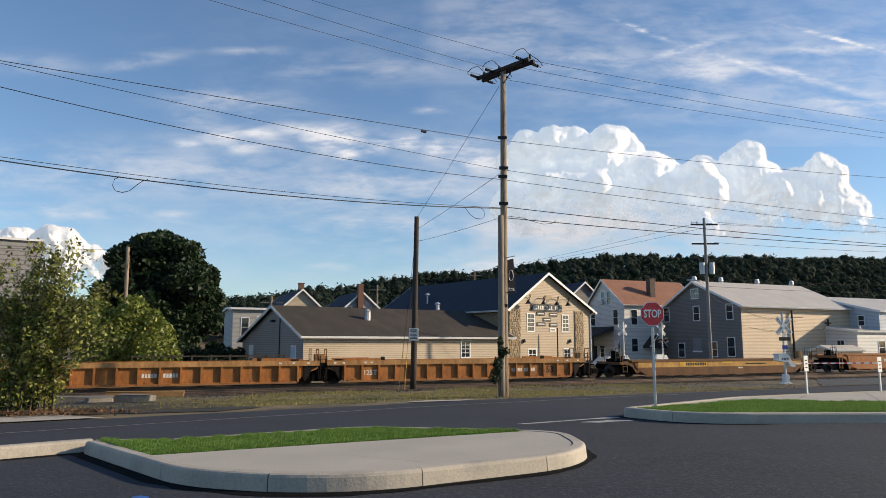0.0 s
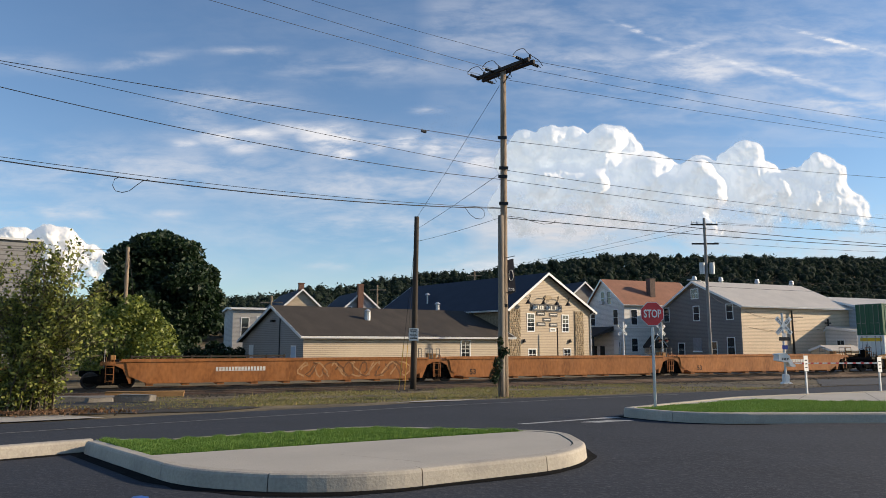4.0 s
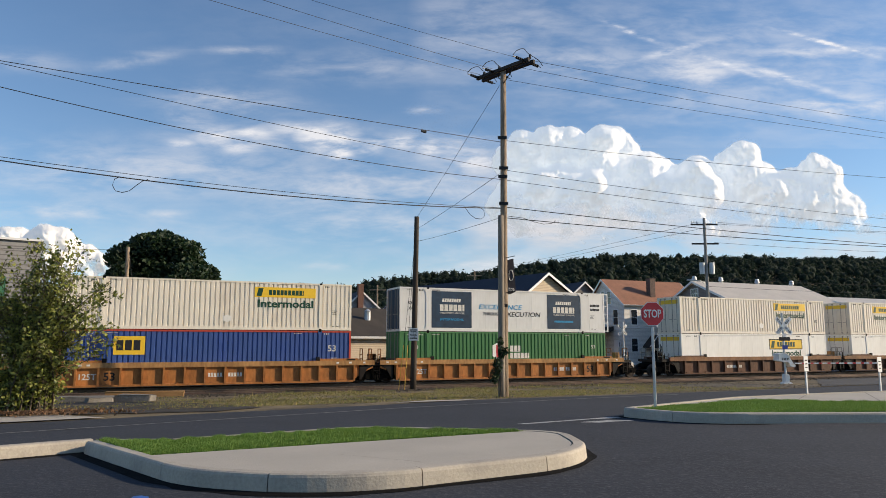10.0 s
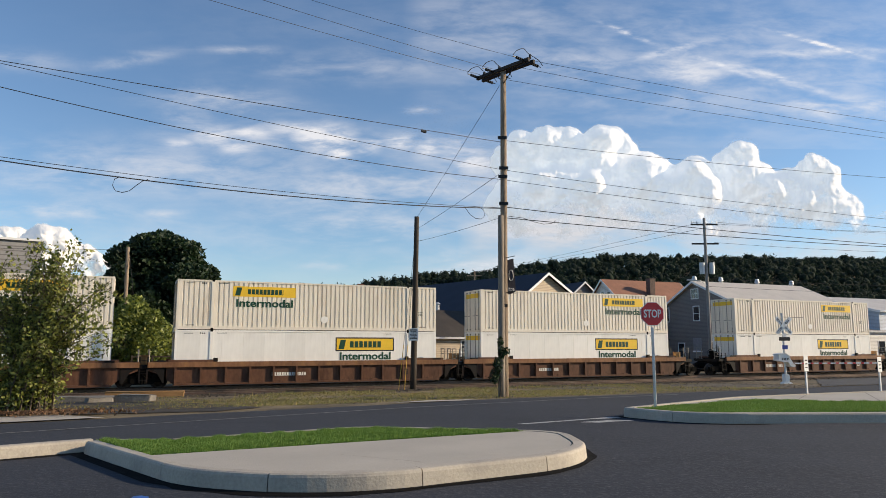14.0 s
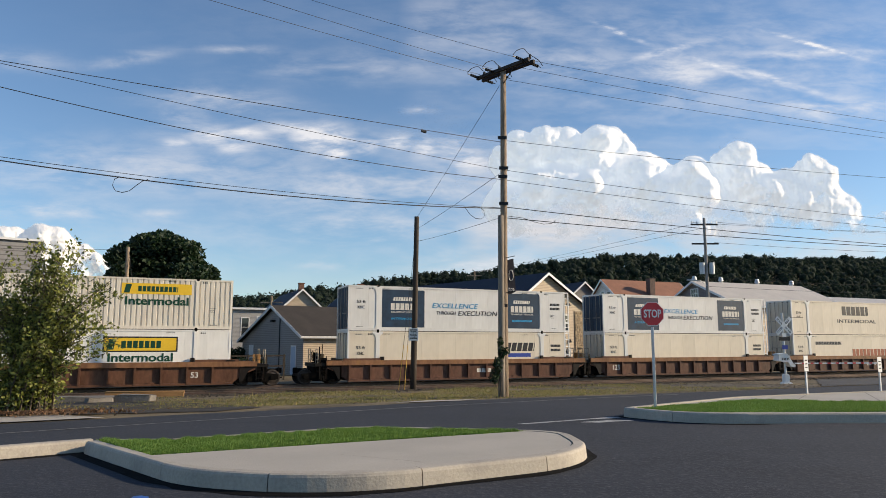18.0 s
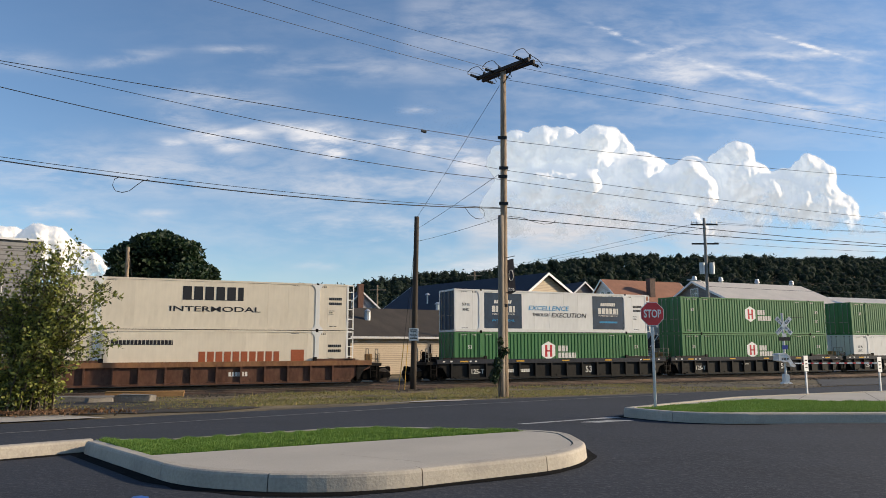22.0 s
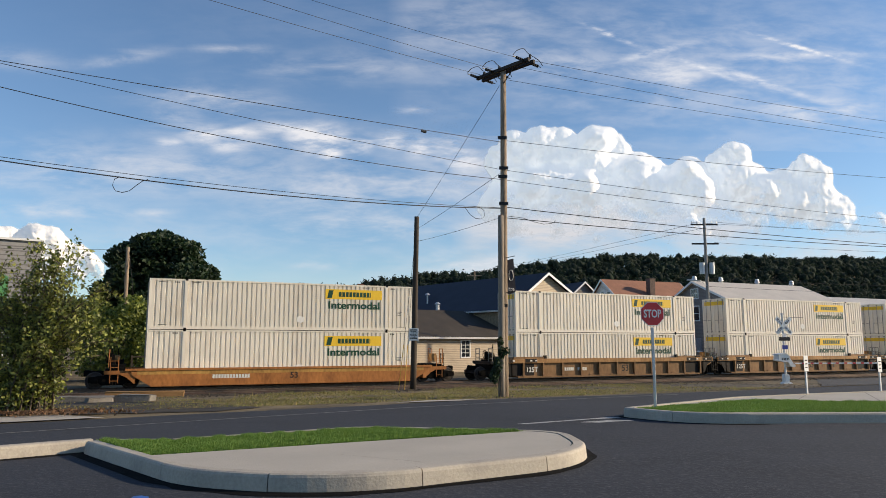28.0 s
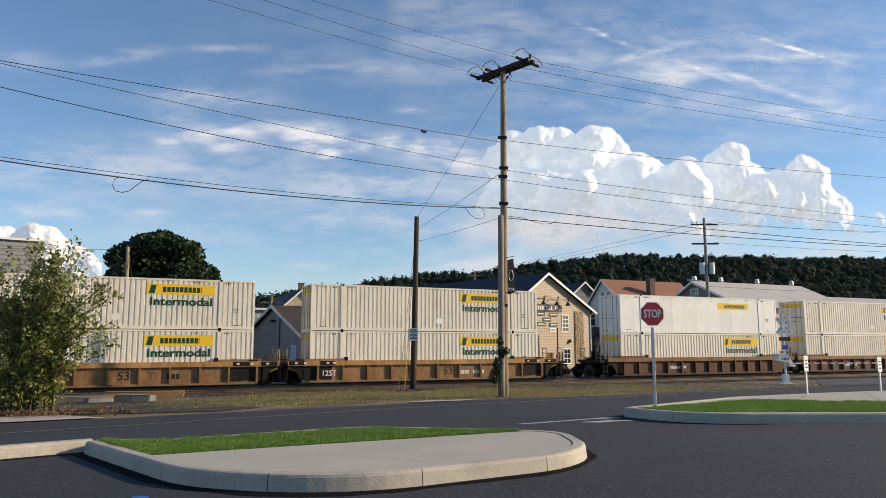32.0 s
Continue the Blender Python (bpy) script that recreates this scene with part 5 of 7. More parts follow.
# houses behind
for s, q, lx, wy, e, r, wall, roof, lab in ((17.6, 99.5, 9.2, 16, 5.0, 9.2, SIDE_BEIGE, ROOF_NAVY, "cream house with a dark slate roof"), (26.9, 100.9, 9.0, 12, 5.2, 9.25, SIDE_DIM, ROOF_NAVY, "white house with a dark roof and a brick chimney"), (56.6, 86, 8, 9, 7.2, 10.5, SIDE_GREY, ROOF_NAVY, "grey house with a dark slate roof")):
    hh = gabled("house", tm(s, q), lab, lx, wy, e, r, wall, roof, along="y", over=0.4)
    if s < 20:
        chimney(hh, lx * 0.5, 0.8, e + 2, r + 0.9, 0.7)
    elif s < 30:
        chimney(hh, lx * 0.46, -0.45, 2.0, r + 1.0, 0.8)
        window(hh, front(lx * 0.28, 5.9), 0.8, 1.1)
        window(hh, front(lx * 0.72, 5.9), 0.8, 1.1)
back = gabled("house", tm(12.5, 97.0), "pale two-storey house with a flat metal roof", 4.8, 9.0, 6.2, 6.5, SIDE_DIM, ROOF_METAL, over=0.3)
window(back, front(1.6, 2.6), 0.9, 2.4)
window(back, front(3.6, 3.6), 0.8, 1.6)
gabled("metal_building", Matrix.Translation((-35.64, 62.0, 0)) @ Matrix.Rotation(radians(31), 4, "Z") @ Matrix.Translation((-16, 0, 0)), "grey block-walled building with a flat roof edge", 16.0, 12.0, 10.6, 10.7, SIDE_BLOCK, ROOF_METAL, over=0.15, category="building")

part("vent_pipe", rod((2.2, 1.2, 3.1), (2.2, 1.2, 3.75), 0.16, 10), M_GALV, annexe)
window(annexe, front(4.3, 0.4), 1.1, 1.5)
window(annexe, left(2.2, 1.3), 0.9, 0.7, 2, 1)

# ================= poles and wires =================
def pole_body(bm, x, y, z0, z1, r0, r1, lean=(0, 0), sides=14):
    pts = [(x + lean[0] * k / 6, y + lean[1] * k / 6, z0 + (z1 - z0) * k / 6) for k in range(7)]
    return tube(bm, pts, r0, sides, r1)


POLE = (2.27, 27.7)
pg = ground_at(*POLE)
main_pole = thing("utility_pole", pose(POLE[0], POLE[1], pg), "tall weathered wooden utility pole with two crossarms", "utility pole")
part("pole", pole_body(bmesh.new(), 0.1, 0, -0.4, 13.25, 0.16, 0.115, (0.1, 0)), M_WOODPOLE, main_pole, smooth=True)
stub = thing("pole_stub", pose(POLE[0] - 0.03, POLE[1] - 0.3, pg), "grey weathered wooden pole stub lashed to a utility pole", "utility pole")
part("pole", pole_body(bmesh.new(), 0, 0, -0.3, 7.05, 0.14, 0.11, (0.04, 0)), surface("grey_pole_wood", (0.25, 0.21, 0.165), 0.85, var=0.35, s1=2, s2=10, bump=0.5, stretch=(6, 6, 0.5), stain=(0.1, 0.08, 0.065), stain_amt=0.7, stain_scale=2), stub, smooth=True)
ARM_TURN = -47


for yy in (-0.16, 0.16):
    part("crossarm", boxed(-1.42, 1.42, yy - 0.06, yy + 0.06, -0.075, 0.075, bevel=0.01), M_ARM, main_pole, m=pose(0.26, 0, 13.15, 0, 0, ARM_TURN))


def wire(name, a, b, sag, r=0.012, label="black overhead wire strung between poles", n=24):
    a, b = Vector(a), Vector(b)
    bm = bmesh.new()
    pts = []
    for k in range(n + 1):
        t = k / n
        p = a.lerp(b, t)
        p.z -= sag * 4 * t * (1 - t)
        pts.append(p)
    tube(bm, pts, r, 5)
    return tagged(part(name, bm, M_WIRE), label, "wire", "overhead wires")


PX, PY = 2.32, 27.7
LEFT = [((1.6, 28.6, 12.85), (-7.48, 21.28, 12.46), 3.2, 0.05, 0.008), ((2.1, 28.1, 12.9), (-6.02, 22.24, 12.95), 3.2, 0.05, 0.008), ((3.1, 27.1, 12.95), (-4.6, 23.18, 13.43), 3.5, 0.05, 0.007),
        ((PX, PY, 9.66), (-12.01, 18.27, 9.17), 1.6, 0.02, 0.011), ((PX, PY, 8.52), (-12.0, 18.27, 9.1), 1.6, 0.08, 0.009), ((PX, PY, 8.11), (-11.96, 18.3, 8.44), 1.6, 0.3, 0.012), ((PX, PY, 6.95), (-11.85, 18.37, 6.52), 1.6, 0.2, 0.009), ((PX, PY, 6.93), (-11.84, 18.38, 6.42), 1.6, 0.27, 0.018)]


def hung(a, b, reach, dip, r):
    """A wire from a through b and on beyond it, dipping between them."""
    a, b = Vector(a), Vector(b)
    pts = []
    for k in range(33):
        t = reach * k / 32
        p = a + (b - a) * t
        p.z -= dip * 4 * t * (1 - t)
        pts.append(p)
    return tagged(part("overhead_wire", tube(bmesh.new(), pts, r, 5), M_WIRE), "black overhead wire strung between poles", "wire", "overhead wires")


for row in LEFT:
    hung(*row)
RIGHT = [((3.4, 26.9, 12.8), (1568, 215)), ((2.8, 27.4, 12.75), (1568, 236)), ((1.8, 28.5, 12.75), (1568, 245)), ((PX, PY, 9.74), (1568, 315)), ((PX, PY, 8.52), (1568, 388)), ((PX, PY, 8.11), (1568, 403)), ((PX, PY, 7.0), (1568, 433)), ((PX, PY, 6.56), (1568, 437))]


def beside(px, py, way):
    """Where the sight line at these picture coordinates (of a 1568 wide view) meets the upright plane of the street's wires."""
    f = 784 / math.tan(radians(64.25) / 2)
    a, b = (px - 784) / f, (441 - py) / f
    c, s = math.cos(TILT), math.sin(TILT)
    r = Vector((a, c - b * s, s + b * c))
    d = Vector(way)
    k = (PY * d.x - PX * d.y) / (r.y * d.x - r.x * d.y)
    return EYE + r * k


for i, (a, p) in enumerate(RIGHT):
    b = beside(*p, (0.935, 0.355))
    hung(a, b, 1.5, 0.1, 0.008 if i < 3 else (0.01 if i < 6 else 0.016))

# the slim pole by the track
SLIM = (-1.66, 39.75)
slim = thing("track_pole", pose(*SLIM, ground_at(*SLIM)), "slim dark wooden pole by the track", "utility pole")
part("pole", pole_body(bmesh.new(), 0, 0, -0.3, 9.75, 0.18, 0.135, (0.16, 0)), M_DARKPOLE, slim, smooth=True)
for a, b in (((2.31, 27.7, 12.03), (-1.55, 39.75, 8.64)), ((2.27, 27.7, 8.34), (-1.45, 39.75, 8.09)), ((2.25, 27.7, 6.54), (-1.4, 39.75, 7.37))):
    wire("guy_wire", a, b, 0.05, 0.009, "thin steel guy wire between two poles")

# the far pole with transformers
far_pole = thing("utility_pole", pose(25.6, 68.2, -1.1), "far utility pole with crossarms and grey transformers", "utility pole")
part("pole", pole_body(bmesh.new(), 0, 0, -0.3, 14.9, 0.18, 0.13), surface("silvered_pole_wood", (0.24, 0.23, 0.215), 0.85, var=0.3, s1=2, s2=10, bump=0.4, stretch=(6, 6, 0.5)), far_pole, smooth=True)
part("crossarm", boxed(-1.3, 1.3, -0.06, 0.06, 14.2, 14.35), M_ARM, far_pole)
part("crossarm", boxed(-1.3, 1.3, -0.06, 0.06, 12.3, 12.45), M_ARM, far_pole)
for x in (-0.45, 0.5):
    part("transformer", tube(bmesh.new(), ((x, -0.1, 9.4), (x, -0.1, 10.5)), 0.25, 14), M_GALV, far_pole, smooth=False)

# ================= signs =================
def stop_sign(x, y):
    g = ground_at(x, y) + KERB_TOP
    s = thing("stop_sign", pose(x, y, g - 0.04, 0, 0, 4), "red octagonal stop sign on a grey steel post", "road sign")
    part("post", boxed(-0.03, 0.03, -0.02, 0.03, -0.1, 1.92, bevel=0.006), M_GALV, s)
    bm = bmesh.new()
    R = 0.28 / math.cos(math.pi / 8)
    oct_ = [(R * math.cos(math.pi / 8 + k * math.pi / 4), 2.24 + R * math.sin(math.pi / 8 + k * math.pi / 4)) for k in range(8)]
    prism(bm, oct_, -0.030, -0.024)
    board = part("sign_board", bm, M_WHITE, s)
    bm = bmesh.new()
    prism(bm, [(a * 0.95, 2.24 + (b - 2.24) * 0.95) for a, b in oct_], -0.034, -0.0305)
    part("sign_face", bm, M_RED, board)
    lettering("STOP", 0.265, M_WHITE, board, pose(0, -0.037, 2.235), bold=0.006, width=0.425)
    return s


stop_sign(4.98, 16.88)

# ================= woods and trees =================
LEAF_FAR = leafy("far_wood_leaves", (0.011, 0.022, 0.015), (0.02, 0.036, 0.02), 0.95)
LEAF_DARK = leafy("dark_tree_leaves", (0.01, 0.026, 0.011), (0.032, 0.062, 0.02), 0.6)
LEAF_BUSH = leafy("bush_leaves", (0.035, 0.055, 0.014), (0.33, 0.35, 0.07), 0.5)
LEAF_LIME = leafy("bright_bush_leaves", (0.05, 0.085, 0.016), (0.33, 0.36, 0.07), 0.5)
GRASS = leafy("lawn_grass", (0.055, 0.14, 0.017), (0.2, 0.32, 0.055), 0.7)
M_BARK = surface("bark", (0.09, 0.07, 0.05), 0.95, var=0.3, s1=4, s2=14, bump=0.6)


def mesh_from_arrays(name, verts, faces):
    me = bpy.data.meshes.new(name)
    me.vertices.add(len(verts))
    me.vertices.foreach_set("co", np.asarray(verts, dtype=np.float32).ravel())
    k = faces.shape[1]
    me.loops.add(faces.size)
    me.loops.foreach_set("vertex_index", faces.astype(np.int32).ravel())
    me.polygons.add(len(faces))
    me.polygons.foreach_set("loop_start", np.arange(len(faces), dtype=np.int32) * k)
    me.update(calc_edges=True)
    return me


def leaf_cloud(name, centres, size, rng, spread=0.5):
    """Many small four-cornered leaves, bent on all sides, round the given centres."""
    n = len(centres)
    a = rng.normal(size=(n, 3)); a /= np.linalg.norm(a, axis=1)[:, None]
    b = rng.normal(size=(n, 3)); b -= (a * b).sum(1)[:, None] * a; b /= np.linalg.norm(b, axis=1)[:, None]
    sz = size * (1 + spread * (rng.random(n) - 0.5) * 2)
    a *= sz[:, None]; b *= (sz * 0.55)[:, None]
    v = np.stack([centres - a, centres - b * 1.0 + a * 0.1, centres + a, centres + b * 1.0 + a * 0.1], axis=1).reshape(-1, 3)
    f = np.arange(n * 4).reshape(n, 4)
    return mesh_from_arrays(name, v, f)


def build_woods():
    rng = np.random.default_rng(5)
    ico = bmesh.new()
    bmesh.ops.create_icosphere(ico, subdivisions=1, radius=1.0)
    bv = np.array([v.co[:] for v in ico.verts])
    bf = np.array([[v.index for v in f.verts] for f in ico.faces])
    ico.free()
    vs, fs, off = [], [], 0
    leaves = []
    qs = [260, 380, 450, 520, 580, 640, 700, 800]
    hs = [0, 0.04, 0.2, 0.45, 0.68, 0.88, 1.0, 0.95]
    for k in range(7600):
        q = rng.uniform(400, 725)
        s = rng.uniform(-250, 1250)
        z = -1.1 + np.interp(q, qs, hs) * (far_height(s) + 5 * noise.noise((s * 0.012, q * 0.012, 3.1)))
        r = rng.uniform(2.5, 7.0)
        hgt = r * rng.uniform(0.8, 1.25)
        p = bv * (1 + rng.normal(0, 0.15, len(bv)))[:, None] * np.array([r, r, hgt]) * 0.72
        o = np.array(W(s, q, z + hgt * 0.8 + rng.uniform(3, 8.5)))
        vs.append(p + o); fs.append(bf + off); off += len(bv)
        d = rng.normal(size=(58, 3)); d /= np.linalg.norm(d, axis=1)[:, None]
        leaves.append(o + d * np.array([r, r, hgt]) * rng.uniform(0.62, 1.04, 58)[:, None])
    me = mesh_from_arrays("hill_woods", np.concatenate(vs), np.concatenate(fs))
    tagged(part("hill_woods", me, LEAF_FAR), "dense dark green woods on the hillside", "woods", kind="stuff")
    me = leaf_cloud("hill_foliage", np.concatenate(leaves), 1.05, rng, 0.7)
    tagged(part("hill_foliage", me, LEAF_FAR), "dark green leaf clumps of the hillside woods", "woods", kind="stuff")


build_woods()


def crown_points(rng, n, blobs):
    """Points near the skins of overlapping leaf masses: (x, y, z, rx, ry, rz)."""
    blobs = np.array(blobs, dtype=float)
    vol = blobs[:, 3] * blobs[:, 5]
    pick = rng.choice(len(blobs), n, p=vol / vol.sum())
    d = rng.normal(size=(n, 3)); d /= np.linalg.norm(d, axis=1)[:, None]
    rad = rng.random(n) ** 0.28
    return blobs[pick, :3] + d * rad[:, None] * blobs[pick, 3:6]


def tree(name, m, label, blobs, n, size, leaf, trunk_h, trunk_r, seed, limbs=10, category="tree"):
    rng = np.random.default_rng(seed)
    t = thing(name, m, label, category)
    bm = bmesh.new()
    tube(bm, [(0.05 * math.sin(k), 0.04 * math.cos(k * 1.7), trunk_h * k / 5 - 0.3) for k in range(6)], trunk_r, 10, trunk_r * 0.55)
    for k in range(limbs):
        b = blobs[k % len(blobs)]
        z0 = trunk_h * (0.45 + 0.5 * rng.random())
        end = Vector((b[0] + rng.normal() * b[3] * 0.35, b[1] + rng.normal() * b[4] * 0.35, b[2] + rng.normal() * b[5] * 0.3))
        st = Vector((0, 0, z0))
        mid = st.lerp(end, 0.5) + Vector((rng.normal() * 0.2, rng.normal() * 0.2, 0.15 * (end - st).length))
        tube(bm, (st, st.lerp(mid, 0.6), mid, end), trunk_r * 0.35, 6, trunk_r * 0.08)
    part("trunk", bm, M_BARK, t, smooth=True)
    part("crown", leaf_cloud("crown", crown_points(rng, n, blobs), size, rng), leaf, t)
    return t


big = random.Random(4)
blobs = [(0, 0, 9.0, 4.6, 4.2, 4.4), (-3.4, 0.5, 7.2, 3.0, 3.4, 4.0), (3.6, 0, 6.6, 2.8, 3.4, 4.0), (0, -1, 4.4, 4.6, 3.6, 3.2)]
for k in range(95):
    a, b = big.uniform(0, 2 * math.pi), big.uniform(-1.15, 1.35)
    r = big.uniform(0.8, 1.7)
    blobs.append((5.4 * math.cos(a) * math.cos(b) * 1.05 - 0.2, 4.4 * math.sin(a) * math.cos(b), 8.3 + 5.2 * math.sin(b), r, r, r * 0.85))
for x, z in ((3.2, 11.4), (-2.6, 12.4), (5.6, 5.0), (-5.6, 6.4), (5.9, 7.4), (-4.6, 9.8), (0.2, 13.8), (-0.9, 13.6)):
    blobs.append((x, 0, z, 1.4, 1.4, 1.2))
tree("maple_tree", pose(-30.6, 76, -1.1), "large dense dark green maple tree", blobs, 70000, 0.24, LEAF_DARK, 7, 0.45, 2)
def stem_shrub(name, m, label, stems, spread, tall, leaves, size, leaf, seed, skew=0.0):
    """A loose shrub: many bent stems from the ground, side twigs on them, leaves along the twigs."""
    rng = np.random.default_rng(seed)
    t = thing(name, m, label, "shrub")
    spots = []
    for k in range(stems):
        a = rng.uniform(0, 2 * math.pi)
        u = math.sqrt(rng.uniform(0.02, 1.0))
        h = tall * rng.uniform(0.45, 1.0) * (1 - 0.3 * u * u)
        end = Vector((math.cos(a) * u * spread[0] + skew * u, math.sin(a) * u * spread[1], h))
        base = Vector((rng.normal(0, 0.22), rng.normal(0, 0.2), -0.05))
        bend = Vector((rng.normal(0, 0.15), rng.normal(0, 0.15), 0.3 * h))
        pts = []
        for i in range(9):
            f = i / 8
            p = Vector((base.x + (end.x - base.x) * f ** 1.9, base.y + (end.y - base.y) * f ** 1.9, base.z + (end.z - base.z) * f)) + bend * (f * (1 - f))
            pts.append(p)
        bm = bmesh.new()
        tube(bm, pts, 0.03, 5, 0.006, cap=False)
        for i in range(2, 9):
            for _ in range(5):
                o = pts[i].lerp(pts[max(0, i - 1)], rng.random())
                d = Vector((rng.normal(), rng.normal(), rng.normal() * 0.6 + 0.35)).normalized() * rng.uniform(0.25, 0.6)
                tube(bm, (o, o + d), 0.006, 3, 0.003, cap=False)
                spots += [o + d * f + Vector((rng.normal(0, 0.06), rng.normal(0, 0.06), rng.normal(0, 0.06))) for f in rng.uniform(0.2, 1.15, leaves)]
        part("stem", bm, M_BARK, t)
    low = crown_points(rng, 1500, [(-0.1, 0, 0.5, 0.6, 0.7, 0.5), (-0.7, 0, 0.7, 0.7, 0.7, 0.7)])
    pts_all = np.concatenate([np.array([tuple(p) for p in spots]), low])
    part("foliage", leaf_cloud("foliage", pts_all, size, rng), leaf, t)
    return t


stem_shrub("roadside_shrub", pose(-11.85, 20.9, ground_at(-11.85, 20.9)), "loose olive-green shrub beside the road", 40, (2.3, 1.3), 5.15, 8, 0.056, LEAF_BUSH, 7, skew=0.1)
stem_shrub("roadside_shrub", pose(-12.0, 20.6, ground_at(-12.0, 20.6)), "loose olive-green shrub leaning towards the road", 24, (1.3, 0.9), 5.3, 10, 0.056, LEAF_BUSH, 27, skew=1.7)
stem_shrub("roadside_shrub", pose(-14.0, 21.4, ground_at(-14.0, 21.4)), "loose olive-green shrub beside the road", 32, (1.9, 1.2), 5.0, 8, 0.055, LEAF_BUSH, 17)
blobs = [(0, 0, 3.0, 2.2, 2, 2.2), (2.6, 0, 2.4, 1.6, 2, 2.2), (-2.0, 0, 3.8, 1.9, 2, 2.2), (0.8, 0, 4.9, 1.3, 1.2, 1.4), (-2.6, 0, 5.0, 1.0, 1, 1.0), (2.3, 0, 4.4, 0.8, 0.8, 0.9), (3.6, 0, 1.5, 0.9, 1, 1.2), (-1, 0, 1.4, 2.4, 2, 1.4)]
tree("bright_shrub", pose(-23.6, 52.0, -1.1), "bright green leafy shrub beyond the track", blobs, 15000, 0.13, LEAF_LIME, 3, 0.12, 9, limbs=12, category="shrub")
cone = [(0, 0, 0.6 + 0.35 * k, 0.62 - 0.062 * k, 0.62 - 0.062 * k, 0.4) for k in range(9)]
tree("conifer_shrub", pose(-19.7, 53.0, -1.1), "narrow dark green conifer beyond the track", cone, 2600, 0.1, LEAF_DARK, 3.2, 0.06, 10, limbs=3, category="shrub")


def inside(loop, x, y):
    """Which of many points lie inside an outline."""
    hit, k = np.zeros(len(x), dtype=bool), len(loop)
    for i in range(k):
        x0, y0, x1, y1 = *loop[i - 1], *loop[i]
        if y0 != y1:
            hit ^= ((y0 > y) != (y1 > y)) & (x < (x1 - x0) * (y - y0) / (y1 - y0) + x0)
    return hit


def lawn(name, loop, test, count, height, label, box_, seed, lift=0.0):
    rng = np.random.default_rng(seed)
    x, y = rng.uniform(box_[0], box_[1], count * 6), rng.uniform(box_[2], box_[3], count * 6)
    ok = inside(loop, x, y) & test(x, y)
    x, y = x[ok][:count], y[ok][:count]
    z = np.interp(-x * ST + y * CT, [a for a, b in PROFILE], [b for a, b in PROFILE]) + KERB_TOP - 0.03 + lift
    pts = np.stack([x, y, z], 1)
    p = pts
    n = len(p)
    ang = rng.uniform(0, 6.283, n)
    tuft = np.array([noise.noise((a * 5, b * 5, seed)) + 0.7 * noise.noise((a * 1.1, b * 1.1, 9 + seed)) for a, b, _ in pts])
    h = height * rng.uniform(0.4, 1.5, n) * np.clip(1 + 0.9 * tuft, 0.3, 1.7)
    w = 0.007
    side = np.stack([np.cos(ang) * w, np.sin(ang) * w, np.zeros(n)], 1)
    tip = np.stack([rng.normal(0, 0.025, n), rng.normal(0, 0.025, n), h], 1)
    v = np.stack([p - side, p + side, p + tip], 1).reshape(-1, 3)
    me = mesh_from_arrays(name, v, np.arange(n * 3).reshape(n, 3))
    tagged(part(name, me, GRASS), label, "grass", kind="stuff")


lawn("lawn_grass", inner, side_of_lawn, 170000, 0.042, "short bright green mown grass on a kerbed island", (-6, 3, 7, 16), 1)
lawn("lawn_grass", LAWN2, lambda x, y: x < 30, 90000, 0.036, "short bright green mown grass on a kerbed island", (4, 16, 14, 20), 2, 0.04)

# tufts of dry grass on the strip by the track
def strip_grass():
    rng = np.random.default_rng(21)
    n = 120000
    s = rng.uniform(-14, 46, n)
    q = rng.uniform(23.5, 35.6, n)
    x, y = s * CT - q * ST, s * ST + q * CT
    edge = np.interp(x, [p[0] for p in ROAD_FAR], [p[1] for p in ROAD_FAR])
    keep = (y > edge + 0.25) & (x < 15.5 + 0.2 * (y - 30))
    dens = np.array([noise.noise((a * 0.35, b * 0.35, 0)) + 0.6 * noise.noise((a * 1.4, b * 1.4, 7)) for a, b in zip(x, y)])
    keep &= s < 27.0 + 4 * dens
    keep &= dens + (32.5 - q) * 0.05 + np.clip((x + 9) * 0.06, -0.6, 0.1) > rng.uniform(-0.25, 0.6, n)
    x, y = x[keep], y[keep]
    n = len(x)
    p = np.stack([x, y, np.array([ground_at(a, b) for a, b in zip(x, y)])], 1)
    ang = rng.uniform(0, 6.283, n)
    h = rng.uniform(0.015, 0.06, n) * np.where(rng.random(n) < 0.05, 2.6, 1) * np.where(q[keep] > 33, 1.8, 1)
    side = np.stack([np.cos(ang) * 0.02, np.sin(ang) * 0.02, np.zeros(n)], 1)
    tip = np.stack([rng.normal(0, 0.05, n), rng.normal(0, 0.05, n), h], 1)
    me = mesh_from_arrays("dry_grass", np.stack([p - side, p + side, p + tip], 1).reshape(-1, 3), np.arange(n * 3).reshape(n, 3))
    tagged(part("dry_grass", me, leafy("dry_grass_blades", (0.36, 0.27, 0.11), (0.17, 0.2, 0.055), 0.8)), "patchy dry yellow-green grass beside the track", "grass", kind="stuff")


strip_grass()

# ================= sky: clouds =================
SKYDIST = 3600.0
LENS = 784 / math.tan(radians(64.25) / 2)


def sky_point(px, py, d=SKYDIST):
    """A place far off, px across and py down in a view 1568 wide."""
    a, b = (px - 784) / LENS, (441 - py) / LENS
    c, s = math.cos(TILT), math.sin(TILT)
    return EYE + Vector((a, c - b * s, s + b * c)).normalized() * d


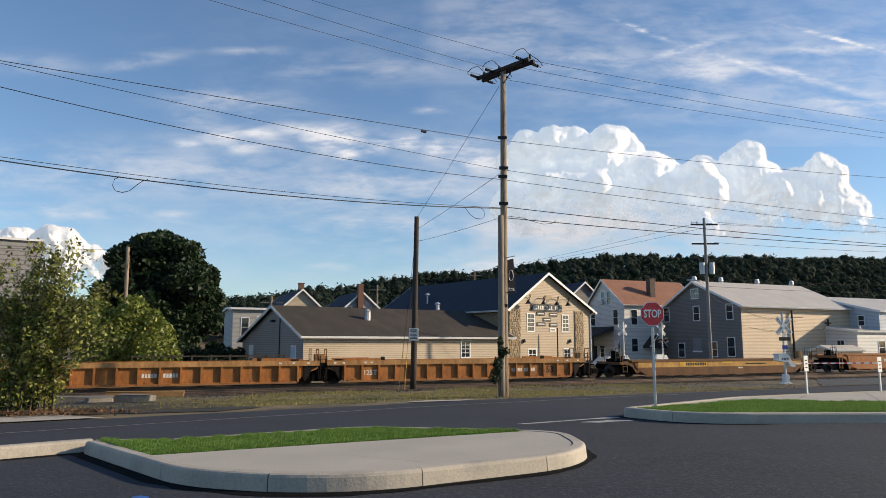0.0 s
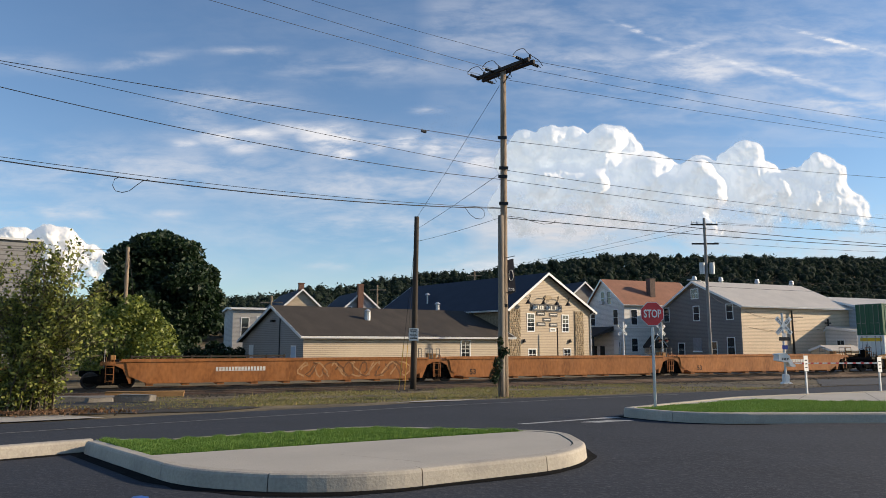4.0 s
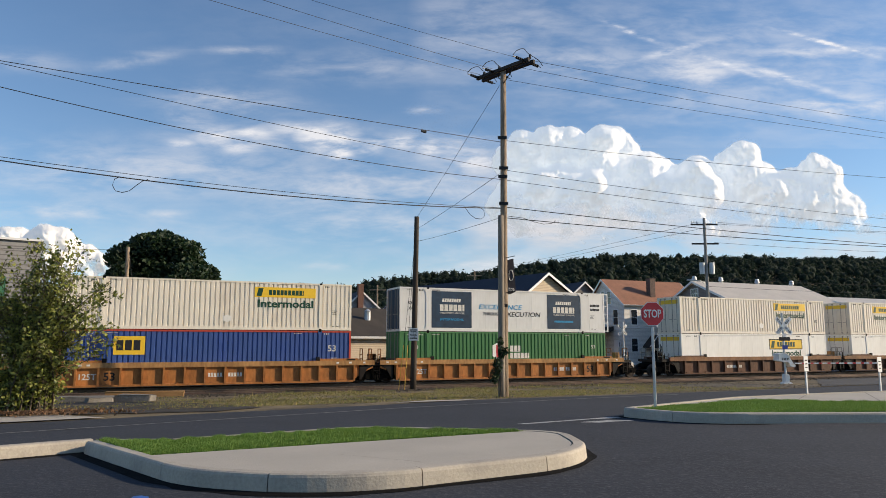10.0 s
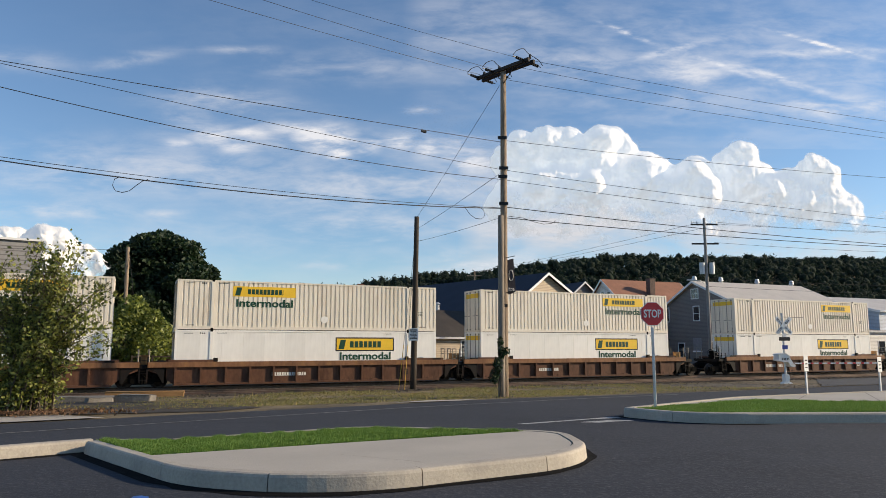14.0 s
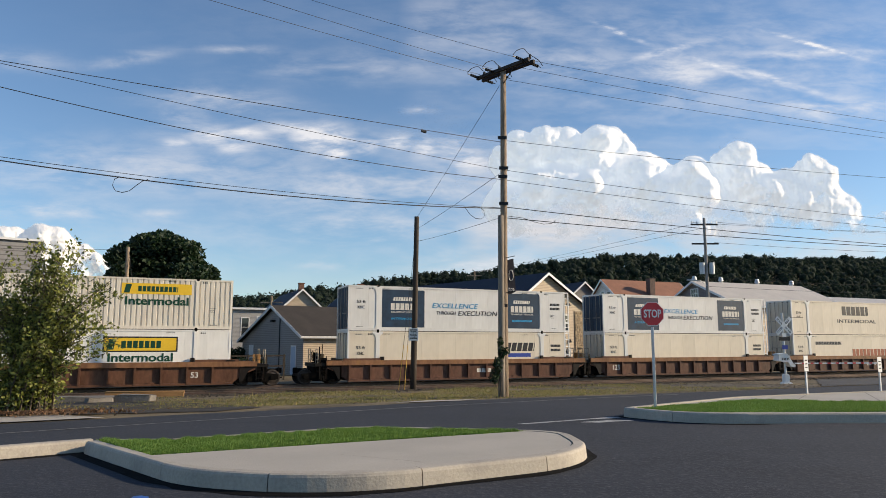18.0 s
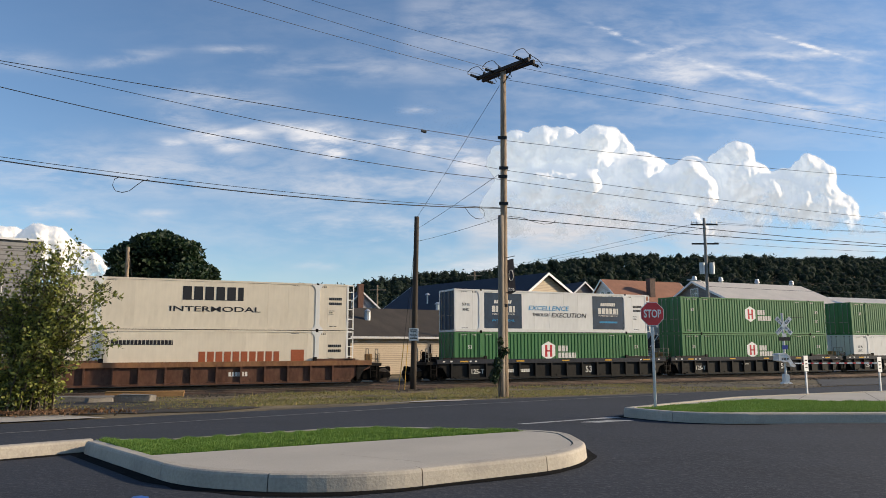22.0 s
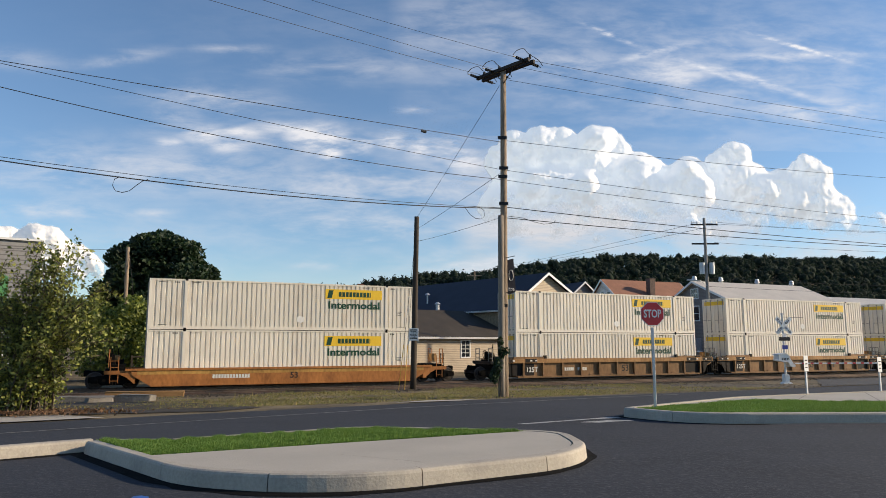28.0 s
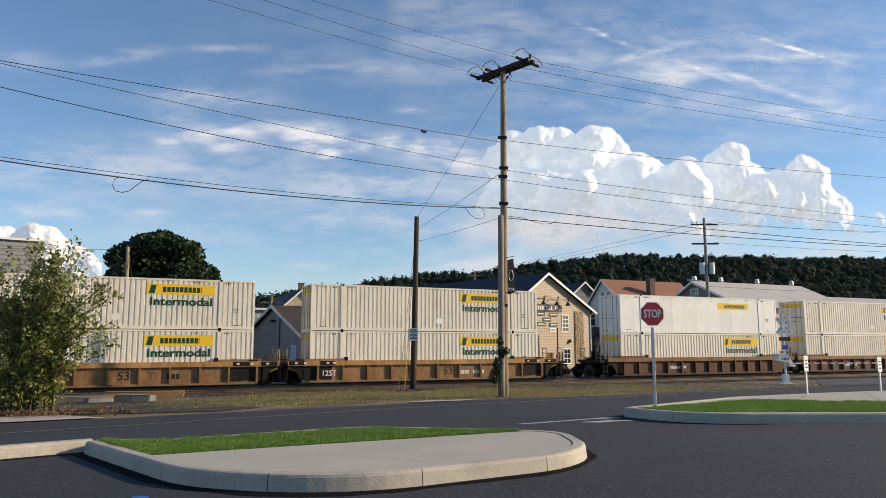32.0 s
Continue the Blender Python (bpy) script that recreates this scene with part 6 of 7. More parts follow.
def sky_grid(x0, x1, y0, y1, step, depth, d):
    """A sheet of the far sky, with its relief towards the viewer."""
    xs, ys = np.arange(x0, x1 + step, step), np.arange(y0, y1 + step, step)
    px, py = np.meshgrid(xs, ys)
    a, b = (px - 784) / LENS, (441 - py) / LENS
    c, s = math.cos(TILT), math.sin(TILT)
    v = np.stack([a, c - b * s, s + b * c], -1)
    v /= np.linalg.norm(v, axis=-1)[..., None]
    v = v * (d - depth(px, py))[..., None] + np.array(EYE)
    ny, nx = px.shape
    i = np.arange(nx * ny).reshape(ny, nx)
    f = np.stack([i[:-1, :-1], i[1:, :-1], i[1:, 1:], i[:-1, 1:]], -1).reshape(-1, 4)
    return px, py, v.reshape(-1, 3), f


def cloud_material(name, glow, noise_scale, lit=True):
    """Cloud: a glow stands in for scattered light, heaps are sunlit too; thin cover lets the sky through."""
    m, n, l = nodes_of(name)
    n.remove(n["Principled BSDF"])
    at = n.new("ShaderNodeAttribute"); at.attribute_name = "cover"
    em = n.new("ShaderNodeEmission")
    em.inputs[0].default_value, em.inputs[1].default_value = (0.8, 0.89, 1.0, 1), glow
    top = em.outputs[0]
    fac = at.outputs["Fac"]
    if lit:
        df, add, bp, tc, fine, cut = n.new("ShaderNodeBsdfDiffuse"), n.new("ShaderNodeAddShader"), n.new("ShaderNodeBump"), n.new("ShaderNodeTexCoord"), n.new("ShaderNodeTexNoise"), n.new("ShaderNodeMath")
        df.inputs[0].default_value = (0.58, 0.55, 0.51, 1)
        l.new(tc.outputs["UV"], fine.inputs["Vector"])
        fine.inputs["Scale"].default_value, fine.inputs["Detail"].default_value, fine.inputs["Roughness"].default_value, fine.inputs["Distortion"].default_value = 7.0, 9, 0.68, 0.5
        bp.inputs["Strength"].default_value, bp.inputs["Distance"].default_value = 0.3, 16.0
        l.new(fine.outputs["Fac"], bp.inputs["Height"]), l.new(bp.outputs[0], df.inputs["Normal"])
        # thin edges break up into wisps
        cut.operation = "MULTIPLY_ADD"; cut.use_clamp = True
        off = n.new("ShaderNodeMath"); off.operation = "MULTIPLY_ADD"
        l.new(fine.outputs["Fac"], off.inputs[0]); off.inputs[1].default_value, off.inputs[2].default_value = 1.5, -1.1
        l.new(fac, cut.inputs[0]); cut.inputs[1].default_value = 1.75
        l.new(off.outputs[0], cut.inputs[2])
        gate = n.new("ShaderNodeMath"); gate.operation = "MULTIPLY"; gate.use_clamp = True
        up = n.new("ShaderNodeMath"); up.operation = "MULTIPLY"; up.use_clamp = True
        l.new(fac, up.inputs[0]); up.inputs[1].default_value = 4.0
        l.new(cut.outputs[0], gate.inputs[0]), l.new(up.outputs[0], gate.inputs[1])
        fac = gate.outputs[0]
        l.new(df.outputs[0], add.inputs[0]), l.new(em.outputs[0], add.inputs[1])
        top = add.outputs[0]
    else:
        em.inputs[0].default_value = (0.93, 0.93, 0.97, 1)
        uv, mp, nz, nf = n.new("ShaderNodeTexCoord"), n.new("ShaderNodeMapping"), n.new("ShaderNodeTexNoise"), n.new("ShaderNodeTexNoise")
        l.new(uv.outputs["UV"], mp.inputs[0])
        mp.inputs["Rotation"].default_value = (0, 0, radians(-9))
        mp.inputs["Scale"].default_value = (0.5, 1.7, 1)
        for node, sc, det in ((nz, noise_scale, 9), (nf, noise_scale * 0.35, 5)):
            node.inputs["Scale"].default_value, node.inputs["Detail"].default_value, node.inputs["Roughness"].default_value = sc, det, 0.62
            node.inputs["Distortion"].default_value = 0.25
            l.new(mp.outputs[0], node.inputs["Vector"])
        mul, mr, out = n.new("ShaderNodeMath"), n.new("ShaderNodeMapRange"), n.new("ShaderNodeMath")
        mul.operation = "MULTIPLY_ADD"
        l.new(nf.outputs["Fac"], mul.inputs[0]); mul.inputs[1].default_value = 0.7
        l.new(nz.outputs["Fac"], mul.inputs[2])
        mr.inputs["From Min"].default_value, mr.inputs["From Max"].default_value = 0.62, 1.15
        mr.interpolation_type = "SMOOTHSTEP"
        l.new(mul.outputs[0], mr.inputs["Value"])
        out.operation = "MULTIPLY"; out.use_clamp = True
        l.new(mr.outputs[0], out.inputs[0]), l.new(fac, out.inputs[1])
        fac = out.outputs[0]
    tr, mix = n.new("ShaderNodeBsdfTransparent"), n.new("ShaderNodeMixShader")
    l.new(fac, mix.inputs[0]), l.new(tr.outputs[0], mix.inputs[1]), l.new(top, mix.inputs[2])
    l.new(mix.outputs[0], n["Material Output"].inputs[0])
    return m


def cloud_object(name, v, f, cover, px, py, material, label):
    keep = (cover.ravel()[f] > 0.004).any(1)
    f = f[keep]
    used = np.unique(f)
    remap = np.zeros(len(v), dtype=np.int64); remap[used] = np.arange(len(used))
    me = mesh_from_arrays(name, v[used], remap[f])
    at = me.attributes.new("cover", "FLOAT", "POINT")
    at.data.foreach_set("value", cover.ravel()[used].astype(np.float32))
    uv = me.uv_layers.new(name="UVMap")
    loops = remap[f].ravel()
    co = np.stack([px.ravel()[used][loops] / 100, py.ravel()[used][loops] / 100], 1).astype(np.float32)
    uv.data.foreach_set("uv", co.ravel())
    me.shade_smooth()
    ob = part(name, me, material)
    return tagged(ob, label, "cloud", kind="structure")


def heap_cloud(name, masses, bounds, seed, fade, label, glow=0.52, step=2.0, drop=0.0):
    """A heaped cloud as one relief: large rounded masses, on them ever smaller puffs."""
    rng = np.random.default_rng(seed)
    x0, x1, y0, y1 = bounds
    xs, ys = np.arange(x0, x1 + step, step), np.arange(y0, y1 + step, step)
    px, py = np.meshgrid(xs, ys)
    H = np.zeros_like(px)

    def puff(cx, cy, rx, ry, base):
        a0, a1 = np.searchsorted(xs, (cx - rx, cx + rx))
        b0, b1 = np.searchsorted(ys, (cy - ry, cy + ry))
        if a0 == a1 or b0 == b1:
            return
        d = 1 - ((px[b0:b1, a0:a1] - cx) / rx) ** 2 - ((py[b0:b1, a0:a1] - cy) / ry) ** 2
        z = np.where(d > 0, base + np.sqrt(np.clip(d, 0, 1)) * min(rx, ry), 0)
        H[b0:b1, a0:a1] = np.maximum(H[b0:b1, a0:a1], z)

    masses = [(a, b + drop, c, d) for a, b, c, d in masses]

    def soften(g, times):
        for _ in range(times):
            g[1:-1, 1:-1] = (g[1:-1, 1:-1] * 4 + g[:-2, 1:-1] + g[2:, 1:-1] + g[1:-1, :-2] + g[1:-1, 2:]) / 8

    for cx, cy, rx, ry in masses:
        puff(cx, cy, rx * 0.86, ry * 0.86, 0)
    spots = []
    for cx, cy, rx, ry in masses:
        for _ in range(int(22 * max(0.35, min(1.6, rx * ry / 3000)))):
            t, u = rng.uniform(0, 2 * math.pi), math.sqrt(rng.uniform(0.05, 1.0))
            spots.append((cx + rx * 0.84 * u * math.cos(t), cy + ry * 0.84 * u * math.sin(t), rng.uniform(0.26, 0.5) * math.sqrt(rx * ry)))
    for x, y, r in spots:
        i, j = int((y - y0) / step), int((x - x0) / step)
        if 0 <= i < H.shape[0] and 0 <= j < H.shape[1]:
            puff(x, y, r * rng.uniform(0.9, 1.25), r, max(0.0, H[i, j] - 0.45 * r))
    soften(H, 14)
    # billows: rounded knobs with sharp creases between them, at ever smaller sizes
    flat = np.stack([px.ravel(), py.ravel()], 1)
    knob = np.array([noise.turbulence((u / 36, w / 32, seed), 6, True, noise_basis="PERLIN_ORIGINAL", amplitude_scale=0.55, frequency_scale=2.0) for u, w in flat]).reshape(px.shape)
    knob = (knob - knob.min()) / (knob.max() - knob.min())
    ragged = np.array([noise.fractal((u * 0.02, w * 0.02, seed), 0.8, 2.1, 4) for u, w in flat]).reshape(px.shape)
    H = H + 42 * knob * np.clip(H / 14, 0, 1)
    soften(H, 2)
    cover = np.clip((H - 5 + 14 * (knob - 0.3)) / 9, 0, 1) * (H > 0.3)
    soften(cover, 2)
    f0, f1 = fade
    t = np.clip((py + 45 * ragged - f0) / (f1 - f0), 0, 1)
    cover *= 1 - t * t * (3 - 2 * t)
    k = SKYDIST / LENS
    px, py, v, f = sky_grid(x0, x1, y0, y1, step, lambda a, b: H * k * 0.62, SKYDIST)
    return cloud_object(name, v, f, cover, px, py, cloud_material(name + "_stuff", glow, 1.0), label)


def thin_cloud(name, patches, bounds, label, glow, d, scale=1.6, step=10.0):
    """A thin veil: soft patches (centre, half sizes, slope, strength) broken up by fine streaks."""
    x0, x1, y0, y1 = bounds
    px, py, v, f = sky_grid(x0, x1, y0, y1, step, lambda a, b: a * 0, d)
    cover = np.zeros_like(px)
    for cx, cy, rx, ry, slope, amp in patches:
        u, w = px - cx, py - cy - slope * (px - cx)
        cover = np.maximum(cover, amp * np.exp(-(u / rx) ** 2 - (w / ry) ** 2))
    edge = np.clip(np.minimum(px - x0, x1 - px) / 40, 0, 1)
    return cloud_object(name, v, f, cover * edge, px, py, cloud_material(name + "_stuff", glow, scale, lit=False), label)


CLOUDS = []
CLOUDS.append((heap_cloud("cumulus_cloud", [(985, 272, 95, 45), (1085, 272, 62, 46), (930, 268, 45, 40), (1080, 330, 110, 62), (1180, 352, 105, 42), (1265, 384, 62, 24), (1310, 300, 44, 50), (1345, 345, 62, 62), (1395, 375, 52, 48), (1462, 300, 34, 44), (1474, 352, 54, 50), (1540, 392, 64, 30), (1415, 335, 62, 42), (1235, 283, 24, 12), (1190, 285, 36, 15), (1410, 296, 22, 14), (1000, 350, 110, 55), (1240, 350, 70, 60)], (860, 1640, 200, 460), 11, (330, 440), "towering white heaped cumulus cloud lit by the sun", drop=13.0), 1.15))
CLOUDS.append((heap_cloud("cumulus_cloud", [(25, 450, 70, 48), (100, 455, 62, 52), (160, 460, 40, 38)], (-120, 240, 380, 520), 12, (470, 520), "white heaped cumulus cloud low over the trees", glow=0.32, drop=13.0), 1.15))
# the faint last patch is added only to brighten the clear sky above
LEFT_VEIL = [(410, 180, 120, 24, 0.05, 0.75), (350, 212, 60, 16, 0, 0.6), (50, 112, 90, 16, 0.05, 0.5), (250, 110, 80, 10, -0.2, 0.6), (440, 90, 60, 6, 0, 0.6), (640, 120, 180, 30, 0, 0.45), (260, 305, 380, 48, 0, 0.7), (690, 340, 260, 60, 0, 0.9), (680, 405, 200, 34, 0, 0.9), (100, 378, 160, 22, 0, 0.8), (300, 382, 60, 10, 0, 0.8), (640, 468, 120, 10, 0, 0.8), (500, 250, 200, 30, 0, 0.7), (400, 420, 500, 60, 0, 0.3), (350, 490, 620, 60, 0, 0.15), (900, 480, 200, 50, 0, 0.9), (395, 178, 85, 16, -0.04, 1.0), (335, 210, 34, 12, 0, 1.0), (700, 60, 420, 70, 0, 0.1)]
SMALL_VEIL = [(395, 242, 40, 14, 0.1, 1.5), (430, 262, 26, 9, 0, 1.2), (330, 256, 28, 8, 0, 0.9), (455, 236, 32, 8, 0, 1.4), (560, 232, 60, 10, 0.1, 1.6), (595, 248, 46, 22, 0.1, 2.2), (612, 272, 22, 12, 0, 2.0), (672, 258, 26, 14, -0.2, 1.4), (722, 252, 34, 12, 0, 1.5), (775, 262, 26, 18, 0, 1.5), (760, 196, 24, 5, 0, 0.9), (820, 262, 40, 24, 0, 1.2), (850, 285, 40, 22, 0, 1.2)]
# the last, broad patch is an added glow that brightens the top sky
RIGHT_VEIL = [(1250, 125, 95, 34, 0.1, 1.0), (1370, 125, 170, 13, 0.28, 0.75), (1470, 90, 160, 12, -0.02, 0.8), (1520, 185, 130, 26, 0, 1.0), (1040, 110, 160, 26, 0, 0.6), (1260, 72, 120, 9, -0.12, 0.7), (1350, 120, 500, 130, 0, 0.42), (900, 60, 300, 90, 0, 0.34)]
LOW_VEIL = [(1050, 395, 270, 70, 0, 1.5), (1300, 425, 420, 45, 0, 1.4), (960, 320, 130, 70, 0, 1.3), (1500, 425, 220, 55, 0, 1.3), (1230, 340, 120, 60, 0, 1.2), (860, 300, 60, 40, 0, 1.0), (1200, 460, 420, 26, 0, 1.2), (1200, 430, 520, 70, 0, 1.0)]
CLOUDS.append((thin_cloud("cloud_veil", LEFT_VEIL, (-200, 1000, -30, 520), "thin white veil of broken cloud", 0.85, 3900.0), 1.6))
CLOUDS.append((thin_cloud("small_cloud", SMALL_VEIL, (280, 920, 170, 330), "small ragged white clouds in a row", 0.9, 3860.0, 3.2, 4.0), 1.5))
CLOUDS.append((thin_cloud("cirrus_cloud", RIGHT_VEIL, (740, 1800, -40, 260), "thin white streaks of cirrus cloud and an added sky glow", 0.9, 3950.0, 2.2), 3.1))
CLOUDS.append((thin_cloud("cloud_haze", LOW_VEIL, (820, 1800, 240, 520), "pale haze under the heaped clouds", 0.75, 4000.0, 0.9), 1.15))



TRAILS = [(1142, 56, 44, 4, 0.36, 1.3), (1492, 72, 75, 2.6, 0.26, 2.0), (1300, 108, 70, 5, 0.35, 1.0), (1420, 135, 90, 5, 0.3, 1.1), (1500, 84, 110, 4, -0.03, 0.9), (1225, 84, 60, 6, -0.25, 0.9)]
CLOUDS.append((thin_cloud("vapour_trail", TRAILS, (1050, 1700, 20, 220), "fading white vapour trails", 0.95, 3930.0, 5.0, 4.0), 3.1))

# ================= street furniture and small things =================
M_TREADED = surface("sawn_timber", (0.3, 0.165, 0.065), 0.85, var=0.25, s1=3, s2=14, bump=0.3, stretch=(0.5, 4, 4))
M_BLUE = surface("blue_sign", (0.04, 0.07, 0.32), 0.4, var=0.05, bump=0)
M_SILVER = surface("aluminium_paint", (0.6, 0.6, 0.58), 0.5, 0.3, var=0.1, s1=3, s2=10)
M_REDLENS = surface("red_lens", (0.35, 0.02, 0.02), 0.25, var=0.1, bump=0)
M_GUARD = surface("yellow_guard", (0.6, 0.36, 0.06), 0.6, var=0.15)
M_CLOTH = surface("dark_banner_cloth", (0.03, 0.028, 0.035), 0.9, var=0.3)
M_SIGNDARK = surface("dark_sign_board", (0.035, 0.035, 0.04), 0.6, var=0.2)
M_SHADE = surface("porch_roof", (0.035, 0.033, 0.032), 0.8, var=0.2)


def disc(r, y0, y1, sides=16, cx=0.0, cz=0.0):
    return prism(bmesh.new(), [(cx + r * math.cos(2 * math.pi * k / sides), cz + r * math.sin(2 * math.pi * k / sides)) for k in range(sides)], y0, y1)


def crossbuck(parent, z, turn=0.0, y=-0.09):
    for a in (45, -45):
        m = pose(0, y - (0.012 if a > 0 else 0), z, 0, a, 0)
        b = part("crossbuck_board", boxed(-0.61, 0.61, -0.006, 0.004, -0.115, 0.115), M_WHITE, parent, m=m)
        for word, x in ((("RAIL", -0.32), ("ROAD", 0.32)) if a > 0 else (("CROSS", -0.34), ("ING", 0.3))):
            lettering(word, 0.17, M_BLACK, b, pose(x, -0.009, 0), width=0.42 if word != "ING" else 0.28)


def lamp_pair(parent, z, facing=-1):
    part("lamp_arm", rod((-0.42, 0, z), (0.42, 0, z), 0.03), M_BLACK, parent)
    for x in (-0.4, 0.4):
        head = part("signal_disc", disc(0.25, -0.1 * -facing - 0.01, -0.1 * -facing + 0.01, 18, x, z), M_BLACK, parent)
        lens = part("red_lens", disc(0.105, 0.14 * facing - 0.02, 0.14 * facing + 0.02, 14, x, z), M_REDLENS, head)
        bm = bmesh.new()
        for k in range(8):
            a0, a1 = math.pi * k / 8, math.pi * (k + 1) / 8
            p = [(x + 0.125 * math.cos(t), z + 0.125 * math.sin(t)) for t in (a0, a1)]
            q0, q1 = sorted((0.1 * facing, 0.38 * facing))
            v = [bm.verts.new((p[0][0], q0, p[0][1])), bm.verts.new((p[1][0], q0, p[1][1])), bm.verts.new((p[1][0], q1, p[1][1])), bm.verts.new((p[0][0], q1, p[0][1]))]
            bm.faces.new(v)
        part("hood", bm, M_BLACK, head)


# the near crossing signal with its lowered arm
sig = thing("crossing_signal", pose(18.55, 38.75, -0.62, 0, 0, 8), "white railway crossing signal with its arm lowered", "crossing signal")
part("mast", rod((0, 0, 0), (0, 0, 3.75), 0.06, 12), M_SILVER, sig)
part("foundation", prism(bmesh.new(), [(-0.26, -0.1), (0.26, -0.1), (0.26, 0.1), (0.13, 0.16), (0.13, 0.5), (0.08, 0.58), (-0.08, 0.58), (-0.13, 0.5), (-0.13, 0.16), (-0.26, 0.1)], -0.15, 0.15), M_WHITE, sig)
crossbuck(sig, 3.17)
part("track_plate", boxed(-0.32, 0.32, -0.1, -0.085, 2.36, 2.56), M_BLACK, sig)
part("track_plate", boxed(-0.12, 0.12, -0.1, -0.085, 2.57, 2.76), M_WHITE, sig)
part("blue_plate", boxed(-0.16, 0.16, -0.1, -0.085, 1.9, 2.12), M_BLUE, sig)
part("finial", rod((0, 0, 3.75), (0, 0, 3.86), 0.075, 10), M_SILVER, sig)
part("wire_bracket", rod((0, 0, 3.65), (1.3, 0.1, 3.63), 0.012, 5), M_BLACK, sig)
part("gate_machine", prism(bmesh.new(), [(-0.52, 1.3), (-0.48, 1.58), (-0.1, 1.63), (0.12, 1.5), (0.3, 1.2), (0.46, 1.05), (0.44, 0.95), (0.2, 0.98), (0.05, 1.2), (-0.3, 1.24)], -0.24, 0.24), M_WHITE, sig)
part("machine_cover", prism(bmesh.new(), [(-0.56, 1.58), (-0.5, 1.66), (-0.08, 1.7), (0.16, 1.54), (0.12, 1.5), (-0.1, 1.632)], -0.26, 0.26), M_SILVER, sig)
bm = bmesh.new()
for k in range(5):
    box(bm, -0.3 + k * 0.09, -0.26 + k * 0.09, -0.246, -0.2405, 1.33, 1.45)
part("machine_mark", bm, M_STENCIL_DARK, sig)
arm = part("gate_arm", boxed(0.35, 5.2, -0.36, -0.31, 1.12, 1.185), M_WHITE, sig)
for k in range(9):
    part("red_stripe", boxed(0.75 + k * 0.5, 0.93 + k * 0.5, -0.365, -0.305, 1.118, 1.187), M_RED, arm)
# two more beyond the track, seen from behind
for s, q, facing in ((39.6, 50.5, 1), (43.45, 50.0, 1)):
    g = thing("crossing_signal", tm(s, q, -1.1), "white railway crossing signal beyond the track", "crossing signal")
    part("mast", rod((0, 0, 0), (0, 0, 4.6), 0.06, 10), M_WHITE, g)
    crossbuck(g, 3.9, y=0.09)
    if s > 40:
        lamp_pair(g, 3.0, -1)
        part("cabinet", boxed(-0.9, -0.1, -0.2, 0.2, 1.25, 1.75, bevel=0.02), M_WHITE, g)
        part("gate_machine", prism(bmesh.new(), [(-0.1, 1.2), (0, 1.7), (0.25, 1.7), (0.6, 1.1), (0.55, 0.9)], -0.2, 0.2), M_WHITE, g)
    else:
        part("gate_machine", prism(bmesh.new(), [(-0.1, 1.2), (0, 1.7), (0.25, 1.7), (0.6, 1.1), (0.55, 0.9)], -0.2, 0.2), M_WHITE, g)

# small white notices on posts in the footway
for x, y, w, top in ((11.28, 22.25, 0.14, 1.2), (14.3, 23.45, 0.15, 1.135)):
    n_ = thing("notice_post", pose(x, y, ground_at(x, y) + 0.2, 0, 0, 28), "white notice on a slim grey steel post", "sign", "notices on the footway")
    h = top - ground_at(x, y) - 0.2
    part("post", boxed(-0.035, 0.035, -0.02, 0.02, -0.1, h - 0.2, bevel=0.005), M_GALV, n_)
    b = part("notice", boxed(-w / 2 - 0.03, w / 2 + 0.03, -0.03, -0.022, h - 0.48, h), M_WHITE, n_)
    for k in range(3):
        part("text_bar", boxed(-0.055, 0.055, -0.034, -0.0305, h - 0.16 - k * 0.11, h - 0.13 - k * 0.11), M_STENCIL_DARK, b)

# the notice and guy guards on the slim pole
b = part("notice", boxed(-0.27, 0.27, -0.24, -0.225, 2.72, 3.4, bevel=0.004), M_WHITE, slim, m=pose(0.02, 0, 0))
for k in range(7):
    part("text_bar", boxed(-0.2 + 0.03 * (k % 3), 0.2 - 0.04 * (k % 2), -0.246, -0.2405, 3.28 - k * 0.075, 3.31 - k * 0.075 + (0.025 if k in (0, 6) else 0)), M_STENCIL_DARK, b)
for dx, top, lab in ((-0.62, 2.6, ""), (-0.3, 2.0, "")):
    gx = -1.66 + dx
    wire("guy_wire", (-1.6, 39.75, 7.2), (gx - 0.15, 39.3, ground_at(gx, 39.3) + 0.02), 0.0, 0.01, "steel guy wire anchoring the slim pole")
    gd = part("guy_guard", rod((gx - 0.15, 39.3, ground_at(gx, 39.3)), Vector((gx - 0.15, 39.3, ground_at(gx, 39.3))).lerp(Vector((-1.6, 39.75, 7.2)), 0.3), 0.02, 8), M_GUARD)
    tagged(gd, "yellow plastic guard on a guy wire", "guy guard")

# fittings on the main pole
AT = pose(0.26, 0, 13.15, 0, 0, ARM_TURN)
for x in (-1.3, -0.45, 1.2):
    for way in (-1, 1):
        bm = bmesh.new()
        for k in range(4):
            y = way * (0.3 + 0.11 * k)
            tube(bm, ((x, y - 0.02, 0.0), (x, y + 0.02, 0.0)), 0.062, 8)
        tube(bm, ((x, way * 0.2, 0), (x, way * 0.85, 0)), 0.018, 5)
        part("insulator", bm, M_BLACK, main_pole, m=AT)
    part("jumper_wire", tube(bmesh.new(), [(x + 0.12 * math.sin(k * 0.6), -0.85 + 1.7 * k / 12, 0.05 + 0.42 * math.sin(math.pi * k / 12) ** 0.6) for k in range(13)], 0.014, 5), M_WIRE, main_pole, m=AT)
    part("pin_insulator", rod((x + 0.15, 0, 0.07), (x + 0.15, 0, 0.26), 0.05, 8), M_BLACK, main_pole, m=AT)
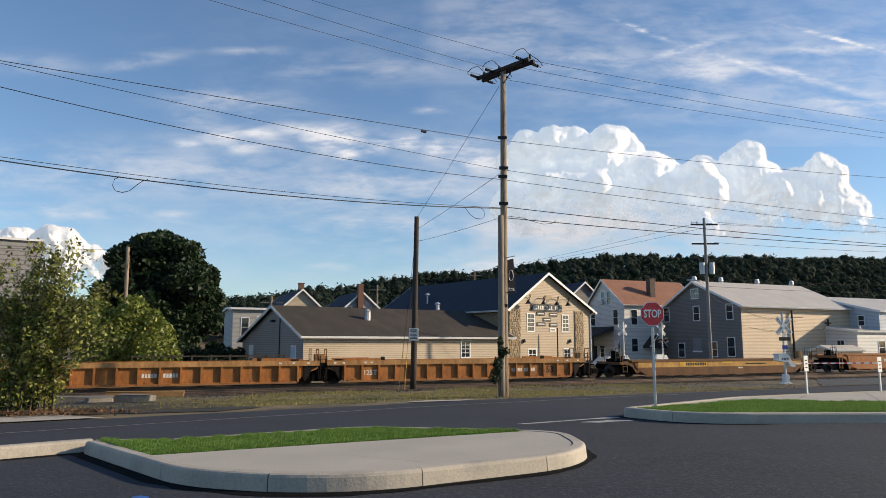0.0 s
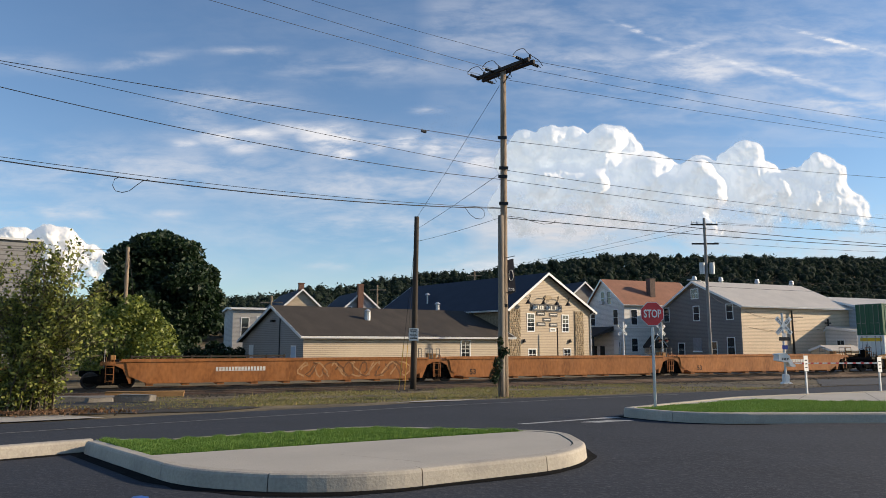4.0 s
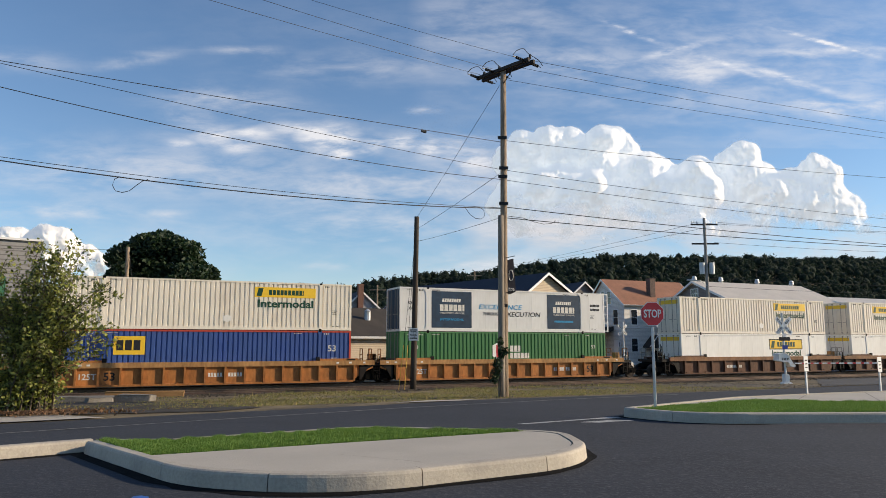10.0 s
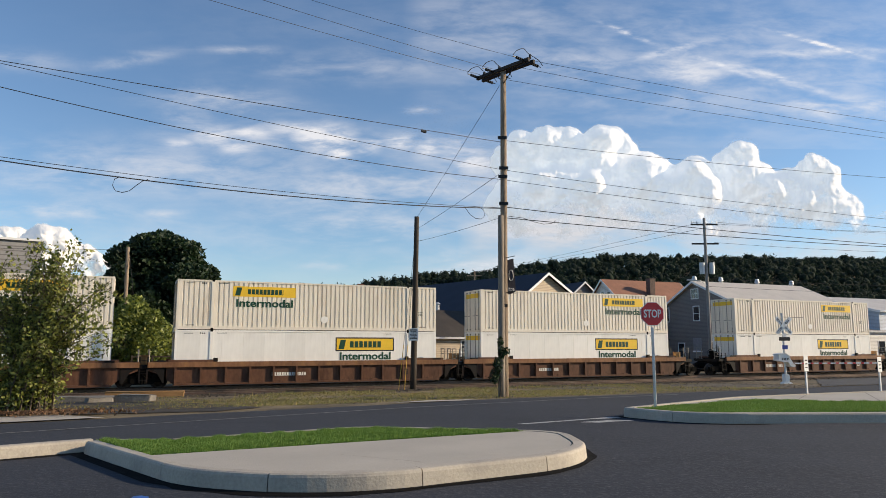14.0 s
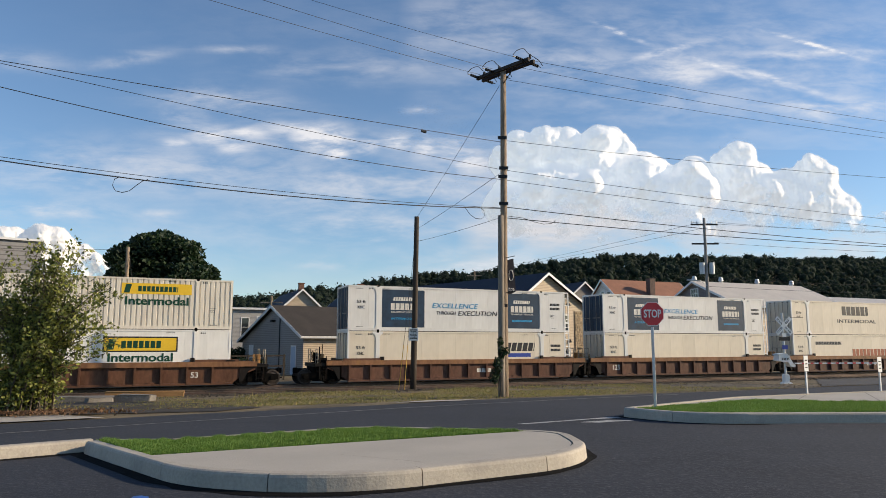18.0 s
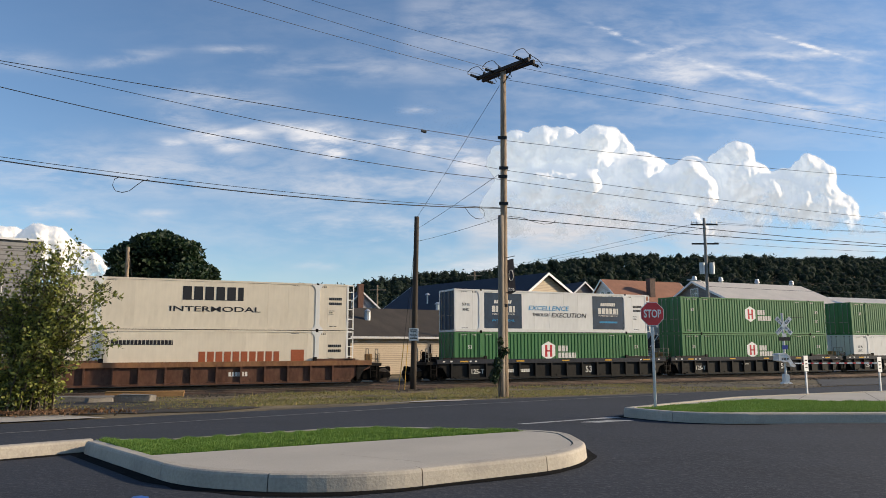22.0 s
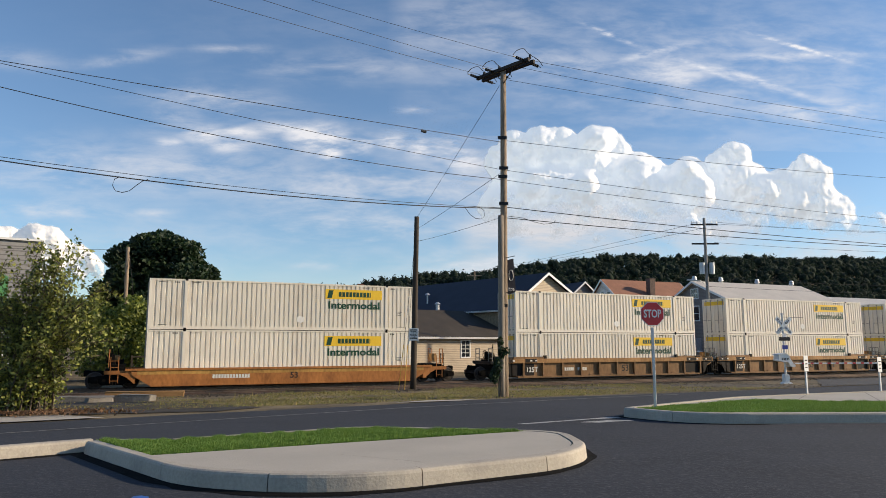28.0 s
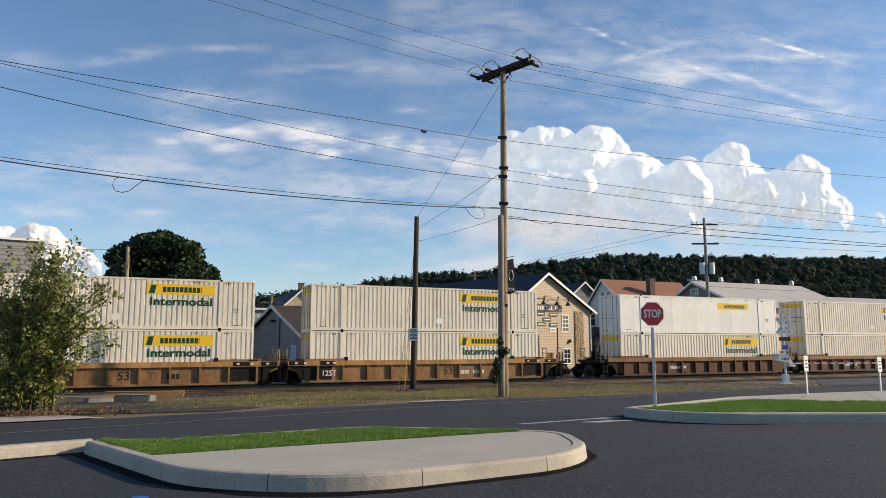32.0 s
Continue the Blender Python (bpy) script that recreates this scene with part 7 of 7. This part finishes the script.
for sgn in (-1, 1):
    part("arm_brace", rod((0.26 + 0.5 * sgn * math.cos(radians(ARM_TURN)), 0.5 * sgn * math.sin(radians(ARM_TURN)) - 0.12, 13.08), (0.2, -0.14, 12.55), 0.02, 5), M_BLACK, main_pole)
banner = part("banner", prism(bmesh.new(), [(0.0, 0), (0.02, 1.35), (0.3, 1.42), (0.38, 0.12), (0.2, 0.02)], -0.006, 0.006), M_CLOTH, main_pole, "dark cloth banner", m=pose(0.22, -0.06, 3.95, 0, 0, 12))
part("banner_mark", tube(bmesh.new(), [(0.19 + 0.09 * math.cos(2 * math.pi * k / 14), -0.012, 0.75 + 0.22 * math.sin(2 * math.pi * k / 14)) for k in range(15)], 0.012, 4), M_GALV, banner)
for k in range(2):
    part("banner_stripe", tube(bmesh.new(), [(0.06 + 0.03 * i, -0.012, 0.16 + 0.07 * k + 0.025 * math.sin(i * 1.3)) for i in range(10)], 0.01, 4), M_WHITE, banner)
part("banner_rod", rod((0.0, -0.06, 5.35), (0.55, -0.2, 5.45), 0.015, 5), M_BLACK, main_pole)
part("banner_rod", rod((0.0, -0.06, 4.0), (0.55, -0.2, 4.05), 0.015, 5), M_BLACK, main_pole)
for z, dx in ((8.55, 0.14), (8.2, 0.1), (7.1, 0.12), (3.05, 0.05), (9.8, 0.1)):
    part("bracket", boxed(-0.16, 0.2, -0.17, -0.1, z + 0.4, z + 0.52), M_BLACK, main_pole, m=pose(dx, 0, 0))
rng_ivy = np.random.default_rng(31)
ivy = thing("ivy", pose(POLE[0] - 0.12, POLE[1] - 0.42, pg), "dark green ivy climbing the foot of a pole", "climbing plant")
part("leaves", leaf_cloud("leaves", crown_points(rng_ivy, 700, [(-0.05, 0, 1.25, 0.2, 0.24, 0.3), (-0.2, 0, 0.8, 0.2, 0.2, 0.3), (0.1, -0.05, 1.7, 0.16, 0.2, 0.25), (0.05, -0.05, 2.1, 0.12, 0.2, 0.2), (0.3, -0.1, 1.75, 0.12, 0.12, 0.16)]), 0.06, rng_ivy), LEAF_DARK, ivy)
part("stem", tube(bmesh.new(), [(0.05 * math.sin(k), -0.05, 0.45 * k - 0.1) for k in range(6)], 0.02, 5), M_BARK, ivy)
# loops of spare cable
for outline in (((213, 313), (203, 317), (199, 328), (204, 338), (216, 341), (229, 338), (242, 328), (252, 321), (262, 318)), ((822, 366), (832, 380), (842, 387), (852, 388), (858, 382), (856, 372), (848, 367), (838, 365))):
    bm = tube(bmesh.new(), [beside(*p, (0.833, 0.553)) for p in outline], 0.011, 5)
    tagged(part("cable_loop", bm, M_WIRE), "loop of spare black cable on a wire", "cable")
tagged(part("cable_loop", tube(bmesh.new(), [beside(*p, (0.935, 0.355)) for p in ((900, 383), (925, 386), (945, 393), (962, 397), (975, 396), (984, 391))], 0.011, 5), M_WIRE), "slack black cable hanging from a wire", "cable")
c = beside(750, 233, (0.833, 0.553))
tagged(part("splice_case", rod(c - Vector((0.08, 0.05, 0)), c + Vector((0.08, 0.05, 0)), 0.05, 8), M_WIRE), "small black splice case on a wire", "splice case")

# ---- the mill building's front ----
def on_mill(x, z):
    return pose(x, -0.004, z)


board = part("sign_board", boxed(3.3, 8.1, -0.09, -0.02, 5.05, 5.85, bevel=0.01), M_SIGNDARK, mill, "dark sign board")
bm = bmesh.new()
for k in range(13):
    if k not in (5, 9):
        box(bm, 3.55 + k * 0.34, 3.55 + k * 0.34 + 0.24, -0.105, -0.085, 5.28, 5.64)
box(bm, 3.55, 7.85, -0.095, -0.085, 5.24, 5.28)
part("sign_mark", bm, M_STENCIL, board)
for x, z, w, m_ in ((4.1, 4.6, 1.3, M_SIGNDARK), (6.1, 4.55, 1.3, M_SIGNDARK), (5.1, 4.0, 1.25, M_SIGNDARK), (4.15, 3.5, 1.3, M_SIGNDARK), (6.1, 3.45, 1.25, M_SIGNDARK), (6.1, 2.9, 1.0, M_WHITE)):
    p = part("plaque", boxed(x, x + w, -0.06, -0.01, z, z + 0.38), m_, mill)
    part("plaque_mark", boxed(x + 0.15, x + w - 0.15, -0.066, -0.055, z + 0.13, z + 0.25), M_STENCIL if m_ is not M_WHITE else M_STENCIL_DARK, p)
part("oval_sign", prism(bmesh.new(), [(5.9 + 0.65 * math.cos(2 * math.pi * k / 18), 6.55 + 0.27 * math.sin(2 * math.pi * k / 18)) for k in range(18)], -0.06, -0.01), M_STONE, mill)
for x in (2.2, 4.5, 6.6, 8.4):
    L_ = part("gooseneck", tube(bmesh.new(), [(x + 0.85, 0, 6.15), (x + 0.8, -0.25, 6.6), (x + 0.45, -0.55, 6.75), (x + 0.1, -0.7, 6.45), (x + 0.02, -0.72, 6.1)], 0.04, 6), M_BLACK, mill)
    part("lamp_shade", tube(bmesh.new(), ((x, -0.72, 6.1), (x, -0.72, 5.75)), 0.1, 10, 0.32), M_BLACK, L_)
for x in (2.1, 9.3):
    part("wall_lamp", tube(bmesh.new(), ((x, -0.12, 2.1), (x, -0.15, 1.75)), 0.06, 8, 0.2), M_BLACK, mill)
part("downpipe", tube(bmesh.new(), [(13.2, -0.5, 5.2), (12.9, -0.08, 4.8), (12.9, -0.08, -1.1)], 0.08, 6), M_TRIM, mill)
post = part("flag_pole", rod((6.05, -1.2, -1.1), (6.05, -1.2, 3.3), 0.07, 8), M_DARKPOLE)
post.parent = mill
# stone facing on both corners, stone by stone
stone_rng = random.Random(12)
stone_mesh = []
for k in range(9):
    n_side = stone_rng.choice((5, 6, 7))
    ring_ = []
    for j in range(n_side):
        a = 2 * math.pi * (j + stone_rng.uniform(-0.28, 0.28)) / n_side
        ring_.append((0.56 * math.cos(a) * stone_rng.uniform(0.85, 1.1), 0.56 * math.sin(a) * stone_rng.uniform(0.85, 1.1)))
    bm = prism(bmesh.new(), ring_, -0.5, 0.5)
    for v in bm.verts:
        if v.co.y < 0:
            v.co.x *= 0.8
            v.co.z *= 0.8
    stone_mesh.append(mesh_of(bm, "stone"))
M_MORTAR = surface("stone_mortar", (0.3, 0.25, 0.18), 0.95, var=0.2)
for x0, x1 in ((-0.02, 1.65), (10.2, 11.7)):
    facing = part("stone_facing", boxed(x0, x1, -0.07, -0.004, -1.3, 5.25), M_MORTAR, mill)
    z = -0.6
    while z < 5.1:
        h = stone_rng.uniform(0.2, 0.3)
        x = x0 + 0.01
        while x < x1 - 0.1:
            w = min(stone_rng.uniform(0.18, 0.42), x1 - x)
            part("stone", stone_mesh[stone_rng.randrange(9)], M_STONE, facing, m=Matrix.Translation((x + w / 2, -0.085, z + h / 2 + stone_rng.uniform(-0.04, 0.04))) @ Matrix.Rotation(stone_rng.uniform(-0.3, 0.3), 4, "Y") @ Matrix.Diagonal((w * 0.98, stone_rng.uniform(0.05, 0.11), h * 1.0, 1)))
            x += w
        z += h
part("stone_side", boxed(-0.05, -0.004, 0.3, 14.0, -1.3, 5.2), M_STONE, mill, "shaded field stone wall")
# roof vents
for x, y, z, lab in ((-0.6, 77.5, 5.2, 0), (-1.9, 86.0, 6.8, 1), (-7.2, 67.5, 3.95, 2)):
    v_ = thing("roof_vent", pose(x, y, z), "pale metal roof vent with a cap", "roof vent")
    part("pipe", rod((0, 0, -1.2), (0, 0, 0.7), (0.2, 0.1, 0.3)[lab], 10), M_GALV, v_)
    part("cap", rod((0, 0, 0.7), (0, 0, 0.95), 0.36, 12, 0.08), M_GALV, v_)
for s in (71.0, 77.5, 84.0, 66.5):
    v_ = thing("roof_vent", tm(s, 70.0, 9.3), "pale turbine vent on a metal roof", "roof vent", "vents on the long roof")
    part("pipe", rod((0, 0, -0.4), (0, 0, 0.5), 0.22, 10), M_GALV, v_)
    part("turbine", rod((0, 0, 0.5), (0, 0, 1.0), 0.36, 12, 0.2), M_GALV, v_)

# ---- porch of the white house, shed, fence, parked car ----
part("porch_roof", prism(bmesh.new(), [(-3.4, 2.45), (-3.4, 2.65), (-0.0, 3.95), (0.0, 3.4)], 2.3, 8.6, "y"), M_SHADE, white)
for y in (2.5, 4.6, 6.6):
    part("porch_post", boxed(-3.25, -3.08, y, y + 0.16, -1.1, 2.5), M_SHADE, white)
part("door", boxed(-0.05, -0.004, 4.4, 5.4, -1.0, 1.3), M_SHADE, white)
part("door", boxed(-0.05, -0.004, 6.2, 7.2, -1.0, 1.3), M_SHADE, white)
part("notice_board", boxed(-0.35, -0.25, 0.9, 1.9, 0.2, 2.1), M_TRIM, white)
hood = part("hood", prism(bmesh.new(), [(2.9, 1.3), (4.3, 2.75), (5.7, 1.3), (5.7, 1.05), (2.9, 1.05)], -1.5, -0.004, "y"), M_SHADE, white)
for a, b in (((2.8, 1.2), (4.3, 2.8)), ((4.3, 2.8), (5.8, 1.2))):
    part("hood_board", rod((a[0], -1.53, a[1]), (b[0], -1.53, b[1]), 0.06, 4), M_TRIM, hood)
shed = gabled("garden_shed", tm(72.8, 56.0), "small tan garden shed with a pale roof", 5.3, 2.6, 0.85, 1.3, SIDE_CREAM, ROOF_METAL, over=0.15, category="shed")
gable_dark = thing("service_pole", tm(73.97, 61.8, -1.1), "dark wooden service pole before the long building", "utility pole")
part("pole", rod((0, 0, 0), (-0.1, 0, 6.75), 0.14, 10, 0.11), M_DARKPOLE, gable_dark)
part("bracket", rod((-0.1, 0, 5.4), (0.9, 0.1, 5.35), 0.02, 5), M_BLACK, gable_dark)
mast = thing("service_pole", tm(80.1, 61.75, -1.1), "dark service mast before the long building", "utility pole")
part("pole", rod((0, 0, 0), (0, 0, 5.8), 0.1, 10), M_DARKPOLE, mast)
part("meter_box", boxed(-0.3, 0.2, -0.22, -0.1, 4.2, 4.9, bevel=0.02), M_GALV, mast)
part("crossarm", boxed(-0.5, 0.5, -0.05, 0.05, 5.2, 5.35), M_DARKPOLE, mast)
fence = thing("fence", tm(0.3, 53.5, -1.1), "dark wooden fence beyond the track", "fence")
for k in range(9):
    part("post", boxed(k * 1.3 - 0.06, k * 1.3 + 0.06, -0.06, 0.06, 0, 1.9), M_DARKPOLE, fence)
for z in (1.0, 1.75):
    part("rail", boxed(-0.1, 10.5, -0.04, 0.04, z, z + 0.1), M_DARKPOLE, fence)
car = thing("parked_car", tm(41.0, 56.5, -1.1), "silver car parked beyond the track", "car")
part("body", prism(bmesh.new(), [(0.0, 0.35), (0.05, 0.8), (0.9, 0.95), (1.5, 1.42), (3.1, 1.45), (3.9, 1.0), (4.4, 0.9), (4.45, 0.35)], 0, 1.75), M_SILVER, car)
part("side_window", prism(bmesh.new(), [(1.2, 0.98), (1.62, 1.36), (3.0, 1.38), (3.5, 1.0)], -0.01, 0.01), M_GLASS, car)
for x in (0.85, 3.6):
    w_ = part("wheel", prism(bmesh.new(), [(x + 0.32 * math.cos(2 * math.pi * k / 16), 0.32 + 0.32 * math.sin(2 * math.pi * k / 16)) for k in range(16)], -0.02, 0.2), M_BLACK, car)
    part("rim", disc(0.19, -0.03, -0.021, 12, x, 0.32), M_GALV, w_)

# ---- far poles ----
for x, y, top, g in ((6.3, 140, 16.0, -1.0), (-12.1, 130, 12.4, -1.0), (-23.8, 98, 8.2, -1.0)):
    p_ = thing("utility_pole", pose(x, y, g), "distant utility pole with a pale crossarm", "utility pole")
    part("pole", rod((0, 0, 0), (0, 0, top - g), 0.15, 8), M_WOODPOLE, p_)
    part("crossarm", boxed(-1.5, 1.5, -0.06, 0.06, top - g - 1.0, top - g - 0.82), M_WOODPOLE, p_)
p_ = thing("utility_pole", pose(-24.9, 55.5, -1.1), "pale bare wooden pole before the trees", "utility pole")
part("pole", rod((0, 0, 0), (-0.1, 0, 10.3), 0.17, 10, 0.14), M_WOODPOLE, p_)
wire("guy_wire", (-24.9, 55.5, 9.0), (-23.8, 55.0, 3.0), 0.0, 0.015, "thin steel guy wire on a pale pole")
# the street lamp and fittings on the far pole
part("lamp_arm", tube(bmesh.new(), [(0, -0.1, 8.2), (-0.7, -0.2, 8.75), (-1.5, -0.3, 8.8)], 0.04, 6), M_GALV, far_pole)
part("lamp_head", boxed(-2.05, -1.45, -0.42, -0.18, 8.72, 8.85, bevel=0.03), M_GALV, far_pole)
for x in (-1.2, -0.7, 0.7, 1.2):
    part("insulator", rod((x, 0, 14.35), (x, 0, 14.6), 0.05, 6), M_GALV, far_pole)
for z, dy in ((14.5, 1.3), (14.5, -1.3), (12.5, 0.9), (9.0, 0.2), (8.2, 0.2)):
    wire("overhead_wire", (25.6 + dy, 68.2, z - 1.1), (75.0, 78.0 + dy, z - 0.6), 0.6, 0.014)
for x, z in ((-1.2, 13.2), (-0.7, 12.7)):
    wire("overhead_wire", (25.6 + x, 68.2, z), (6.3 + x, 140.0, 15.6), 0.3, 0.016)
    wire("overhead_wire", (6.3 + x, 140.0, 15.6), (-45.0, 150.0, 7.0), 0.8, 0.014)
wire("overhead_wire", W(66.5, 62, 6.0), (25.6, 68.2, 6.4), 0.5, 0.02)
wire("overhead_wire", W(66.5, 62, 5.4), W(73.9, 61.75, 4.9), 0.5, 0.015)
wire("overhead_wire", W(66.5, 62, 3.6), W(80.1, 61.7, 3.6), 0.5, 0.015)
wire("overhead_wire", (-24.9, 55.5, 9.0), (-60, 50, 9.5), 0.3, 0.012)

# ---- rubble by the siding ----
M_OLDCONC = surface("old_concrete", (0.17, 0.155, 0.135), 0.95, var=0.35, s1=2, s2=14, bump=0.6)


def rubble(x, y, lx, ly, h, turn, mat, label, category, seed):
    rr = random.Random(seed)
    bm = boxed(-lx / 2, lx / 2, -ly / 2, ly / 2, -0.05, h, bevel=0.03)
    for v in bm.verts:
        v.co += Vector((rr.uniform(-0.04, 0.04), rr.uniform(-0.04, 0.04), rr.uniform(-0.03, 0.03)))
    tagged(part("rubble" if category != "timber" else "timber", bm, mat, m=pose(x, y, ground_at(x, y), 0, 0, turn)), label, category)


rubble(-13.75, 33.2, 3.4, 0.3, 0.32, 14, M_TREADED, "long sawn timber lying by the siding", "timber", 1)
rubble(-12.1, 28.3, 1.3, 0.8, 0.26, 5, M_OLDCONC, "broken concrete block on the gravel", "rubble", 3)
rubble(-14.2, 28.9, 2.4, 0.7, 0.22, 12, M_OLDCONC, "broken concrete slab on the gravel", "rubble", 4)
rubble(-13.2, 27.6, 0.9, 0.6, 0.2, 40, M_OLDCONC, "broken concrete lump on the gravel", "rubble", 5)
drape("gravel", [(-10.2, 20.0), (-6.5, 20.6), (-5.6, 22.4), (-9.0, 26.0), (-15.0, 29.5), (-20, 26)], 0.02, M_GRAVEL, "grey gravel patch beside the road", "gravel")
drape("pavement", [(-1.6, 23.9), (0.6, 24.75), (1.2, 25.6), (-0.6, 25.2)], 0.03, M_SLAB, "worn concrete patch at the road's edge", "pavement")
leaf_rng = np.random.default_rng(40)
n_l = 900
lx_, ly_ = leaf_rng.normal(-10.9, 1.1, n_l), leaf_rng.normal(19.6, 0.5, n_l)
pts_ = np.stack([lx_, ly_, np.array([ground_at(a, b) + 0.09 + 0.06 * leaf_rng.random() for a, b in zip(lx_, ly_)])], 1)
tagged(part("fallen_leaves", leaf_cloud("fallen_leaves", pts_, 0.05, leaf_rng), leafy("dead_leaves", (0.06, 0.035, 0.02), (0.2, 0.11, 0.055), 0.8)), "brown fallen leaves under a shrub", "leaves", kind="stuff")

hedge = [(k * 0.7, 0, 0.9 + 0.2 * math.sin(k * 2.1), 0.6, 0.5, 0.65) for k in range(7)]
tree("hedge", tm(5.2, 56.5, -1.1), "low dark green hedge beyond the track", hedge, 3500, 0.12, LEAF_DARK, 1.2, 0.05, 14, limbs=7, category="shrub")

under = [(k * 1.2, 0.4 * math.sin(k * 1.7), 1.3 + 0.5 * math.sin(k * 2.3), 1.1, 0.9, 1.3) for k in range(9)]
tree("undergrowth", pose(-30.5, 73.0, -1.1), "dark undergrowth beneath a large tree", under, 7000, 0.17, LEAF_DARK, 1.2, 0.06, 15, limbs=9, category="shrub")


def ballast_stones():
    rng = np.random.default_rng(50)
    n = 34000
    s = rng.uniform(-14, 62, n)
    q = np.where(rng.random(n) < 0.75, rng.uniform(36.0, 43.2, n), rng.normal(35.5, 1.2, n))
    z = np.where(q > 37.4, RAIL - 0.14, np.interp(q, [a for a, b in PROFILE], [b for a, b in PROFILE]) + 0.01)
    c = np.stack([s * CT - q * ST, s * ST + q * CT, z], 1)
    k = rng.uniform(0.025, 0.075, n)[:, None]
    a = np.array([(1, 0, 0), (-0.5, 0.87, 0), (-0.5, -0.87, 0), (0, 0, 0.9)])
    turn = rng.uniform(0, 6.28, n)
    v = np.empty((n, 4, 3))
    for i, (x, y, h) in enumerate(a):
        v[:, i] = c + k * np.stack([x * np.cos(turn) - y * np.sin(turn), x * np.sin(turn) + y * np.cos(turn), np.full(n, h)], 1) * rng.uniform(0.6, 1.3, (n, 1))
    o = np.arange(n)[:, None] * 4
    f = np.concatenate([o + np.array([0, 1, 3]), o + np.array([1, 2, 3]), o + np.array([2, 0, 3])])
    m = 9000
    s2, q2 = rng.uniform(-13, 33, m), rng.uniform(22.8, 36.5, m)
    x2, y2 = s2 * CT - q2 * ST, s2 * ST + q2 * CT
    edge = np.interp(x2, [p[0] for p in ROAD_FAR], [p[1] for p in ROAD_FAR])
    lump = np.array([noise.noise((a * 0.5, b * 0.5, 4.0)) for a, b in zip(x2, y2)])
    ok = (y2 > edge + 0.1) & (lump + np.clip((s2 - 15) * 0.03, 0, 0.5) + (y2 - edge < 0.6) * 0.5 > rng.uniform(-0.1, 0.6, m))
    c2 = np.stack([x2, y2, np.interp(q2, [a for a, b in PROFILE], [b for a, b in PROFILE]) + 0.015], 1)[ok]
    k2 = rng.uniform(0.015, 0.06, len(c2))[:, None]
    t2 = rng.uniform(0, 6.28, len(c2))
    v2 = np.empty((len(c2), 4, 3))
    for i, (x, y, h) in enumerate(a):
        v2[:, i] = c2 + k2 * np.stack([x * np.cos(t2) - y * np.sin(t2), x * np.sin(t2) + y * np.cos(t2), np.full(len(c2), h * 0.8)], 1) * rng.uniform(0.5, 1.4, (len(c2), 1))
    o2 = np.arange(len(c2))[:, None] * 4
    f2 = np.concatenate([o2 + np.array([0, 1, 3]), o2 + np.array([1, 2, 3]), o2 + np.array([2, 0, 3])])
    tagged(part("dirt_clods", mesh_from_arrays("dirt_clods", v2.reshape(-1, 3), f2), leafy("loose_dirt", (0.03, 0.025, 0.018), (0.2, 0.16, 0.11), 0.95)), "dark dirt clods and small stones on the verge", "stones", kind="stuff")
    tagged(part("ballast_stones", mesh_from_arrays("ballast_stones", v.reshape(-1, 3), f), leafy("loose_stone", (0.01, 0.009, 0.008), (0.17, 0.14, 0.11), 0.9)), "loose grey-brown ballast stones by the track", "stones", kind="stuff")


ballast_stones()
# ================= movement =================
def motions():
    seconds = [float(t) for t in range(33)]
    for ob, u, q, z in MOVING:
        walk(ob, [(t, tm(u - travelled(t), q, z)) for t in seconds])
    for kind, dx in (("front", -0.89), ("rear", 0.89)):
        lead = WHEELS[kind][0]
        rows = []
        for f in range(0, 961):
            t = f / 30
            rows.append((t, Matrix.Translation((dx, 0, 0.46)) @ Matrix.Rotation(-travelled(t) / 0.46, 4, "Y")))
        walk(lead, rows)
        for other in WHEELS[kind][1:]:
            other.rotation_mode = "QUATERNION"
            other.animation_data_create()
            other.animation_data.action = lead.animation_data.action
            other.animation_data.action_slot = lead.animation_data.action_slot
    for ob, turn in CLOUDS:
        walk(ob, [(0.0, pose(0, 0, 0)), (16.0, pose(0, 0, 0, 0, 0, turn / 2)), (32.0, pose(0, 0, 0, 0, 0, turn))])


motions()
